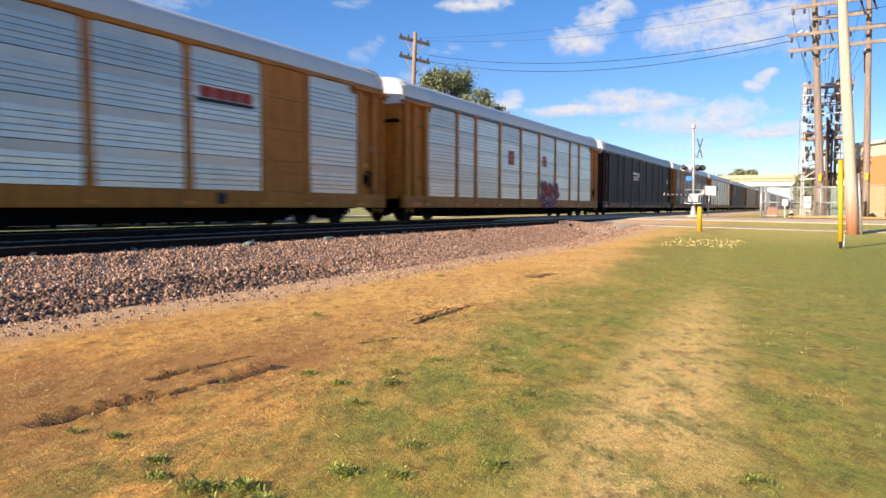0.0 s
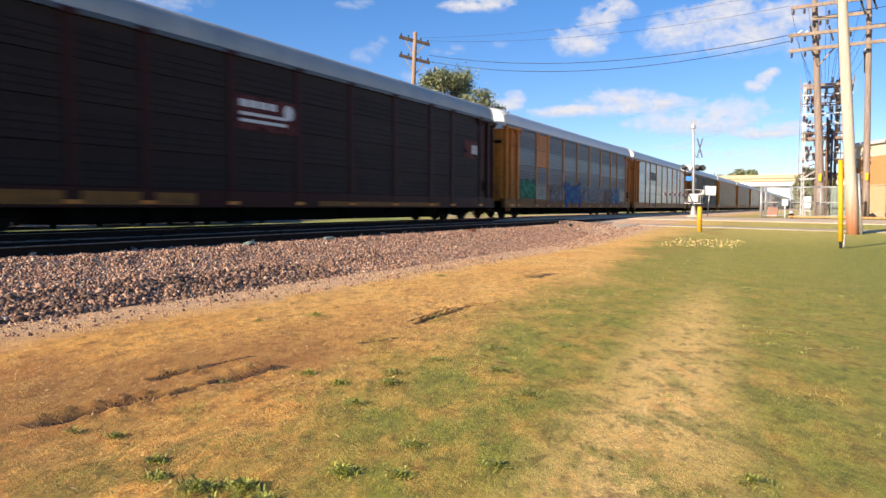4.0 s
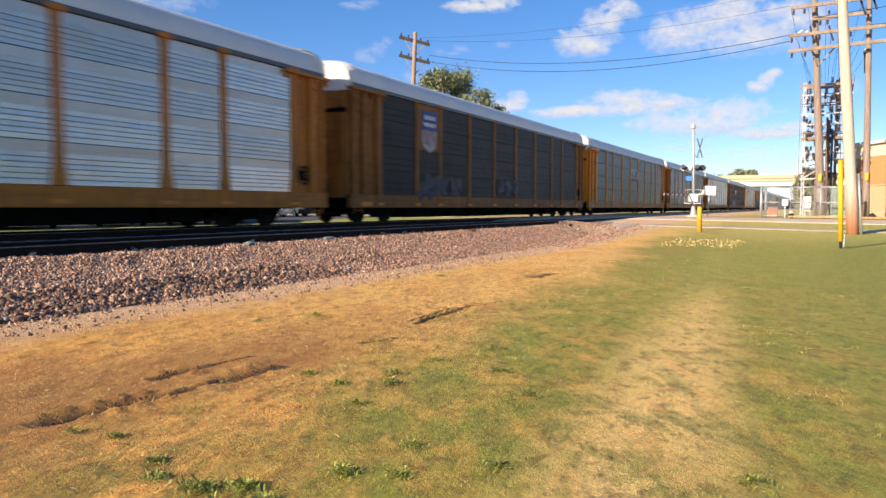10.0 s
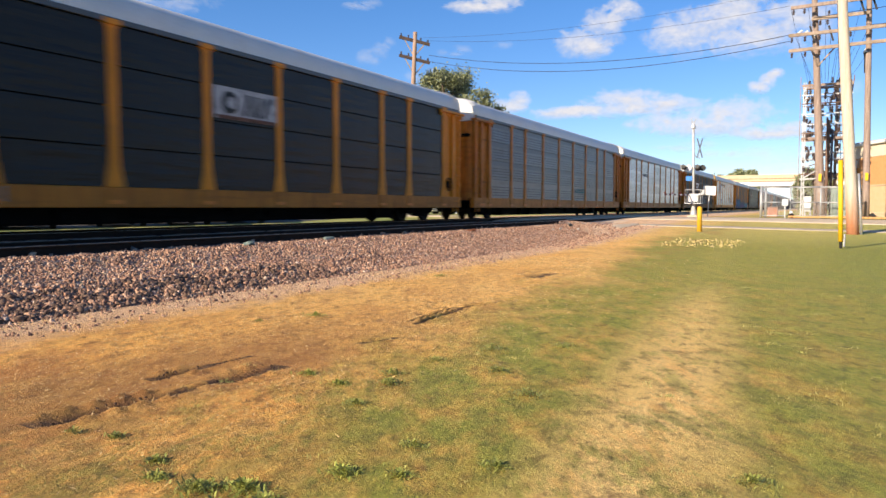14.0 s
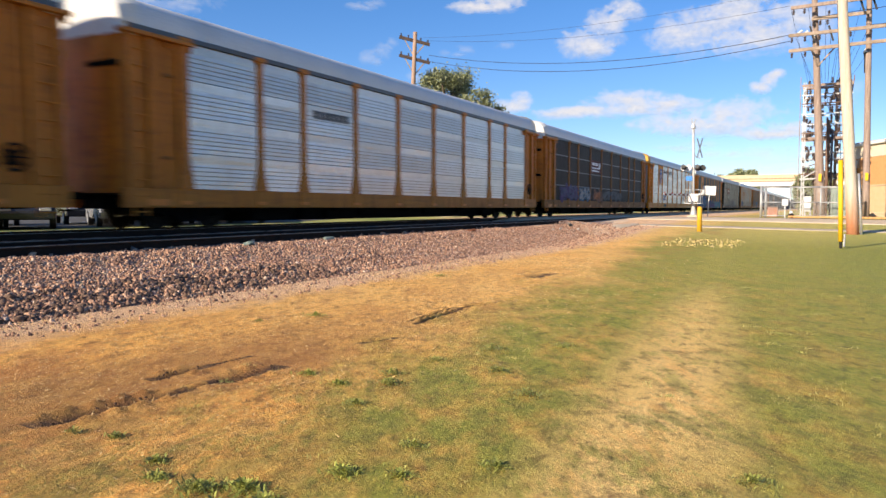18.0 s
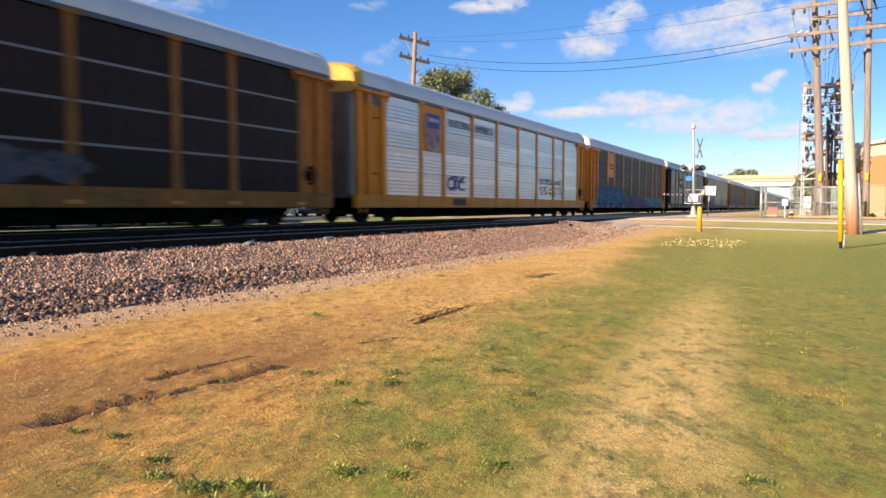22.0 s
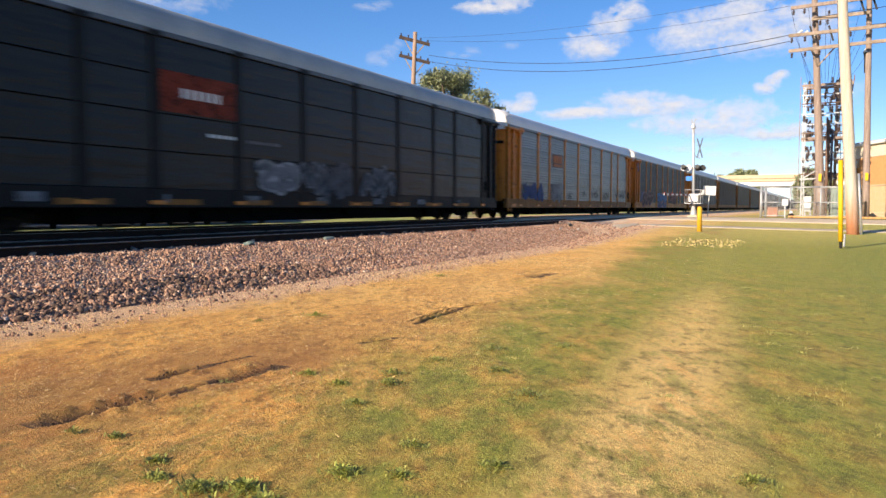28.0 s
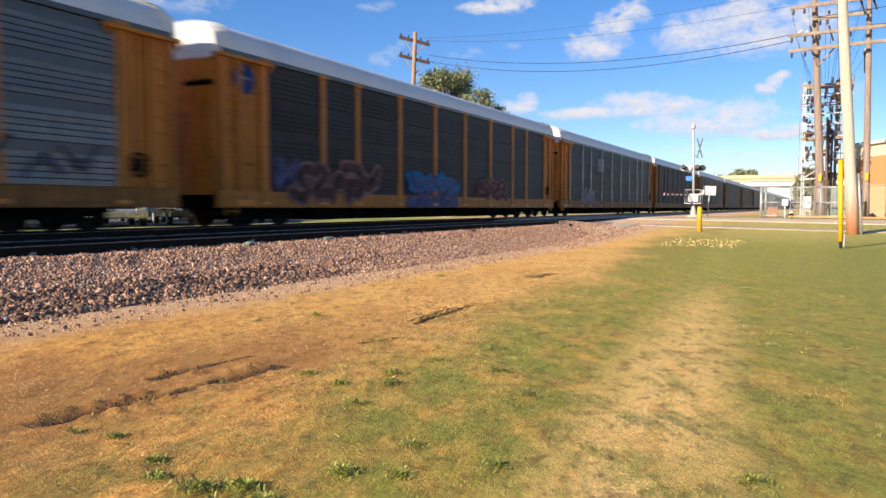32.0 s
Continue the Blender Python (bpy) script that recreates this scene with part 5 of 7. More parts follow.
piece(c, 15.1, 1.1, 2.9, 0.8, 5, 22, P_RED, P_WHITE, "red sprayed letters", 0.24)
decal(c, "graffiti", stroke_tag(0, 2.4, -0.1, 0.35, 24, 2, 0.1), P_WHITE, "white sprayed swirl", 15.3, 0.66, 0.072)

c = build_car(2, M_MAROON, M_BROWNPANEL, "dark maroon autorack car with a small white logo", (4, 4), sill=M_MAROON, roof=M_ROOF_DULL)
decal(c, "logo", plate(2.55, 0.95), P_MAROON, "dark red logo board", 10.68, 3.2, 0.03)
decal(c, "logo", bar_row(0, 0, 4, 0.32, 0.2, 0.06), M_WHITE, "white logo bars", 9.6, 3.35, 0.038)
decal(c, "logo", boxed((0, 0, 0), (0.006, 1.9, 0.09)), M_WHITE, "white logo stripe", 9.6, 3.12, 0.038)
decal(c, "logo", boxed((0, 0, 0), (0.006, 1.9, 0.09)), M_WHITE, "white logo stripe", 9.6, 2.93, 0.038)
decal(c, "logo", badge(0.22), M_WHITE, "white round logo mark", 11.6, 3.36, 0.038)
decal(c, "logo", plate(1.3, 0.8), P_MAROON, "small dark red board", 24.0, 3.2, 0.03)
decal(c, "logo", bar_row(0, 0, 2, 0.2, 0.4, 0.1), M_WHITE, "white bars", 24.1, 3.0, 0.038)
decal(c, "plate", boxed((0, 0, 0), (0.006, 6.2, 0.3)), M_YELLOW_DIRTY, "dirty yellow repainted stretch of sill", 1.8, 0.62, 0.045)
decal(c, "plate", boxed((0, 0, 0), (0.006, 8.0, 0.16)), M_YELLOW_DIRTY, "dirty yellow repainted stretch of sill", 13.0, 0.6, 0.045)

c = build_car(3, M_YELLOW, (M_GREY, M_FARGREY, M_GREY, M_FARGREY), "rusty yellow autorack, weathered grey screens, many sprayed tags", (4, 5), yellow_top=(1,), sill=M_YELLOW_DIRTY)
decal(c, "graffiti", fill_tag(0, 2.45, 0, 1.0, 40, 2), P_GREEN, "dark green sprayed ground", 2.1, 1.05)
decal(c, "graffiti", glyph_tag(0, 2.3, 0.1, 0.85, 41, 4, 0.15), P_GREEN2, "green sprayed letters", 2.2, 1.08, 0.07)
piece(c, 6.9, 1.0, 2.1, 0.75, 3, 43, P_GREY, P_BROWN, "grey and brown sprayed letters", 0.22)
decal(c, "graffiti", blob_tag(0, 3.5, 0, 1.45, 44, 3, 1.1), P_BLUE, "blue sprayed ground", 9.4, 0.75)
decal(c, "graffiti", glyph_tag(0, 3.0, 0.15, 1.15, 45, 3, 0.2), P_SKY, "pale blue sprayed letters", 9.6, 0.8, 0.07)
piece(c, 13.5, 1.05, 4.1, 0.8, 6, 47, P_GREY, P_WHITE, "white sprayed letters", 0.2)
piece(c, 18.4, 1.0, 2.0, 0.8, 3, 49, P_BROWN, P_GREY, "brown sprayed letters", 0.2)
piece(c, 20.6, 0.95, 2.3, 0.9, 3, 139, P_PALE, P_BLUE3, "pale blue sprayed letters", 0.2)

c = build_car(4, M_YELLOW, M_SILVER, "yellow-framed autorack, silver screens, black-and-white logo plate", (4, 6), flare=0.4)
decal(c, "logo", plate(2.3, 0.78), P_GREY, "grey logo board", 7.95, 3.5, 0.03)
decal(c, "logo", bar_row(0, 0, 2, 0.36, 0.3, 0.1), M_BLACK, "black logo shapes", 8.3, 3.3, 0.038)
decal(c, "logo", boxed((0, 0, 0), (0.006, 2.2, 0.08)), M_BLACK, "black logo underline", 7.0, 3.14, 0.038)
for k in range(5):
    decal(c, "logo", boxed((0, 0, 0), (0.006, 0.95 - 0.1 * k, 0.065)), M_BLACK, "black logo stripe", 7.0 + 0.12 * k, 3.76 - k * 0.11, 0.038)
decal(c, "plate", plate(0.9, 0.25), M_BLACK, "black data plate", 8.2, 0.8, 0.045)

c = build_car(5, M_YELLOW_DIRTY, M_DARKGREY, "rusty yellow autorack, dark grey screens, shield emblem", (4, 3), yellow_top=(1,))
decal(c, "emblem", shield(1.2, 1.65), P_PALE2, "pale shield emblem", 5.6, 3.6, 0.04)
for k in range(5):
    decal(c, "emblem", boxed((0, 0, 0), (0.006, 0.1, 0.72 - 0.06 * abs(k - 2))), P_SHIELD, "faded pink stripe of the shield", 5.15 + 0.21 * k, 2.98 + 0.06 * abs(k - 2), 0.048)
decal(c, "emblem", plate(1.22, 0.78), M_NAVY, "navy band across the shield", 5.6, 4.05, 0.048)
decal(c, "emblem", bar_row(0, 0, 5, 0.13, 0.16, 0.05), M_WHITE, "white emblem lettering as bars", 5.18, 4.1, 0.056)
decal(c, "emblem", bar_row(0, 0, 7, 0.1, 0.15, 0.04), M_WHITE, "white emblem lettering as bars", 5.13, 3.82, 0.056)
piece(c, 4.9, 1.12, 1.3, 0.65, 2, 51, P_DIM, P_DIM, "dim grey sprayed block letters", 0.26)
decal(c, "graffiti", plate(0.62, 0.72), P_DIM, "dim grey sprayed block", 6.85, 1.42)
decal(c, "graffiti", plate(1.0, 0.76), P_DIM, "dim grey sprayed block", 7.9, 1.42)
decal(c, "graffiti", blob_tag(0, 2.7, 0, 0.75, 52, 3), P_DIM, "dim grey sprayed cloud", 12.4, 1.15)
decal(c, "plate", plate(0.5, 0.18), M_SAFETY, "yellow placard", 25.3, 2.33, -0.015)

c = build_car(6, M_YELLOW_BRIGHT, M_BLACKPANEL, "orange-yellow autorack with black screens and bright posts", (4, 1), flare=0.7, sill=M_YELLOW)
decal(c, "logo", plate(2.45, 0.86), P_PALE2, "pale peeling logo board", 13.5, 3.36, 0.03)
decal(c, "logo", badge(0.3), M_BLACK, "black round logo shape", 12.85, 3.38, 0.038)
decal(c, "logo", badge(0.16), P_PALE2, "pale centre of the logo shape", 12.9, 3.38, 0.046)
for k in range(4):
    decal(c, "logo", beamed((0, 0, 0), (0, 0.22, 0.58), 0.012, 0.13), M_BLACK, "slanted black logo bar", 13.35 + 0.27 * k, 3.08, 0.04)
decal(c, "logo", plate(2.3, 0.1), P_BROWN, "rust-brown flaked edge of the board", 13.5, 2.98, 0.038)
decal(c, "plate", plate(0.9, 0.3), P_GREY, "grey data plate", 6.4, 0.82, 0.045)
decal(c, "plate", plate(0.5, 0.4), M_BLACK, "black patch", 1.12, 3.65, 0.0)
decal(c, "plate", plate(0.46, 0.24), P_GREEN, "dull green placard", 1.12, 3.04, 0.0)
decal(c, "plate", plate(0.4, 0.2), P_GREEN, "dull green placard", 1.1, 1.72, 0.0)

c = build_car(7, M_YELLOW, (M_GREY_PALE, M_GREY, M_GREY, M_GREY), "yellow-framed autorack with weathered grey screens", (4, 5), flare=0.4)
decal(c, "graffiti", stroke_tag(0, 1.9, 0, 0.28, 71, 4, 0.08), P_TEAL, "teal scribble", 15.2, 1.5)

c = build_car(8, M_YELLOW, M_SILVER_WHITE, "yellow-framed autorack, pale silver screens, broad post feet", (4, 6), flare=1.0)
decal(c, "lettering", bar_row(0, 0, 8, 0.17, 0.26, 0.07), P_GREY, "dark grey faded lettering as bars", 7.05, 3.35, 0.03)

c = build_car(9, M_YELLOW, M_BROWNPANEL, "yellow-ended autorack, dark brown screens, small red logo", (4, 1), sill=M_YELLOW_DIRTY, post_mat=M_YELLOW_DIRTY, brackets=(2.45, 3.9), seam=M_BAND_PALE)
decal(c, "logo", plate(2.5, 0.9), P_MAROON, "dark red logo board", 10.68, 3.42, 0.03)
decal(c, "logo", boxed((0, 0, 0), (0.006, 1.9, 0.1)), M_WHITE, "white logo stripe", 9.6, 3.28, 0.038)
decal(c, "logo", boxed((0, 0, 0), (0.006, 1.7, 0.1)), M_WHITE, "white logo stripe", 9.6, 3.08, 0.038)
decal(c, "logo", bar_row(0, 0, 4, 0.3, 0.2, 0.06), M_WHITE, "white logo bars", 9.65, 3.5, 0.038)
decal(c, "logo", badge(0.22), M_WHITE, "white round logo mark", 11.5, 3.52, 0.038)
decal(c, "graffiti", blob_tag(0, 3.6, 0, 0.95, 91, 4, 1.1), P_PLUM, "lilac sprayed ground", 2.8, 1.0)
decal(c, "graffiti", glyph_tag(0, 3.2, 0.1, 0.85, 92, 4, 0.22), P_PURPLE, "lilac sprayed letters", 3.0, 1.02, 0.07)
piece(c, 6.75, 1.12, 2.4, 0.65, 4, 96, P_WHITE, P_SKY, "white and pale blue sprayed letters", 0.18)
decal(c, "graffiti", blob_tag(0, 2.4, 0, 0.85, 94, 2, 1.1), P_BROWN, "brown sprayed ground", 9.8, 1.0)
decal(c, "graffiti", glyph_tag(0, 1.6, 0.0, 0.5, 95, 2, 0.2), P_ORANGE, "rust-orange sprayed letters", 10.2, 1.1, 0.07)
decal(c, "graffiti", blob_tag(0, 5.5, 0, 0.7, 97, 5, 1.0), P_DIM, "dim grey sprayed cloud", 12.4, 1.1)

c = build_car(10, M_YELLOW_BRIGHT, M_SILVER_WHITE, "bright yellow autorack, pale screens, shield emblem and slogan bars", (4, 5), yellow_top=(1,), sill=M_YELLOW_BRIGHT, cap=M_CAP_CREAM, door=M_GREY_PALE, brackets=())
decal(c, "emblem", shield(1.25, 1.6), P_PALE2, "pale rim of the shield emblem", 5.6, 3.6, 0.05)
decal(c, "emblem", shield(1.12, 1.45), P_SHIELD, "faded pink shield emblem", 5.6, 3.6, 0.056)
decal(c, "emblem", plate(1.1, 0.58), M_NAVY, "navy band across the shield", 5.6, 4.08, 0.064)
decal(c, "emblem", plate(0.85, 0.16), P_PALE2, "pale bar on the emblem", 5.6, 4.12, 0.072)
decal(c, "lettering", words("BUILDING", 0.47), M_SLATE_TEXT, "dark grey slogan lettering", 7.0, 4.02, 0.03)
decal(c, "lettering", words("AMERICA", 0.47), M_SLATE_TEXT, "dark grey slogan lettering", 9.6, 4.02, 0.03)
decal(c, "graffiti", glyph_tag(0, 1.5, 0.05, 0.62, 101, 2, 0.13), M_NAVY, "blue sprayed letters", 6.85, 1.28, 0.03)
decal(c, "graffiti", glyph_tag(0, 1.4, 0.05, 0.62, 103, 2, 0.08), P_PALE, "pale blue sprayed rim", 7.3, 1.3, 0.028)
decal(c, "graffiti", stroke_tag(0, 3.6, 0, 0.3, 102, 6, 0.09), P_GREY, "grey scribble", 18.1, 1.9, 0.03)
decal(c, "graffiti", stroke_tag(0, 3.8, 0, 0.5, 104, 5, 0.08), P_GREY, "grey scribble", 18.1, 1.3, 0.03)
decal(c, "plate", plate(1.3, 0.3), M_BLACK, "black data plates", 8.0, 0.8, 0.045)
decal(c, "plate", plate(0.9, 0.4), P_GREY, "grey lettering patch", 1.2, 4.4, 0.045)

c = build_car(11, M_YELLOW_BRIGHT, M_DARKGREY, "yellow autorack, grey screens, long bright blue sprayed tag", (4, 1), yellow_top=(1,), sill=M_YELLOW, roof=M_ROOF_WHITE, brackets=())
decal(c, "logo", bar_row(0, 0, 3, 0.3, 0.12, 0.06), M_BLACK, "black logo bars", 5.1, 3.7, 0.05)
decal(c, "logo", bar_row(0, 0, 3, 0.3, 0.12, 0.06), M_BLACK, "black logo bars", 5.1, 3.45, 0.05)
decal(c, "graffiti", fill_tag(0, 7.6, 0, 1.5, 111, 4), P_BLUE2, "deep blue sprayed ground", 1.7, 0.57)
decal(c, "graffiti", blob_tag(0, 7.4, 0.1, 1.3, 114, 5, 0.8), P_DEEPTEAL, "dark teal sprayed forms", 1.8, 0.62, 0.068)
decal(c, "graffiti", fill_tag(0, 15.6, 0, 0.9, 113, 7), P_TEAL, "teal sprayed ground", 9.2, 0.57)
decal(c, "graffiti", fill_tag(0, 9.0, 0, 0.55, 117, 5), P_PLUM, "purple sprayed ground", 9.6, 0.62, 0.068)
decal(c, "graffiti", glyph_tag(0, 6.6, 0.15, 1.05, 112, 8, 0.2), P_BLUE3, "bright blue sprayed letters", 2.2, 0.75, 0.076)
decal(c, "graffiti", glyph_tag(0, 6.6, 0.2, 1.0, 116, 8, 0.06), P_PALE, "pale blue sprayed highlights", 2.3, 0.75, 0.084)
decal(c, "graffiti", glyph_tag(0, 6.6, 0.1, 0.8, 115, 7, 0.2), P_PLUM, "purple sprayed letters", 9.6, 0.72, 0.074)
decal(c, "graffiti", glyph_tag(0, 4.0, 0.1, 0.7, 118, 5, 0.13), P_PALE, "pale blue sprayed letters", 17.6, 0.72, 0.074)
decal(c, "graffiti", glyph_tag(0, 3.0, 0.1, 0.7, 119, 4, 0.13), P_PALE, "pale blue sprayed letters", 21.8, 0.72, 0.074)

c = build_car(12, M_BLACK_FRAME, M_BLACKPANEL, "black autorack with a dark red logo board", (4, 1), sill=M_BLACK_FRAME, roof=M_ROOF_DULL)
decal(c, "plate", bar_row(0, 0, 9, 1.3, 0.14, 1.3), M_YELLOW_DIRTY, "dirty yellow stretches of sill", 1.4, 0.62, 0.045)
decal(c, "logo", plate(2.5, 1.0), P_REDBOARD, "dark red logo board", 7.95, 3.4, 0.03)
decal(c, "logo", bar_row(0, 0, 6, 0.13, 0.24, 0.1), M_WHITE, "white logo bars", 7.35, 3.28, 0.038)
decal(c, "lettering", bar_row(0, 0, 5, 0.14, 0.09, 0.06), M_WHITE, "white data lettering bars", 8.2, 2.38, 0.03)
decal(c, "lettering", bar_row(0, 0, 7, 0.14, 0.09, 0.06), P_GREY, "grey data lettering bars", 9.6, 2.33, 0.03)
piece(c, 10.1, 1.15, 1.6, 0.6, 3, 121, P_GREY, P_WHITE, "white and grey sprayed letters", 0.22)
piece(c, 12.0, 1.15, 1.0, 0.6, 2, 122, P_DIM, P_GREY, "grey sprayed letters", 0.2)
piece(c, 13.1, 1.15, 1.3, 0.7, 2, 124, P_DIM, P_DIM, "dim grey sprayed letters", 0.26)
piece(c, 15.1, 1.15, 2.0, 0.7, 3, 123, P_DIM, P_GREY, "dim grey sprayed letters", 0.2)
decal(c, "plate", bar_row(0, 0, 7, 0.55, 0.2, 2.6), P_GREY, "grey patches on the sill", 3.2, 0.68, 0.045)

c = build_car(13, M_YELLOW, M_GREY, "yellow-ended autorack, weathered grey screens, faded orange logo", (4, 5), sill=M_YELLOW_DIRTY)
decal(c, "logo", plate(1.75, 0.78), P_BROWN, "faded brown logo board", 7.95, 3.35, 0.03)
decal(c, "logo", bar_row(0, 0, 3, 0.42, 0.42, 0.1), P_ORANGE, "faded orange logo letters as bars", 7.2, 3.24, 0.038)
decal(c, "logo", boxed((0, 0, 0), (0.006, 1.6, 0.12)), P_ORANGE, "faded orange logo stripe", 7.15, 3.02, 0.038)
decal(c, "graffiti", blob_tag(0, 3.2, 0, 1.0, 131, 3), P_NAVY, "dark navy sprayed tag", 2.3, 0.95)
decal(c, "graffiti", blob_tag(0, 1.8, 0, 1.0, 132, 2), P_GREY, "grey sprayed tag", 6.8, 1.0)
for k, (y, z, w, h) in enumerate(((10.0, 1.12, 0.7, 0.35), (13.05, 1.36, 0.45, 0.28), (15.5, 1.3, 1.1, 0.5), (18.15, 1.15, 1.3, 0.55), (21.1, 1.1, 1.1, 0.75), (22.8, 1.2, 1.5, 0.6))):
    decal(c, "graffiti", glyph_tag(0, w, 0, h, 133 + 3 * k, 1 if w < 1.2 else 2, 0.1), M_BLACK if k < 5 else P_DIM, "black sprayed letter", y, z)

c = build_car(14, M_YELLOW, M_DARKGREY, "yellow-ended autorack, dark grey screens, pink and lilac tags", (4, 5), flare=0.0)
decal(c, "emblem", badge(0.42), P_NAVY, "round blue emblem", 1.15, 4.1, 0.045)
decal(c, "emblem", plate(0.5, 0.09), P_PALE, "pale bar across the emblem", 1.15, 4.12, 0.054)
decal(c, "graffiti", blob_tag(0, 1.4, 0, 0.9, 141, 2), P_PURPLE, "lilac sprayed tag", 2.2, 1.15)
piece(c, 3.2, 0.95, 4.4, 0.85, 5, 143, P_RUSSET, P_PINK, "russet sprayed letters", 0.3)
decal(c, "graffiti", fill_tag(0, 4.4, 0, 0.5, 144, 3), P_PURPLE, "lilac sprayed ground", 9.7, 0.57)
decal(c, "graffiti", blob_tag(0, 4.2, 0, 0.8, 145, 4, 1.1), P_BLUE3, "blue sprayed cloud", 9.8, 1.15)
decal(c, "graffiti", glyph_tag(0, 3.6, 0.1, 0.75, 147, 4, 0.16), P_PURPLE, "lilac sprayed letters", 10.1, 0.95, 0.07)
piece(c, 16.1, 1.05, 3.3, 0.75, 4, 146, P_MAROON, P_PINK, "faint pink sprayed letters", 0.2)

c = build_car(15, M_YELLOW, M_DARKGREY, "yellow-ended autorack with grey screens and a white tag", (4, 5), post_mat=M_GREY, sill=M_YELLOW_DIRTY)
decal(c, "graffiti", blob_tag(0, 2.6, 0, 1.0, 151, 3), P_GREY, "grey-white sprayed tag", 4.8, 0.8)
decal(c, "logo", plate(1.6, 0.9), P_GREY, "faded logo board", 9.0, 3.6, 0.03)

FAR = ((M_YELLOW_DIRTY, M_DARKGREY, "rusty-ended autorack car with dark grey screens"), (M_YELLOW_DIRTY, M_BROWNPANEL, "brown autorack car with rusty posts"),
       (M_YELLOW_DIRTY, M_FARGREY, "rusty-ended autorack car with grey screens"), (M_YELLOW_DIRTY, M_GREY, "rusty-ended autorack car with weathered grey screens"),
       (M_MAROON, M_MAROONPANEL, "dark maroon autorack car"), (M_YELLOW_DIRTY, M_DARKGREY, "rusty-ended autorack car with dark grey screens"))
for k in range(16, 40):
    fm, sm, lb = FAR[(k * 5 + k // 3) % 6]
    build_car(k, fm, sm, lb, near=False, post_mat=sm, sill=M_YELLOW_DIRTY if k % 3 else sm)

# ---------------------------------------------------------------- sky: drifting clouds far behind everything
def cloud_material(name, cover, soft, strength):
    """Billows that fray at their edges: each puff fades from its middle, torn by one noise that runs through the whole cloud."""
    m = Mat(name)
    t = m.t
    sub = t.nodes.new("ShaderNodeVectorMath")
    sub.operation = "SUBTRACT"
    m.link(m.coord("UV"), sub.inputs[0])
    sub.inputs[1].default_value = (0.5, 0.5, 0.0)
    oi = t.nodes.new("ShaderNodeObjectInfo")
    off = t.nodes.new("ShaderNodeCombineXYZ")
    m.link(m.math("MULTIPLY", oi.outputs["Random"], 53.0), off.inputs[2])
    add = t.nodes.new("ShaderNodeVectorMath")
    add.operation = "ADD"
    m.link(m.coord("Object", (0.012, 0.017, 0.0)), add.inputs[0])
    m.link(off.outputs[0], add.inputs[1])
    n = m.noise(add.outputs[0], 1.0, 8, 0.6, 0.4)
    fine = m.noise(add.outputs[0], 3.4, 6, 0.6, 0.2)
    sep = t.nodes.new("ShaderNodeSeparateXYZ")
    m.link(sub.outputs[0], sep.inputs[0])
    r = m.math("SQRT", m.math("ADD", m.math("POWER", m.math("MULTIPLY", sep.outputs[0], 2.0), 2.0), m.math("POWER", m.math("MULTIPLY", sep.outputs[1], 2.0), 2.0)))
    torn = m.math("ADD", m.math("MULTIPLY", m.math("SUBTRACT", n, 0.5), 1.5), m.math("MULTIPLY", m.math("SUBTRACT", fine, 0.5), 0.4))
    body = m.math("SUBTRACT", m.math("ADD", torn, cover), r)
    # crisp sunlit crowns, feathered feet
    crisp = m.ramp(m.math("ADD", sep.outputs[1], 0.5), [(0.2, 0.75), (0.7, 1.3)])
    edge = m.ramp(m.math("MULTIPLY", m.math("MULTIPLY", body, soft), crisp), [(0.0, 0.0), (0.35, 0.5), (0.9, 1.0)])
    rim = m.ramp(r, [(0.75, 1.0), (1.0, 0.0)])
    alpha = m.math("MULTIPLY", m.math("MULTIPLY", edge, rim), strength)
    shade = m.ramp(m.math("ADD", m.math("MULTIPLY", sep.outputs[1], 0.8), m.math("MULTIPLY", fine, 0.9)), [(0.12, (0.7, 0.79, 0.93)), (0.5, (0.98, 0.985, 1.0))])
    em = t.nodes.new("ShaderNodeEmission")
    m.link(shade, em.inputs[0])
    em.inputs[1].default_value = 0.47
    tr = t.nodes.new("ShaderNodeBsdfTransparent")
    mx = t.nodes.new("ShaderNodeMixShader")
    m.link(alpha, mx.inputs[0])
    m.link(tr.outputs[0], mx.inputs[1])
    m.link(em.outputs[0], mx.inputs[2])
    m.link(mx.outputs[0], t.nodes["Material Output"].inputs[0])
    return m.m


M_CUMULUS = cloud_material("cumulus", 0.82, 0.95, 0.92)
M_WISP = cloud_material("thin_cloud", 0.55, 0.75, 0.42)
CLOUDS = []


def cloud(a, b, w, h, wispy, puffs):
    """A cloud bank kilometres away: overlapping thin veils that face the meadow, one for each puff."""
    bm = bmesh.new()
    uv = bm.loops.layers.uv.new("uv")
    for k, (cx, cy, rw, rh) in enumerate(puffs):
        vs = [bm.verts.new(((cx + x * rw) * w / 2, (cy + y * rh) * h / 2, 3.0 * k)) for x, y in ((-1, -1), (1, -1), (1, 1), (-1, 1))]
        f = bm.faces.new(vs)
        for loop, q in zip(f.loops, ((0, 0), (1, 0), (1, 1), (0, 1))):
            loop[uv].uv = q
    ob = tagged(new("cloud", finish("cloud", bm, M_WISP if wispy else M_CUMULUS)), "thin white wisp of cloud in a blue sky" if wispy else "white sunlit cumulus cloud in a blue sky", "cloud", "drifting clouds")
    face = Vector((-a[0], -a[1], 0)).to_track_quat("Z", "Y").to_matrix().to_4x4()
    CLOUDS.append((ob, Matrix.Translation(a) @ face, Matrix.Translation(b) @ face))
    ob.matrix_basis = CLOUDS[-1][1]


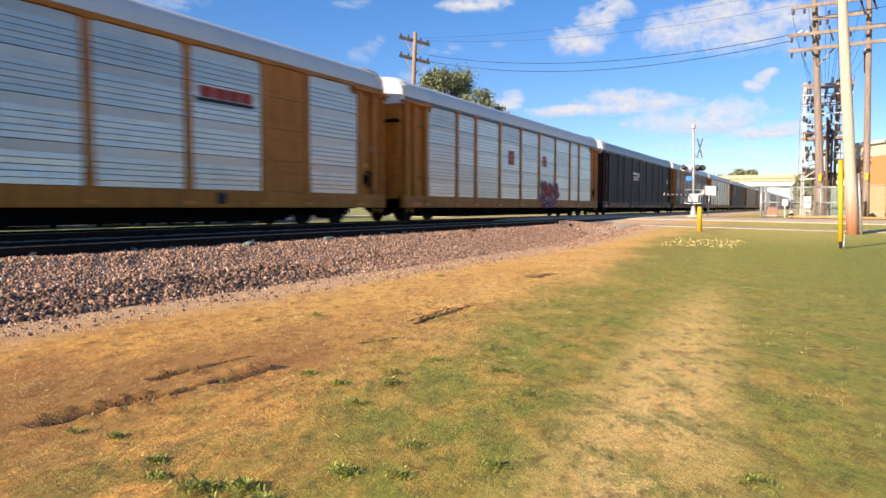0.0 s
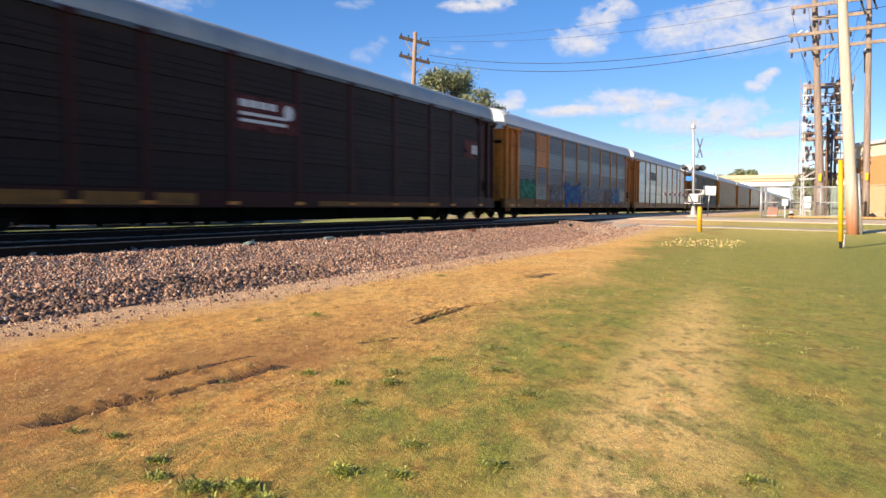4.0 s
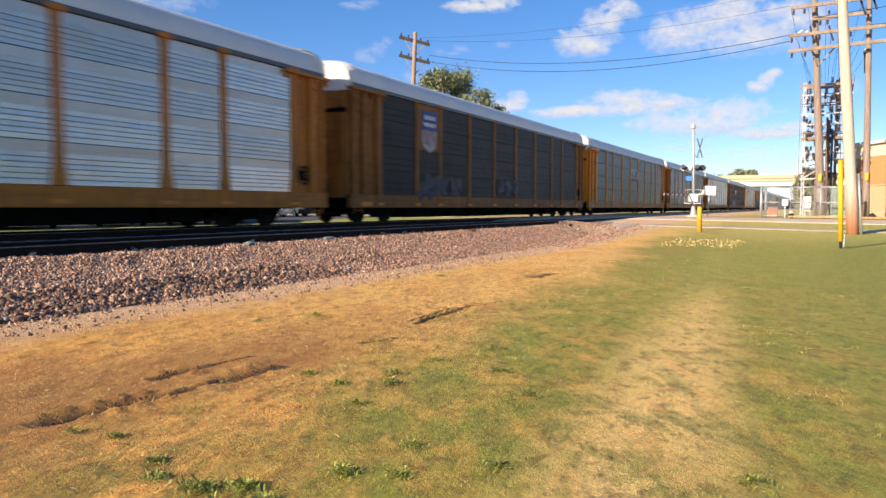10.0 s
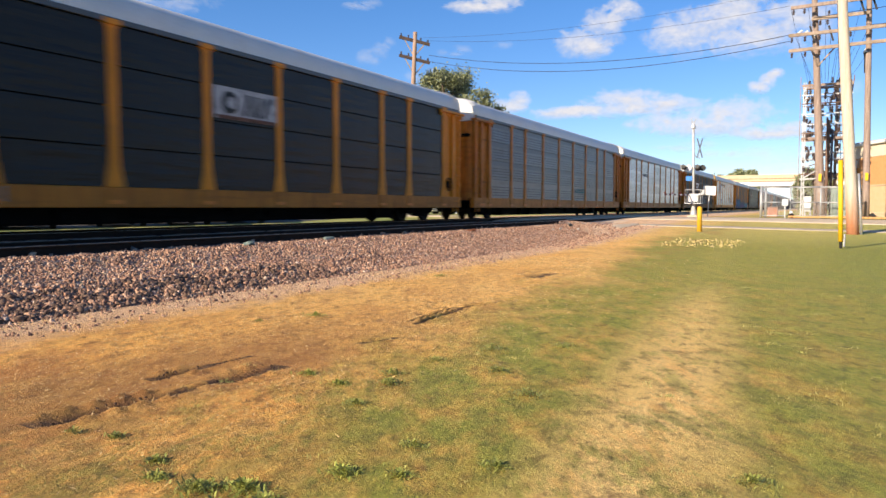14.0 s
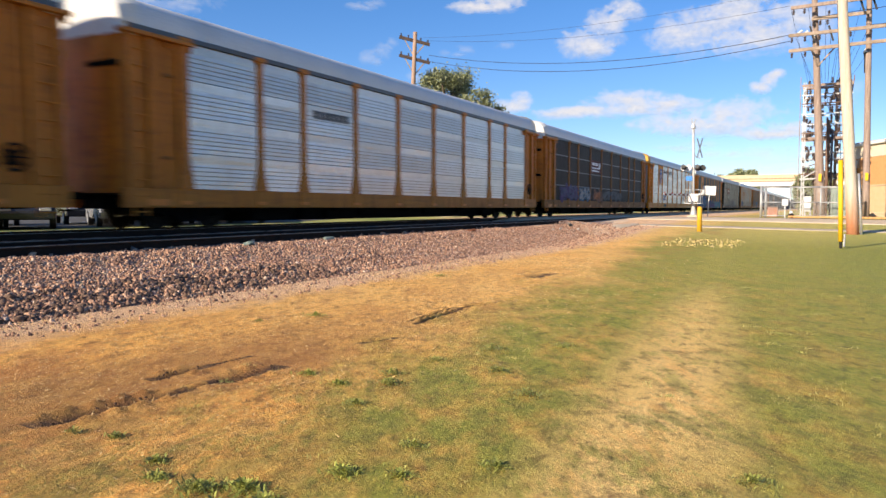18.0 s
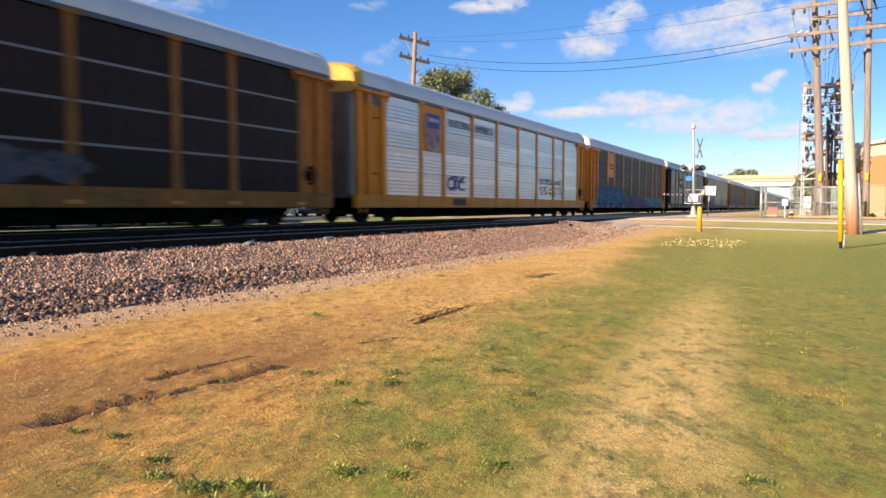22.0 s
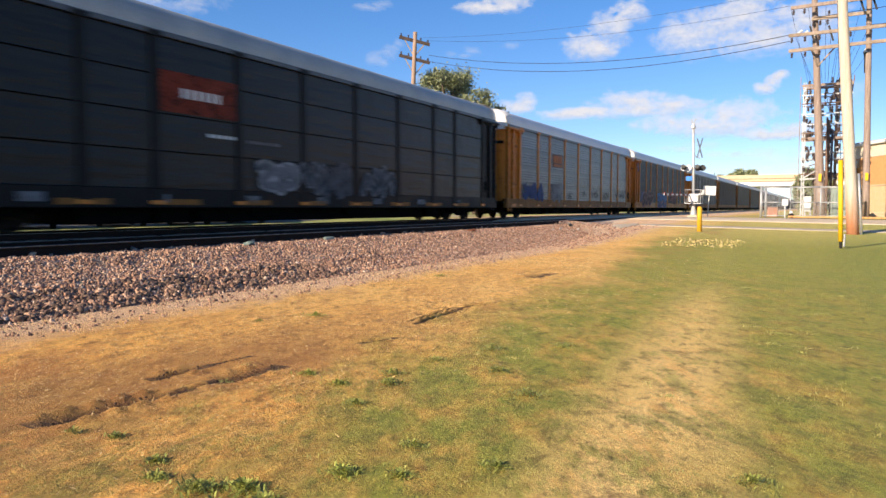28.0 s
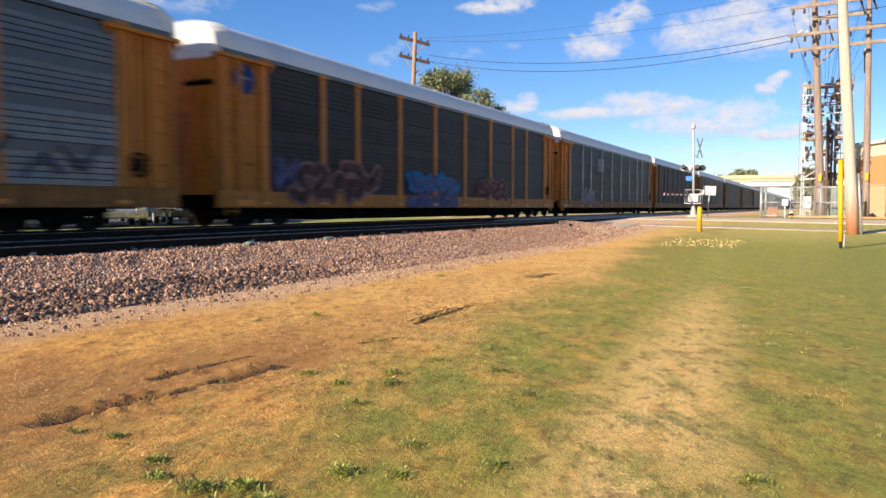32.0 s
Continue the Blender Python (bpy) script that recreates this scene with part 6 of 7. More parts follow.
def skyward(ax, ay, dist):
    """A far point: ax across and ay above the camera's axis, as tangents."""
    fw = Vector(aim) - Vector((0, 0, EYE_Z))
    right = fw.cross(Vector((0, 0, 1))).normalized()
    way = fw + right * ax + right.cross(fw) * ay
    return Vector((0, 0, EYE_Z)) + way * dist


ONE = ((0.0, 0.0, 1.2, 1.2),)
HEAP = ((-0.45, -0.1, 0.75, 0.8), (0.35, 0.15, 0.85, 1.05), (0.05, -0.35, 1.1, 0.65))
CLIMB = ((-0.5, -0.35, 0.65, 0.7), (0.15, 0.1, 0.7, 0.85), (0.55, 0.6, 0.6, 0.6), (-0.1, -0.55, 0.5, 0.5))
LEFT_TAIL = ((-0.6, -0.35, 0.6, 0.5), (0.1, 0.2, 0.65, 0.95), (0.6, -0.1, 0.6, 0.7), (-0.1, -0.4, 0.9, 0.5))
BROAD = ((-0.55, -0.05, 0.6, 1.0), (-0.05, 0.3, 0.7, 0.8), (0.25, -0.45, 0.75, 0.65), (0.7, 0.1, 0.6, 0.85), (0.1, 0.75, 0.5, 0.4))
# across, up, drift across, drift up, width, height (tangents), thin or not, puffs
for ax, ay, dx, dy, w, h, thin, puffs in (
    (0.405, 0.318, 0.026, -0.004, 0.24, 0.095, 0, BROAD), (0.213, 0.317, 0.022, -0.008, 0.13, 0.09, 0, CLIMB), (0.045, 0.352, 0.03, -0.003, 0.115, 0.035, 0, HEAP),
    (-0.13, 0.352, 0.035, -0.004, 0.085, 0.028, 1, HEAP), (0.235, 0.208, 0.02, -0.004, 0.235, 0.052, 0, LEFT_TAIL), (0.365, 0.187, 0.016, -0.002, 0.21, 0.062, 0, HEAP),
    (0.468, 0.169, 0.016, -0.002, 0.13, 0.03, 0, HEAP), (0.454, 0.24, 0.017, -0.004, 0.052, 0.036, 0, CLIMB), (0.09, 0.21, 0.021, -0.004, 0.06, 0.036, 0, HEAP),
    (0.004, 0.285, 0.029, -0.005, 0.07, 0.026, 1, HEAP), (-0.11, 0.285, 0.03, -0.006, 0.07, 0.05, 1, CLIMB), (0.42, 0.14, 0.012, -0.002, 0.17, 0.03, 1, HEAP),
    (0.34, 0.147, 0.012, -0.002, 0.12, 0.024, 1, HEAP), (0.08, 0.293, 0.022, -0.002, 0.05, 0.02, 1, ONE), (-0.035, 0.25, 0.02, -0.004, 0.07, 0.045, 1, HEAP),
    (0.52, 0.3, 0.02, -0.002, 0.09, 0.09, 1, HEAP), (0.43, 0.115, 0.01, -0.001, 0.2, 0.024, 1, HEAP), (0.225, 0.283, 0.02, -0.003, 0.05, 0.02, 1, ONE),
    (0.56, 0.22, 0.018, -0.002, 0.07, 0.06, 1, HEAP), (0.5, 0.135, 0.012, -0.001, 0.14, 0.04, 1, HEAP), (-0.42, 0.36, 0.03, -0.004, 0.2, 0.06, 1, HEAP),
):
    cloud(skyward(ax, ay, 2700), skyward(ax + dx, ay + dy, 2700), w * 2700, h * 2700, thin, puffs)


# ---------------------------------------------------------------- poles and cables
def round_pole(name, base, top, r0, r1, material, label, group=""):
    p = thing(name, base, label, "utility pole", group)
    d = Vector(top) - Vector(base)
    n = 9
    pts = [d * (k / n) for k in range(n + 1)]
    pts[0] = Vector((0, 0, -0.15))
    part("pole", tubed(pts, [r0 + (r1 - r0) * k / n for k in range(n + 1)], 14), material, p, smooth=True)
    return p


def insulator(parent, base, up, h, r, material):
    """A stack of ceramic sheds on a pin."""
    bm = bmesh.new()
    prev = None
    n = 10
    rows = [(0, r * 0.3)] + [(h * (0.15 + 0.28 * k + dz), r * s) for k in range(3) for dz, s in ((0, 0.45), (0.05, 1.0), (0.12, 0.9), (0.2, 0.4))] + [(h, r * 0.3)]
    for z, rr in rows:
        ring = [bm.verts.new((rr * math.cos(2 * math.pi * k / n), rr * math.sin(2 * math.pi * k / n), z * up)) for k in range(n)]
        if prev:
            for k in range(n):
                bm.faces.new((prev[k], prev[(k + 1) % n], ring[(k + 1) % n], ring[k]))
        prev = ring
    ob = part("insulator", bm, material, parent)
    ob.location = base
    return ob


def cable(a, b, sag, r, label="dark overhead cable slung between wooden poles"):
    a, b = Vector(a), Vector(b)
    pts = [a.lerp(b, k / 24) - Vector((0, 0, sag * 4 * (k / 24) * (1 - k / 24))) for k in range(25)]
    o = thing("overhead_cable", pts[0], label, "cable", "overhead cables")
    part("strand", tubed([p - pts[0] for p in pts], r, 6), M_WIRE, o)


# the tall pale pole on the lawn
m = Mat("pale_pole_wood_with_red_foot", 0.85)
v = m.coord("Object", (6, 6, 0.3))
c = m.mix(m.ramp(m.noise(v, 1.6, 5), [(0.32, 0.0), (0.68, 1.0)]), (0.44, 0.36, 0.28), (0.62, 0.53, 0.43))
c = m.mix(m.ramp(m.noise(v, 12, 3), [(0.35, 0.4), (0.6, 0.0)]), c, (0.36, 0.27, 0.19))
so = m.t.nodes.new("ShaderNodeSeparateXYZ")
m.link(m.coord("Object"), so.inputs[0])
foot = m.math("ADD", m.math("MULTIPLY", so.outputs[2], 0.32), m.math("MULTIPLY", m.noise(v, 2.0, 4), 0.5))
c = m.mix(m.ramp(foot, [(0.3, 0.9), (0.85, 0.0)]), c, (0.46, 0.17, 0.07))
m.color(c)
m.bump(m.noise(v, 30, 3), 0.3, 0.01)
M_POLE_FOOT = m.m
p = round_pole("utility_pole", (1.14, 32.07, 0.15), (0.28, 32.4, 12.6), 0.23, 0.17, M_POLE_FOOT, "tall pale wooden utility pole with a brown-stained foot")
part("conduit", tubed([(0.29, 0.0, -0.1), (0.2, 0.02, 1.2), (0.12, 0.02, 2.4)], 0.05, 8), M_GALV, p, "grey metal conduit", True)

# twin poles that carry long crossarms over the substation
b1 = round_pole("utility_pole", (0.0, 48.52, 0.6), (-0.8, 49.05, 15.6), 0.26, 0.15, M_WOODPOLE, "brown wooden pole carrying long crossarms", "twin crossarm poles")
c1 = round_pole("utility_pole", (2.33, 48.3, 0.6), (2.13, 48.9, 15.4), 0.2, 0.14, M_WOODPOLE, "slim brown wooden pole carrying crossarm ends", "twin crossarm poles")
for p, x in ((b1, -0.13), (c1, -0.04)):
    part("marker_plate", boxed((x - 0.07, -0.3 if p is b1 else -0.2, 2.2), (x + 0.09, -0.26 if p is b1 else -0.16, 2.65), 0.005), M_SAFETY, p, "yellow reflective marker plate")
part("riser_head", tubed([(-0.2, 0.45, 8.6), (-0.2, 0.47, 9.5), (-0.2, 0.47, 9.75)], [0.14, 0.16, 0.2], 10), M_BLACK, c1, "black cable riser head")
part("riser_cap", tubed([(-0.2, 0.47, 9.75), (-0.2, 0.47, 10.0)], [0.24, 0.12], 10), M_WHITE, c1, "white weather cap")
ARMS = (((-1.96, 48.27, 13.35), (2.95, 47.35, 13.2)), ((-0.82, 48.61, 12.64), (2.2, 48.06, 12.52)), ((-2.04, 48.11, 11.66), (3.9, 47.8, 11.62)), ((-2.01, 48.07, 10.73), (3.9, 47.76, 10.77)))
base = Vector((0.0, 48.52, 0.6))
for k, (a, b) in enumerate(ARMS):
    arm = part("crossarm", beamed(Vector(a) - base, Vector(b) - base, 0.12, 0.19), M_ARM if k else M_WOODPOLE, b1, "long timber crossarm")
    for j in range(3 + (k == 2) * 2):
        q = Vector(a).lerp(Vector(b), (0.03, 0.15, 0.28, 0.55, 0.72)[j]) - base
        insulator(b1, q - Vector((0, 0, 0.12)), -1, 0.32, 0.09, M_CERAMIC)
    if k in (1, 2, 3):
        q = Vector(a).lerp(Vector(b), 0.45 if k > 1 else 0.3) - base
        insulator(b1, q + Vector((0, 0, 0.12)), 1, 0.28, 0.08, M_CERAMIC)
for k in range(4):
    part("strain_insulator", tubed([(-1.55 + 0.3 * k, -0.45, 11.15 - 0.08 * k), (-1.3 + 0.3 * k, -0.45, 11.3 - 0.08 * k)], [0.035, 0.06], 8), M_WHITE, b1, "white strain insulator")
part("brace", beamed((-0.8, -0.1, 10.2), (-0.45, 0.1, 9.2), 0.05, 0.08), M_ARM, b1)
part("brace", beamed((0.5, -0.3, 10.2), (-0.4, 0.1, 9.2), 0.05, 0.08), M_ARM, b1)
part("cutout", beamed((-0.9, -0.45, 11.5), (-0.65, -0.45, 10.6), 0.1, 0.1), M_BLACK, b1, "black fuse cutout")
part("cutout", beamed((0.1, -0.5, 11.4), (0.35, -0.5, 10.5), 0.1, 0.1), M_BLACK, b1, "black fuse cutout")
part("cutout", beamed((1.6, -0.65, 12.9), (1.9, -0.65, 11.9), 0.1, 0.1), M_BLACK, b1, "black fuse cutout")
part("cutout", beamed((2.2, -0.65, 13.0), (2.5, -0.65, 12.0), 0.1, 0.1), M_BLACK, b1, "black fuse cutout")

# the double-armed pole beyond the train
lp = round_pole("utility_pole", (-31.3, 51.6, 0.45), (-31.1, 52.51, 16.25), 0.24, 0.17, M_PALEPOLE, "tan wooden utility pole with two braced crossarms")
lb = Vector((-31.3, 51.6, 0.45))
for z in (15.5, 13.95):
    a, b = Vector((-32.3, 51.85, z + 0.35)), Vector((-29.95, 53.0, z - 0.33))
    arm = part("crossarm", beamed(a - lb, b - lb, 0.16, 0.26), M_ARM_DARK, lp, "dark timber crossarm")
    for s in (0.06, 0.3, 0.7, 0.94):
        insulator(lp, a.lerp(b, s) - lb + Vector((0, 0, 0.12)), 1, 0.26, 0.09, M_CERAMIC)
    for s in (0.15, 0.85):
        part("brace", beamed(a.lerp(b, s) - lb, Vector((-31.15, 52.4, z - 1.35)) - lb, 0.06, 0.09), M_ARM, lp)

cable((-30.0, 53.0, 14.28), (-1.95, 48.18, 11.73), 1.15, 0.021)
cable((-30.0, 52.97, 13.75), (-1.95, 48.15, 11.35), 1.3, 0.021)
cable((-29.9, 53.0, 15.5), (-1.96, 48.27, 13.5), 0.75, 0.009, "thin overhead cable between wooden poles")
cable((-30.6, 52.6, 15.75), (2.2, 48.06, 14.9), 0.9, 0.008, "thin overhead cable between wooden poles")
cable((-0.82, 48.6, 12.7), (40, 30, 13.5), 0.9, 0.02)
cable((2.2, 48.06, 11.8), (40, 36, 12.5), 0.9, 0.02)

# ---------------------------------------------------------------- substation
sub = thing("substation_rack", (0.12, 51.2, 0.6), "tall steel substation rack crowded with brown insulators", "substation")
sub.scale = (0.8, 0.68, 1.0)
for x in (-1.55, 1.6):
    for y in (-0.9, 0.9):
        col = bmesh.new()
        for dx in (-0.09, 0.09):
            beam(col, (x + dx, y, 0), (x + dx * 0.8, y, 8.55), 0.05, 0.05)
        for k in range(14):
            beam(col, (x - 0.09, y, k * 0.6 + 0.1), (x + 0.09, y, k * 0.6 + 0.5), 0.03, 0.03)
        part("column", col, M_GALV if x < 0 else M_RUSTSTEEL, sub, "latticed steel column")
rng = random.Random(5)
for z, mt in ((8.35, M_WOODPOLE), (7.75, M_GALV), (7.2, M_RUSTSTEEL), (6.55, M_GALV), (5.9, M_GALV), (5.35, M_RUSTSTEEL), (5.0, M_WOODPOLE), (4.1, M_GALV), (3.7, M_GALV), (2.75, M_RUSTSTEEL), (2.45, M_GALV)):
    for y in (-0.9, 0.9):
        part("girder", beamed((-1.75, y, z), (1.8, y, z), 0.07, 0.16 if mt is M_WOODPOLE else 0.06), mt, sub)
    for x in (-1.3, -0.75, -0.25, 0.3, 0.85, 1.35):
        if rng.random() < 0.85:
            insulator(sub, (x + rng.uniform(-0.08, 0.08), -0.9 if rng.random() < 0.6 else 0.9, z + (0.06 if z > 8 else -0.05)), 1 if z > 8 or rng.random() < 0.4 else -1, rng.uniform(0.3, 0.46), 0.12, M_CERAMIC)
for k in range(22):
    x, z = rng.uniform(-1.5, 1.5), rng.uniform(2.6, 7.6)
    part("bus_bar", tubed([(x, -0.95, z), (x + rng.uniform(-0.5, 0.5), rng.uniform(-0.6, 0.6), z + rng.uniform(0.3, 0.9))], 0.02, 6), M_WIRE if k % 3 else M_RUSTSTEEL, sub)
part("riser_pipe", tubed([(0.15, -1.0, 0.0), (0.15, -1.0, 6.1)], 0.13, 10), M_RUSTSTEEL, sub, "rust-brown riser pipe", True)
part("riser_pipe", tubed([(0.45, -1.0, 0.0), (0.45, -1.0, 5.4)], 0.09, 10), M_CERAMIC, sub, "dark brown riser pipe", True)
part("cross_brace", beamed((-1.5, -0.95, 2.5), (1.55, -0.95, 4.1), 0.05, 0.07), M_GALV, sub)
part("ladder", tubed([(-1.85, -0.9, 0.2), (-1.85, -0.9, 8.9)], 0.03, 6), M_WOODPOLE, sub)
for j in range(15):
    xa = -1.95 + 0.31 * j
    cable((xa, 48.1, (13.2, 11.5, 10.6)[j % 3]), ((-1.3 + 0.19 * j) * 0.8 + 0.12, 50.6, 9.0), -0.02 - 0.08 * (j % 2), 0.01, "thin dropper cable to the substation rack")
for x in (-0.62, 0.72):
    part("timber_post", tubed([(x, 0.2, 0), (x, 0.2, 8.7)], 0.11, 10), M_WOODPOLE, sub, "weathered timber post", True)
for k in range(130):
    x, z = rng.uniform(-1.6, 1.6), rng.choice((7.9, 7.35, 6.7, 6.05, 5.5, 5.15, 4.25, 3.85, 2.9, 2.6))
    insulator(sub, (x, rng.choice((-0.98, -0.82, 0.0, 0.9)), z), rng.choice((1, 1, -1)), rng.uniform(0.24, 0.5), 0.12, M_CERAMIC)
for k in range(12):
    x, z = rng.uniform(-1.5, 1.3), rng.uniform(3.0, 8.0)
    part("switch_blade", beamed((x, -1.0, z), (x + rng.uniform(0.1, 0.5), -1.0, z + rng.uniform(-0.4, 0.5)), 0.05, 0.06), M_GALV if k % 2 else M_RUSTSTEEL, sub)
part("shield_wire_post", tubed([(1.75, 0.9, 7.9), (1.9, 0.9, 9.0)], 0.04, 6), M_RUSTSTEEL, sub)

tr = thing("transformer_cabinet", (1.05, 49.4, 0.6), "grey-green transformer cabinet behind the fence", "transformer")
part("body", boxed((-0.55, -0.5, 0), (0.55, 0.5, 1.75), 0.04), M_GREENBOX, tr)
part("lid", boxed((-0.6, -0.55, 1.75), (0.6, 0.55, 1.85), 0.02), M_GREENBOX, tr)
for k in range(6):
    part("cooling_fin", boxed((-0.5 + k * 0.18, -0.62, 0.25), (-0.46 + k * 0.18, -0.5, 1.6)), M_GREENBOX, tr)
wb = thing("equipment_cabinet", (-0.75, 49.2, 0.6), "white metal equipment cabinet on legs", "cabinet")
part("body", boxed((-0.2, -0.2, 0.35), (0.2, 0.2, 1.3), 0.03), M_WHITE, wb)
part("door", boxed((-0.17, -0.225, 0.42), (0.17, -0.2, 1.24), 0.01), M_WHITE, wb)
for x in (-0.15, 0.15):
    part("leg", boxed((x - 0.04, -0.15, -0.05), (x + 0.04, 0.15, 0.35)), M_GALV, wb)
rb = thing("utility_box", (-2.75, 49.8, 0.6), "brown metal utility box beyond the fence", "box")
part("body", boxed((-0.3, -0.25, -0.02), (0.3, 0.25, 0.62), 0.03), mixed("brown_box_paint", (0.28, 0.12, 0.07), (0.4, 0.19, 0.12), 3, 0.6), rb)
part("lid", boxed((-0.33, -0.28, 0.62), (0.33, 0.28, 0.67), 0.01), M_RUSTSTEEL, rb)

# ---------------------------------------------------------------- fence with galvanised posts
def fence_run(name, a, b, n, gate=False):
    a, b = Vector(a), Vector(b)
    fz = [float(ground_z(np.float64(a.lerp(b, k / n).x), np.float64(a.lerp(b, k / n).y))) for k in range(n + 1)]
    fe = thing(name, (a.x, a.y, 0), "galvanised chain-link fence with rails", "fence", "fence round the substation")
    H = 1.85
    for k in range(n + 1):
        q = a.lerp(b, k / n) - a
        part("post", tubed([(q.x, q.y, fz[k] - 0.1), (q.x, q.y, fz[k] + H)], 0.05 if k % n else 0.075, 10), M_GALV, fe, smooth=True)
        part("post_cap", tubed([(q.x, q.y, fz[k] + H), (q.x, q.y, fz[k] + H + 0.06)], [0.06, 0.02], 10), M_GALV, fe)
    for k in range(n):
        q0, q1 = a.lerp(b, k / n) - a, a.lerp(b, (k + 1) / n) - a
        for z in (H - 0.04, H * 0.5, 0.12):
            part("rail", tubed([(q0.x, q0.y, fz[k] + z), (q1.x, q1.y, fz[k + 1] + z)], 0.035 if z < 1.5 else 0.045, 8), M_GALV, fe, smooth=True)
        mesh = bmesh.new()
        L = (q1 - q0).length
        m2 = int(L / 0.13)
        for j in range(-14, m2 + 1):
            for s in (1, -1):
                lo, hi = j / m2, (j + 14) / m2
                t0, t1 = max(0, lo), min(1, hi)
                if t1 <= t0:
                    continue
                z0, z1 = (t0 - lo) / (hi - lo), (t1 - lo) / (hi - lo)
                if s < 0:
                    z0, z1 = 1 - z0, 1 - z1
                p0, p1 = q0.lerp(q1, t0), q0.lerp(q1, t1)
                beam(mesh, (p0.x, p0.y, fz[k] + 0.1 + z0 * (H - 0.15)), (p1.x, p1.y, fz[k] + 0.1 + z1 * (H - 0.15)), 0.006, 0.006)
        tagged(part("chain_link", mesh, M_GALV, fe, "thin diamond wire netting"), kind="stuff")
    return fe


fence_run("fence", (-3.2, 46.3, 0), (1.55, 46.3, 0), 3)
gp = thing("gate_post", (-2.98, 46.62, 0.55), "thick galvanised gate post beside the fence", "post")
part("post", tubed([(0, 0, -0.1), (0, 0, 1.95)], 0.07, 12), M_GALV, gp, smooth=True)
part("post_cap", tubed([(0, 0, 1.95), (0, 0, 2.02)], [0.08, 0.03], 12), M_GALV, gp)
k1 = thing("curb", (-1.6, 45.75, 0.0), "low reddish brick curb along the road", "curb", kind="structure")
me = finish("brick", boxed((-0.1, -0.075, -0.05), (0.1, 0.075, 0.05), 0.008), M_BRICK)
rngb = random.Random(8)
for k in range(42):
    x = k * 0.212
    z = float(ground_z(np.float64(x - 1.6), np.float64(45.75))) + 0.09
    o = part("brick", me, M_BRICK, k1)
    o.matrix_basis = pose(x, rngb.uniform(-0.01, 0.01), z, 0, 0, rngb.uniform(-2, 2))

# ---------------------------------------------------------------- brick building
bd = thing("brick_building", (1.75, 55.6, 0.55), "low orange brick building with a tan concrete fascia", "building", turn=27)
W, L, H = 14.0, 9.8, 4.9
part("wall", boxed((0.06, -L + 0.06, -0.2), (W, 0, H)), M_MORTAR, bd, "mortar core of the brick walls")
part("fascia", boxed((-0.03, -L - 0.03, 3.95), (W, 0.05, 4.75), 0.02), M_CREAM, bd, "tan concrete fascia band")
part("roof_edge", boxed((-0.22, -L - 0.22, 4.75), (W, 0.2, 4.95), 0.02), M_WHITE, bd, "white metal roof edge")
part("roof", boxed((-0.1, -L - 0.1, 4.95), (W, 0.1, 5.0)), M_CONC, bd)
part("base_course", boxed((-0.05, -L - 0.05, -0.25), (W, 0.03, 0.35), 0.02), M_TANPANEL, bd, "tan stone base course")
part("string_course", boxed((-0.03, -L - 0.03, 2.05), (W, 0.03, 2.14), 0.01), M_TANPANEL, bd)
part("downpipe", tubed([(-0.12, -0.35, -0.1), (-0.12, -0.35, 4.8)], 0.07, 10), M_WHITE, bd, "white rain downpipe", True)
part("conduit", tubed([(-0.1, -0.75, 0.0), (-0.1, -0.75, 3.6)], 0.05, 8), M_BLACK, bd, "dark conduit")
part("meter_box", boxed((-0.2, -0.95, 3.3), (0.0, -0.5, 3.85), 0.02), M_GALV, bd)
part("brick_face", boxed((0.0, -L + 0.02, 2.14), (0.06, -0.02, 3.95)), M_BRICK, bd, "orange brick face")
part("brick_face", boxed((0.0, -L + 0.02, 0.35), (0.06, -0.02, 2.05)), M_BRICK_PALE, bd, "buff brick face")

# ---------------------------------------------------------------- yellow posts, signs and the crossing signal
gd = thing("guy_guard", (0.54, 23.69, 0.0), "tall bright yellow plastic guard over a guy wire", "guard")
part("guard", tubed([(-0.01, 0.0, 0.2), (-0.04, 0.05, 1.4), (-0.075, 0.14, 2.6)], 0.066, 12), M_SAFETY, gd, smooth=True)
part("anchor_rod", tubed([(0, 0, -0.1), (-0.01, 0, 0.22)], 0.04, 8), M_BLACK, gd, "dark anchor rod")
part("guy_wire", tubed([(-0.075, 0.14, 2.6), (-0.32, 6.6, 11.0), (-0.44, 8.6, 12.4)], 0.008, 5), M_WIRE, gd)
part("flange", tubed([(0.08, 0.02, 0.06), (0.09, 0.02, 0.42)], 0.03, 8), M_GALV, gd)

bl = thing("bollard", (-4.47, 30.89, 0.2), "faded yellow steel bollard on the lawn", "bollard")
part("post", tubed([(0, 0, -0.1), (-0.01, 0.02, 0.99), (-0.01, 0.02, 1.05)], [0.1, 0.1, 0.06], 14), M_ORANGEYELLOW, bl, smooth=True)
part("cap_stripe", tubed([(-0.01, 0.02, 0.74), (-0.01, 0.02, 0.8)], 0.104, 14), M_ORANGEYELLOW, bl)
scatter_rocks("gravel_patch", "pale gravel and straw strewn in the grass", 300, (-4.6, -2.2), (22.4, 26.6), lambda x, y: ground_z(x, y) - 0.01, 0.034, 9, mixed("pale_gravel", (0.4, 0.31, 0.11), (0.66, 0.5, 0.22), 3, 0.9))

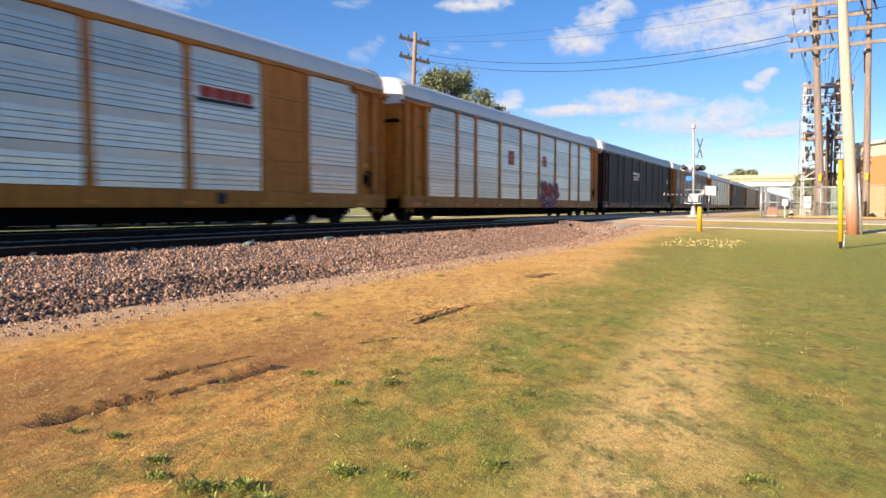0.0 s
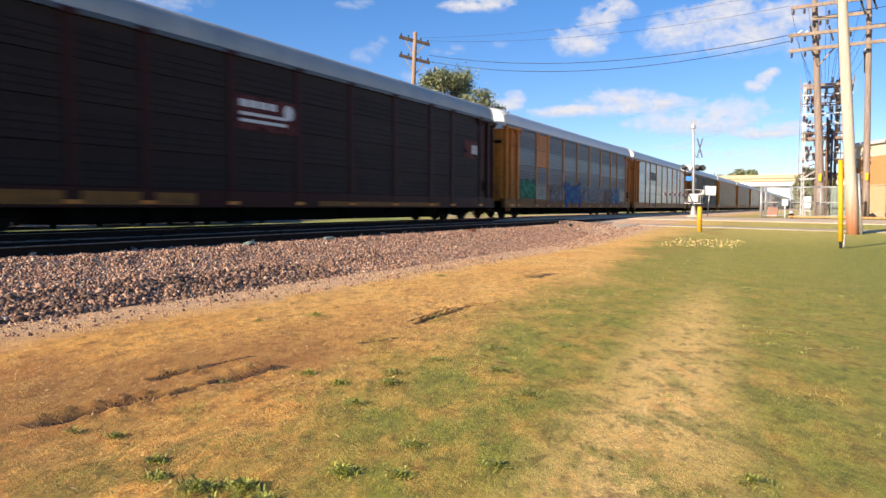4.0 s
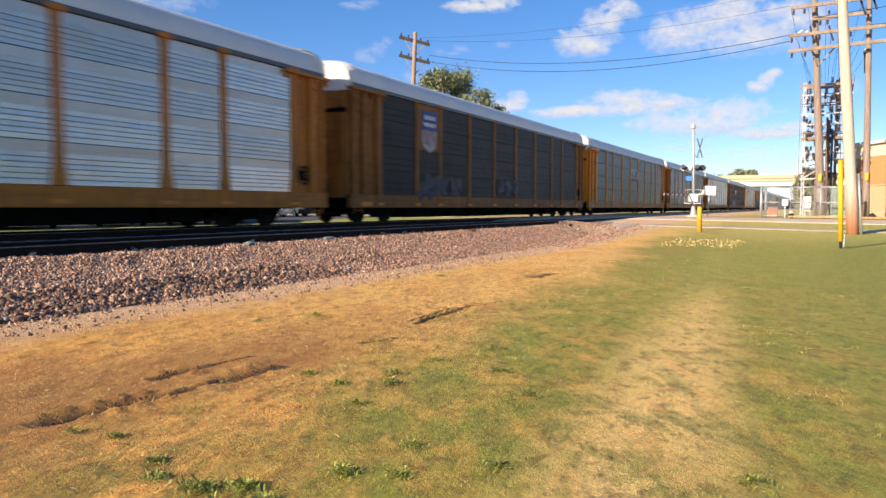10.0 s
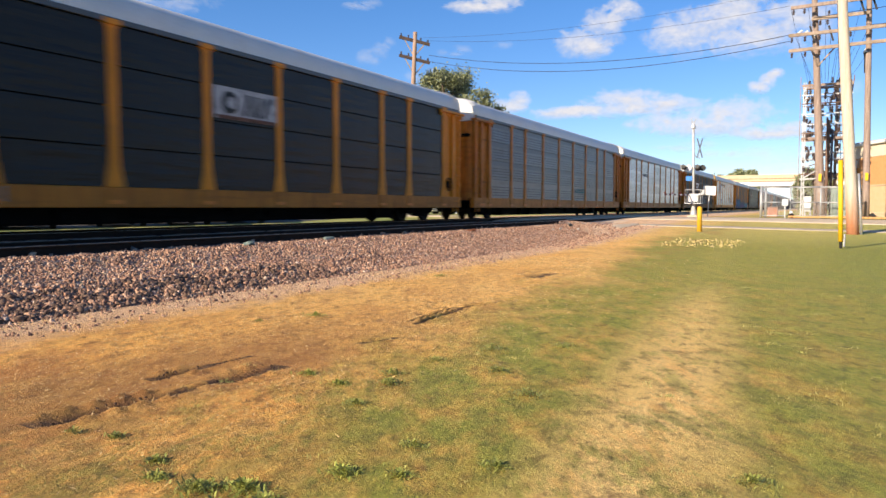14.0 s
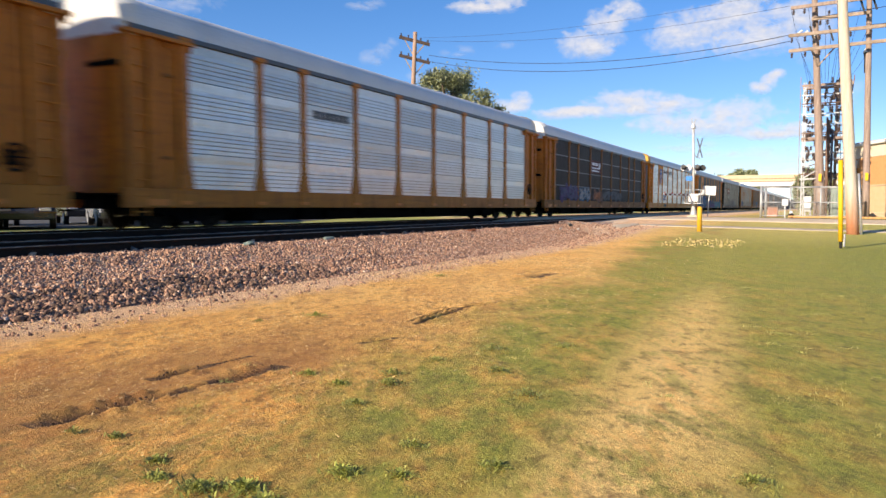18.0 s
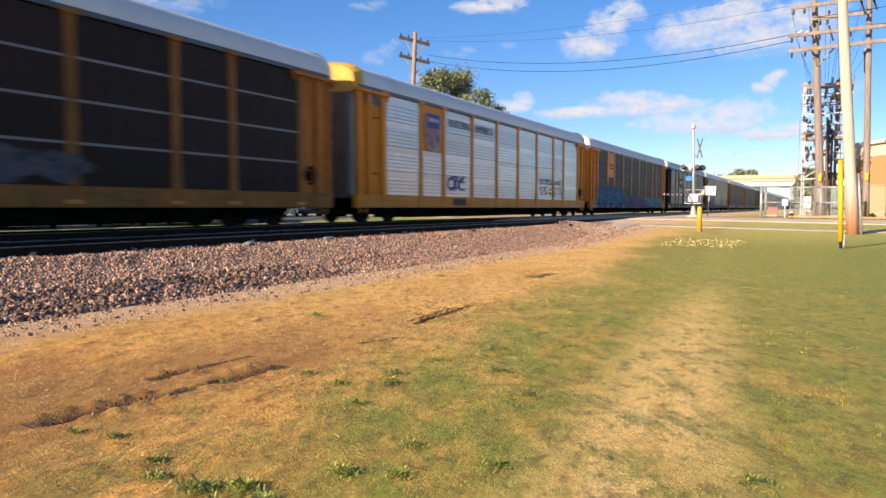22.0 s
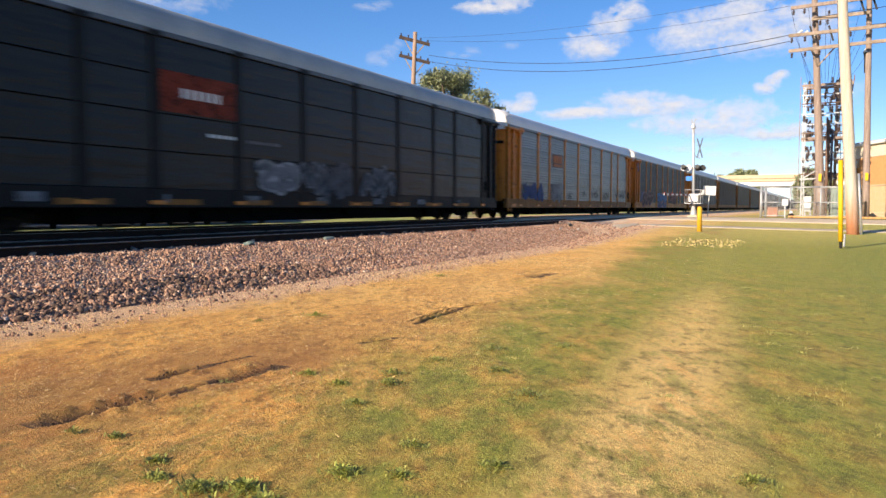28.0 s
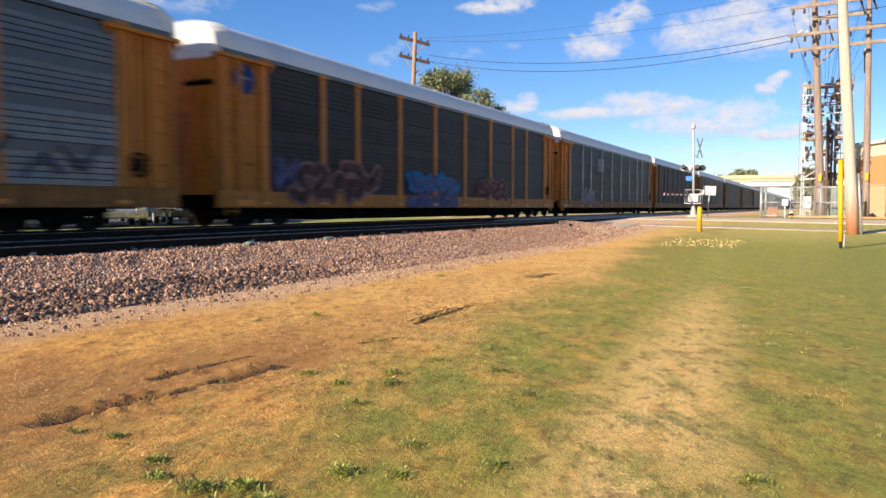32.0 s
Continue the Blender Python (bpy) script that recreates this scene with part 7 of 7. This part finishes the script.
mast = thing("crossing_signal", (-7.22, 47.19, 0.6), "railway crossing signal with lights, crossbuck and lowered gate", "crossing signal")
part("foundation", boxed((-0.35, -0.35, -0.2), (0.35, 0.35, 0.12), 0.03), M_CONC, mast, "concrete foundation")
part("base_casting", tubed([(0, 0, 0.12), (0, 0, 0.22), (0, 0, 0.75)], [0.24, 0.2, 0.1], 12), M_ALUM, mast, smooth=True)
part("mast_pole", tubed([(0, 0, 0.7), (-0.12, 0.1, 5.6)], 0.075, 12), M_ALUM, mast, smooth=True)
part("bell", tubed([(-0.12, 0.1, 5.6), (-0.12, 0.1, 5.7), (-0.12, 0.1, 5.95)], [0.06, 0.16, 0.1], 12), M_ALUM, mast)
for s in (-1, 1):
    part("finial", beamed((-0.12, 0.1, 5.9), (-0.12 + 0.13 * s, 0.1 + 0.07 * s, 6.25), 0.03, 0.05), M_ALUM, mast)
M_SLATE = mixed("weathered_slate_paint", (0.06, 0.075, 0.11), (0.13, 0.15, 0.19), 4, 0.7)
xb = Vector((0.26, 0.33, 4.42))
for s in (-1, 1):
    part("crossbuck", beamed(xb + Vector((-0.15, -0.08, -0.62 * s)), xb + Vector((0.15, 0.08, 0.62 * s)), 0.02, 0.075), M_SLATE, mast, "weathered back of a crossbuck blade")
part("crossbuck_bracket", tubed([(-0.08, 0.08, 4.0), (0.24, 0.3, 3.75), (0.26, 0.33, 4.4)], 0.035, 8), M_GALV, mast)
for dx, dy, face in ((-0.52, -0.3, 1), (0.26, 0.16, 1), (0.52, 0.3, -1), (-0.26, -0.16, -1)):
    c = Vector((dx - 0.07, dy + 0.05, 3.15))
    hd = part("signal_head", tubed([c + Vector((0.0, -0.04 * face, 0)), c + Vector((0, 0.06 * face, 0))], 0.2, 16), M_BLACK if dx > 0 else M_GALV, mast, "round light backboard")
    part("hood", tubed([c + Vector((0, -0.04 * face, 0.02)), c + Vector((0, -0.36 * face, 0.08))], [0.16, 0.13], 12), M_BLACK, hd)
    part("lens", tubed([c + Vector((0, -0.05 * face, 0)), c + Vector((0, -0.07 * face, 0))], 0.12, 12), M_REDLENS, hd, "red signal lens")
part("light_bar", tubed([(-0.75, -0.35, 3.15), (0.65, 0.45, 3.15)], 0.04, 8), M_ALUM, mast)
part("blue_sign", boxed((-0.5, -0.06, 2.32), (-0.1, -0.04, 2.62)), M_BLUE, mast, "small blue notice plate")
part("gate_mechanism", boxed((-0.3, -0.24, 0.95), (0.32, 0.24, 1.5), 0.05), M_ALUM, mast, "aluminium gate mechanism housing")
part("platform", boxed((-0.5, -0.42, 0.86), (0.5, 0.42, 0.9)), M_ALUM, mast, "grated service platform")
for s in (-1, 1):
    part("counterweight_arm", beamed((0.1, 0.3 * s, 1.35), (0.6, 0.3 * s + 0.2, 1.55), 0.05, 0.1), M_WHITE, mast)
    part("platform_rail", tubed([(-0.47, 0.4 * s, 0.9), (-0.47, 0.4 * s, 1.75), (0.47, 0.4 * s, 1.75), (0.47, 0.4 * s, 0.9)], 0.028, 6), M_GALV, mast)
part("counterweight", boxed((0.45, 0.1, 1.4), (0.65, 0.5, 1.75), 0.03), M_GALV, mast)
M_DULLRED = mixed("dull_red_stripe", (0.12, 0.012, 0.012), (0.2, 0.025, 0.02), 3, 0.5)
ga, gb = Vector((-0.2, -0.1, 1.42)), Vector((-1.05, -4.2, 1.40))
arm = part("gate_arm", beamed(ga, gb, 0.04, 0.1), M_WHITE, mast, "lowered white gate arm")
for k in range(6):
    t0, t1 = (k + 0.45) / 6, (k + 0.95) / 6
    part("red_stripe", beamed(ga.lerp(gb, t0), ga.lerp(gb, t1), 0.046, 0.106), M_DULLRED, arm, "red stripe")
for t in (0.4, 0.7, 0.98):
    q = ga.lerp(gb, t)
    part("gate_lamp", tubed([q + Vector((0, 0, 0.05)), q + Vector((0, 0, 0.13))], 0.03, 10), M_REDLENS, arm, "small red gate lamp")

def sign(place, lean, h, w, sh, label, label2):
    s = thing("road_sign", place, label, "sign")
    part("post", beamed((0, 0, -0.1), (lean, 0.03, h), 0.06, 0.06), M_GALV, s)
    bm = boxed((-w / 2, -0.012, -sh / 2), (w / 2, 0.012, sh / 2), 0.008)
    o = part("panel", bm, M_WHITE, s, label2)
    o.matrix_basis = pose(lean, -0.05, h - sh / 2 + 0.02, 0, 3, 24)
    return s

sign((-6.55, 48.6, 0.6), 0.1, 2.0, 0.82, 0.6, "plain white sign on a leaning metal post", "blank white back of the sign")
s2 = sign((-1.885, 45.95, 0.58), 0.0, 1.12, 0.36, 0.4, "small white shield-shaped sign on a post", "small white sign face")
hy = thing("fire_hydrant", (-1.55, 45.95, 0.58), "dark squat hydrant with a white cap", "hydrant")
part("barrel", tubed([(0, 0, -0.05), (0, 0, 0.05), (0, 0, 0.06), (0, 0, 0.3)], [0.13, 0.13, 0.09, 0.09], 12), M_BLACK, hy)
part("bonnet", tubed([(0, 0, 0.3), (0, 0, 0.38), (0, 0, 0.45)], [0.11, 0.09, 0.03], 12), M_WHITE, hy)
part("nozzle", tubed([(-0.15, 0, 0.2), (0.15, 0, 0.2)], 0.045, 8), M_BLACK, hy)

# ---------------------------------------------------------------- overpass far down the line
ov = thing("overpass", (-20, 225, 0.5), "tan concrete road overpass over the tracks", "bridge")
part("deck", boxed((-40, -5, 8.2), (90, 5, 9.0), 0.05), M_TANPANEL, ov)
part("parapet", boxed((-40, -5.3, 9.0), (90, -5.0, 10.1), 0.05), M_TANPANEL, ov, "tan concrete parapet")
for k in range(5):
    part("girder", boxed((-40, -4.6 + k * 2.1, 6.9), (90, -4.1 + k * 2.1, 8.2)), M_WHITE, ov, "pale painted girder")
for x in (-32, -14, 22, 40, 58):
    part("pier", boxed((x, -4, -1), (x + 1.2, 4, 6.9), 0.05), M_CONC, ov)
    part("pier_cap", boxed((x - 0.6, -4.8, 6.2), (x + 1.8, 4.8, 6.9), 0.05), M_CONC, ov)

# ---------------------------------------------------------------- trees
def leaf_material(name, a, b):
    m = Mat(name, 0.6)
    gi = m.t.nodes.new("ShaderNodeNewGeometry")
    c = m.ramp(gi.outputs["Random Per Island"], [(0.0, a), (1.0, b)])
    c = m.mix(m.ramp(m.noise(m.world_pos(), 0.6, 3), [(0.35, 0.0), (0.65, 0.5)]), c, (0.16, 0.16, 0.06))
    m.color(c)
    return m.m


M_LEAF = leaf_material("tree_leaves", (0.1, 0.13, 0.065), (0.29, 0.31, 0.165))
M_BARK = mixed("tree_bark", (0.07, 0.05, 0.035), (0.17, 0.13, 0.1), 4, 0.9, 0, 20, 0.4, (4, 4, 0.6))


def tree(place, height, spread, clumps, leaves, size, seed, label, crown_from=0.3):
    rng = np.random.default_rng(seed)
    t = thing("tree", place, label, "tree")
    tr = bmesh.new()
    tube(tr, [(0, 0, -0.3), (0.05, 0, height * 0.2), (0.1, 0.05, height * 0.45), (0.05, 0.1, height * 0.8)], [height * 0.035, height * 0.028, height * 0.02, height * 0.006], 10)
    cs = []
    for k in range(clumps):
        a = 6.283 * k / clumps * 2.4 + rng.uniform(-0.4, 0.4)
        z = height * (crown_from + (0.93 - crown_from) * rng.random())
        f = (z / height - crown_from) / (1 - crown_from)
        r = spread * (0.35 + 0.65 * math.sin(math.pi * min(1, 0.25 + 0.75 * f)) ** 0.8) * rng.uniform(0.45, 0.95)
        cs.append((math.cos(a) * r, math.sin(a) * r, z))
        tube(tr, [(0.05, 0.03, z * 0.6), (math.cos(a) * r * 0.5, math.sin(a) * r * 0.5, z * 0.85), (math.cos(a) * r, math.sin(a) * r, z)], [height * 0.01, height * 0.006, height * 0.002], 6)
    part("trunk", tr, M_BARK, t, smooth=True)
    cs = np.array(cs)
    pick = rng.integers(0, clumps, leaves)
    d = rng.normal(size=(leaves, 3))
    d /= np.linalg.norm(d, axis=1)[:, None]
    rad = spread * rng.uniform(0.16, 0.36, clumps)[pick] * np.abs(rng.normal(0.55, 0.42, leaves))
    c = cs[pick] + d * rad[:, None] * np.array((1, 1, 0.75))
    u = rng.normal(size=(leaves, 3))
    u /= np.linalg.norm(u, axis=1)[:, None]
    w = np.cross(u, rng.normal(size=(leaves, 3)))
    w /= np.linalg.norm(w, axis=1)[:, None]
    s = size * rng.uniform(0.6, 1.4, leaves)[:, None]
    v = np.stack([c - u * s, c - w * s * 0.55, c + u * s, c + w * s * 0.55], 1).reshape(-1, 3)
    f = np.arange(4 * leaves).reshape(-1, 4)
    part("crown", mesh_from("crown", v, f, M_LEAF), M_LEAF, t, "uneven crown of small green leaves")
    return t


tree((-29.3, 55.0, 0.45), 13.5, 3.5, 80, 44000, 0.1, 2, "broad green deciduous tree beyond the tracks", 0.35)
tree((-26.6, 55.3, 0.45), 11.8, 2.6, 60, 20000, 0.1, 3, "smaller green deciduous tree beyond the tracks", 0.35)
tree((-38.1, 30.5, 0.45), 13.0, 2.2, 40, 9000, 0.12, 8, "tall green tree far behind the train", 0.3)
tree((-27, 300, 0.5), 15.5, 6.5, 70, 24000, 0.45, 4, "distant green tree beyond the overpass")
tree((-35, 310, 0.5), 14.5, 6.0, 70, 22000, 0.45, 5, "distant green tree beyond the overpass")
tree((-1.6, 96, 0.6), 5.6, 1.4, 90, 16000, 0.14, 6, "small dense tree behind the substation", 0.08)
tree((0.1, 99, 0.6), 5.2, 1.5, 90, 16000, 0.14, 7, "small dense tree behind the substation", 0.08)

# ---------------------------------------------------------------- parked cars beyond the tracks
def lathe_wheel(y, x, r):
    return tubed([(x - 0.1, y, r), (x - 0.09, y, r), (x + 0.09, y, r), (x + 0.1, y, r)], [r * 0.9, r, r, r * 0.9], 16)


def parked_car(place, turn, paint, label, tall=1.0):
    c = thing("parked_car", place, label, "car", "cars parked beyond the tracks", turn=turn)
    prof = [(-2.2, 0.32), (-2.25, 0.6), (-2.1, 0.82), (-1.2, 0.92), (1.5, 0.95), (2.15, 0.86), (2.25, 0.55), (2.2, 0.3)]
    bm = bmesh.new()
    a = [bm.verts.new((-0.88, y, z * tall)) for y, z in prof]
    b = [bm.verts.new((0.88, y, z * tall)) for y, z in prof]
    n = len(prof)
    for k in range(n):
        bm.faces.new((a[k], a[(k + 1) % n], b[(k + 1) % n], b[k]))
    bm.faces.new(a[::-1])
    bm.faces.new(b)
    bmesh.ops.bevel(bm, geom=list(bm.edges), offset=0.05, segments=1, affect="EDGES")
    part("body", bm, paint, c)
    cab = bmesh.new()
    low = [cab.verts.new((x, y, 0.93 * tall)) for x, y in ((-0.8, -1.3), (0.8, -1.3), (0.8, 1.6), (-0.8, 1.6))]
    top = [cab.verts.new((x, y, 1.42 * tall)) for x, y in ((-0.62, -0.6), (0.62, -0.6), (0.62, 1.0), (-0.62, 1.0))]
    for k in range(4):
        cab.faces.new((low[k], low[(k + 1) % 4], top[(k + 1) % 4], top[k]))
    cab.faces.new(top)
    part("windows", cab, M_GLASS, c, "dark car windows")
    part("roof", boxed((-0.63, -0.62, 1.41 * tall), (0.63, 1.02, 1.47 * tall), 0.02), paint, c)
    for y in (-1.4, 1.35):
        for x in (-0.8, 0.8):
            w = part("wheel", lathe_wheel(y, x, 0.32), M_BLACK, c)
            part("rim", tubed([(x * 1.13, y, 0.32), (x * 1.14, y, 0.32)], 0.2, 12), M_GALV, w)
    for x in (-0.6, 0.6):
        part("headlight", boxed((x - 0.18, -2.24, 0.62 * tall), (x + 0.18, -2.12, 0.74 * tall), 0.02), M_ALUM, c)
        part("tail_light", boxed((x - 0.18, 2.12, 0.66 * tall), (x + 0.18, 2.24, 0.78 * tall), 0.02), M_REDLENS, c)
    return c


M_CARDARK = mixed("dark_car_paint", (0.03, 0.035, 0.045), (0.05, 0.055, 0.07), 1, 0.2, 0.3, 30, 0.0)
M_CARSILVER = mixed("silver_car_paint", (0.42, 0.43, 0.45), (0.52, 0.53, 0.55), 1, 0.25, 0.5, 30, 0.0)
M_CARWHITE = mixed("white_car_paint", (0.74, 0.74, 0.73), (0.8, 0.8, 0.8), 1, 0.25, 0, 30, 0.0)
for px, py, tn, mt, lb, tl in ((-30.5, 12.5, 62, M_CARDARK, "dark parked car in the lot beyond the tracks", 1.0), (-30.8, 17.0, 60, M_CARSILVER, "silver parked car in the lot beyond the tracks", 1.0), (-30.3, 20.6, 64, M_CARDARK, "dark parked car in the lot beyond the tracks", 1.1),
                               (-30.6, 24.2, 60, M_CARDARK, "dark parked car in the lot beyond the tracks", 1.0), (-30.4, 27.8, 62, M_CARSILVER, "silver parked car in the lot beyond the tracks", 1.05), (-30.7, 33.0, 63, M_CARWHITE, "white parked car in the lot beyond the tracks", 1.0),
                               (-31.0, 37.0, 60, M_CARDARK, "dark parked car in the lot beyond the tracks", 1.1), (-36.0, 46.0, 80, M_CARSILVER, "silver parked car beyond the tracks", 1.0), (-34.0, 58.0, 85, M_CARWHITE, "white parked van beyond the tracks", 1.25), (-30.5, 62.5, 85, M_CARDARK, "dark parked car beyond the tracks", 1.0),
                               (-29.5, 70.0, 80, M_CARWHITE, "white parked car beyond the tracks", 1.1), (-28.2, 78.0, 70, M_BLUE, "bright blue parked car beyond the tracks", 1.0), (-31.0, 90.0, 85, M_CARSILVER, "silver parked car beyond the tracks", 1.0)):
    parked_car((px, py, 0.46), tn, mt, lb, tl)
for py in (9.6, 13.2, 15.4, 19.0, 22.2, 25.9):
    parked_car((-25.6 - 0.4 * math.sin(py), py, 0.46), 60 + 5 * math.sin(2 * py), M_CARDARK if py != 19.0 else M_CARSILVER, "dark parked car in the lot beyond the tracks" if py != 19.0 else "silver parked car in the lot beyond the tracks", 1.0)
v, f = sheet(lines((-48, -24.0, 10)), lines((0, 44, 20)), lambda x, y: ground_z(x, y) + 0.02)
tagged(new("parking_strip", mesh_from("parking_strip", v, f, mixed("worn_asphalt", (0.06, 0.057, 0.052), (0.12, 0.11, 0.1), 1.5, 0.9))), "worn grey asphalt parking lot beyond the tracks", "pavement", kind="structure")


# ---------------------------------------------------------------- weeds and clods on the lawn
M_WEED = leaf_material("weed_leaves", (0.16, 0.19, 0.02), (0.42, 0.42, 0.08))


def weed(x, y, r, n, seed):
    """A low rosette of many small leaves."""
    rng = np.random.default_rng(seed)
    n = n * 5
    r = r * 0.72
    z = float(ground_z(np.float64(x), np.float64(y)))
    w = thing("weed", (x, y, z), "low leafy green weed in the dry grass", "weed", "weeds in the lawn")
    a = rng.uniform(0, 6.28, n)
    ln = rng.uniform(0.01, 0.032, n)
    up = rng.uniform(0.3, 1.3, n)
    rad, th = r * np.abs(rng.normal(0, 0.62, n)), rng.uniform(0, 6.28, n)
    px, py = rad * np.cos(th) * 1.3, rad * np.sin(th)
    d = np.stack([np.cos(a) * ln, np.sin(a) * ln, up * ln * 0.8], -1)
    s = np.stack([-np.sin(a), np.cos(a), 0 * a], -1) * (ln * 0.15)[:, None]
    b = np.stack([px, py, np.clip(r - rad, 0, 1) * 0.4 * rng.random(n) - 0.003], -1)
    v = np.stack([b, b + d * 0.55 + s + (0, 0, 0.006), b + d, b + d * 0.55 - s + (0, 0, 0.006)], 1).reshape(-1, 3)
    part("leaves", mesh_from("leaves", v, np.arange(4 * n).reshape(-1, 4), M_WEED), M_WEED, w)


for k, (x, y, r, n) in enumerate(((-4.89, 6.09, 0.16, 60), (-3.2, 3.89, 0.1, 46), (-2.84, 3.77, 0.11, 46), (-2.55, 3.96, 0.13, 60), (-2.62, 4.72, 0.12, 40), (-2.04, 4.61, 0.16, 60), (-2.48, 3.46, 0.06, 30), (-1.78, 2.97, 0.07, 34),
                                  (-2.72, 2.19, 0.08, 46), (-2.3, 2.06, 0.12, 90), (-2.13, 2.15, 0.13, 110), (-1.86, 2.5, 0.11, 90), (-1.61, 2.59, 0.08, 50), (-1.28, 2.89, 0.1, 44), (-0.23, 3.27, 0.09, 40), (-1.63, 4.13, 0.14, 50),
                                  (-5.17, 5.5, 0.07, 20), (-5.8, 10.65, 0.16, 40), (-3.49, 2.29, 0.05, 20), (-3.21, 2.34, 0.06, 30), (-2.4, 5.3, 0.2, 70), (-1.9, 5.7, 0.18, 60), (-2.7, 4.2, 0.12, 40), (-1.95, 2.08, 0.1, 70), (-2.55, 2.05, 0.09, 50))):
    weed(x, y, r, n, 300 + k)
M_SOIL = mixed("dark_soil", (0.05, 0.026, 0.014), (0.12, 0.065, 0.035), 14, 0.95, 0, 60, 0.4)
for x0, y0, x1, y1, w in RUTS[:6]:
    mid = (x0 + x1) / 2
    scatter_rocks("soil_clods", "dark churned soil clods in a wheel rut", 36, (mid - w * 1.3, mid + w * 1.3), (y0, y1), lambda x, y: ground_z(x, y) - 0.004, 0.008, int(y0 * 10), M_SOIL)

# ---------------------------------------------------------------- litter by the track
M_REDLITTER = mixed("rusty_orange_scrap", (0.36, 0.09, 0.03), (0.6, 0.2, 0.07), 6, 0.8)
M_GREENLITTER = mixed("faded_green_plastic", (0.2, 0.26, 0.2), (0.34, 0.4, 0.33), 6, 0.6)


def litter(place, size, material, label, seed):
    """A small crumpled scrap on the ballast."""
    rng = random.Random(seed)
    bm = bmesh.new()
    bmesh.ops.create_icosphere(bm, subdivisions=2, radius=1.0)
    for v in bm.verts:
        v.co = Vector((v.co.x * size[0], v.co.y * size[1], v.co.z * size[2])) * rng.uniform(0.7, 1.2)
    o = thing("scrap", place, label, "litter")
    part("scrap_body", bm, material, o)


M_PALESTONE = mixed("pale_limestone", (0.4, 0.37, 0.33), (0.56, 0.53, 0.48), 8, 0.9)
scatter_rocks("broken_stones", "grey broken stones dumped at the crossing's edge", 40, (-9.7, -8.6), (25.0, 31.0), lambda x, y: np.maximum(apron_z(x, y), bed_z(x, y)) - 0.01, 0.042, 33, mixed("grey_stone", (0.2, 0.16, 0.14), (0.5, 0.44, 0.38), 9, 0.9, 0, 40, 0.4))
v, f = sheet(lines((-8.7, -7.5, 14)), lines((31.0, 35.2, 20)), lambda x, y: np.maximum(apron_z(x, y), ground_z(x, y)) + 0.035 - 0.2 * ((x + 8.1) ** 2 / 0.22 + (y - 33.0) ** 2 / 2.6 + 0.25 * np.sin(5 * x + 2 * y) > 1))
tagged(new("broken_slab", mesh_from("broken_slab", v, f, M_CONC)), "pale broken concrete at the end of the sidewalk", "pavement", kind="structure")
litter((-9.4, 19.2, 0.5), (0.06, 0.42, 0.05), M_REDLITTER, "rusty orange scrap of sheet on the ballast", 1)
litter((-9.5, 12.3, 0.52), (0.07, 0.2, 0.05), M_GREENLITTER, "pale green plastic scrap on the ballast", 2)
litter((-9.55, 9.9, 0.52), (0.06, 0.14, 0.05), M_GREENLITTER, "grey-green plastic scrap on the ballast", 3)
litter((-8.6, 25.2, 0.42), (0.05, 0.09, 0.035), M_PALESTONE, "pale stone on the gravel apron", 4)
litter((-8.3, 26.4, 0.38), (0.05, 0.07, 0.04), M_PALESTONE, "pale stone on the gravel apron", 5)
litter((-9.0, 27.6, 0.5), (0.07, 0.12, 0.06), M_BLACK, "dark scrap on the gravel apron", 6)


def motions():
    """The train rolls towards -Y at a steady pace; its wheels turn as they roll; the clouds drift."""
    for car, index in CARS:
        y = FIRST + index * CAR_PITCH + CAR_LEN / 2
        walk(car, [(t, pose(TRACK_FAR, y - travelled(t), RAIL_Z)) for t in range(0, 33, 2)])
    # all wheelsets turn alike: one of each axle is keyed and the rest take over its keys
    first = {}
    for w, y in WHEELS:
        if y not in first:
            walk(w, [(k / 30, pose(0, y, 0.42, math.degrees(travelled(k / 30) / 0.42) % 360)) for k in range(961)])
            first[y] = w.animation_data
        else:
            w.rotation_mode = "QUATERNION"
            keys = w.animation_data_create()
            keys.action = first[y].action
            keys.action_slot = first[y].action_slot
    for cloud, a, b in CLOUDS:
        walk(cloud, [(0, a), (32, b)])


motions()
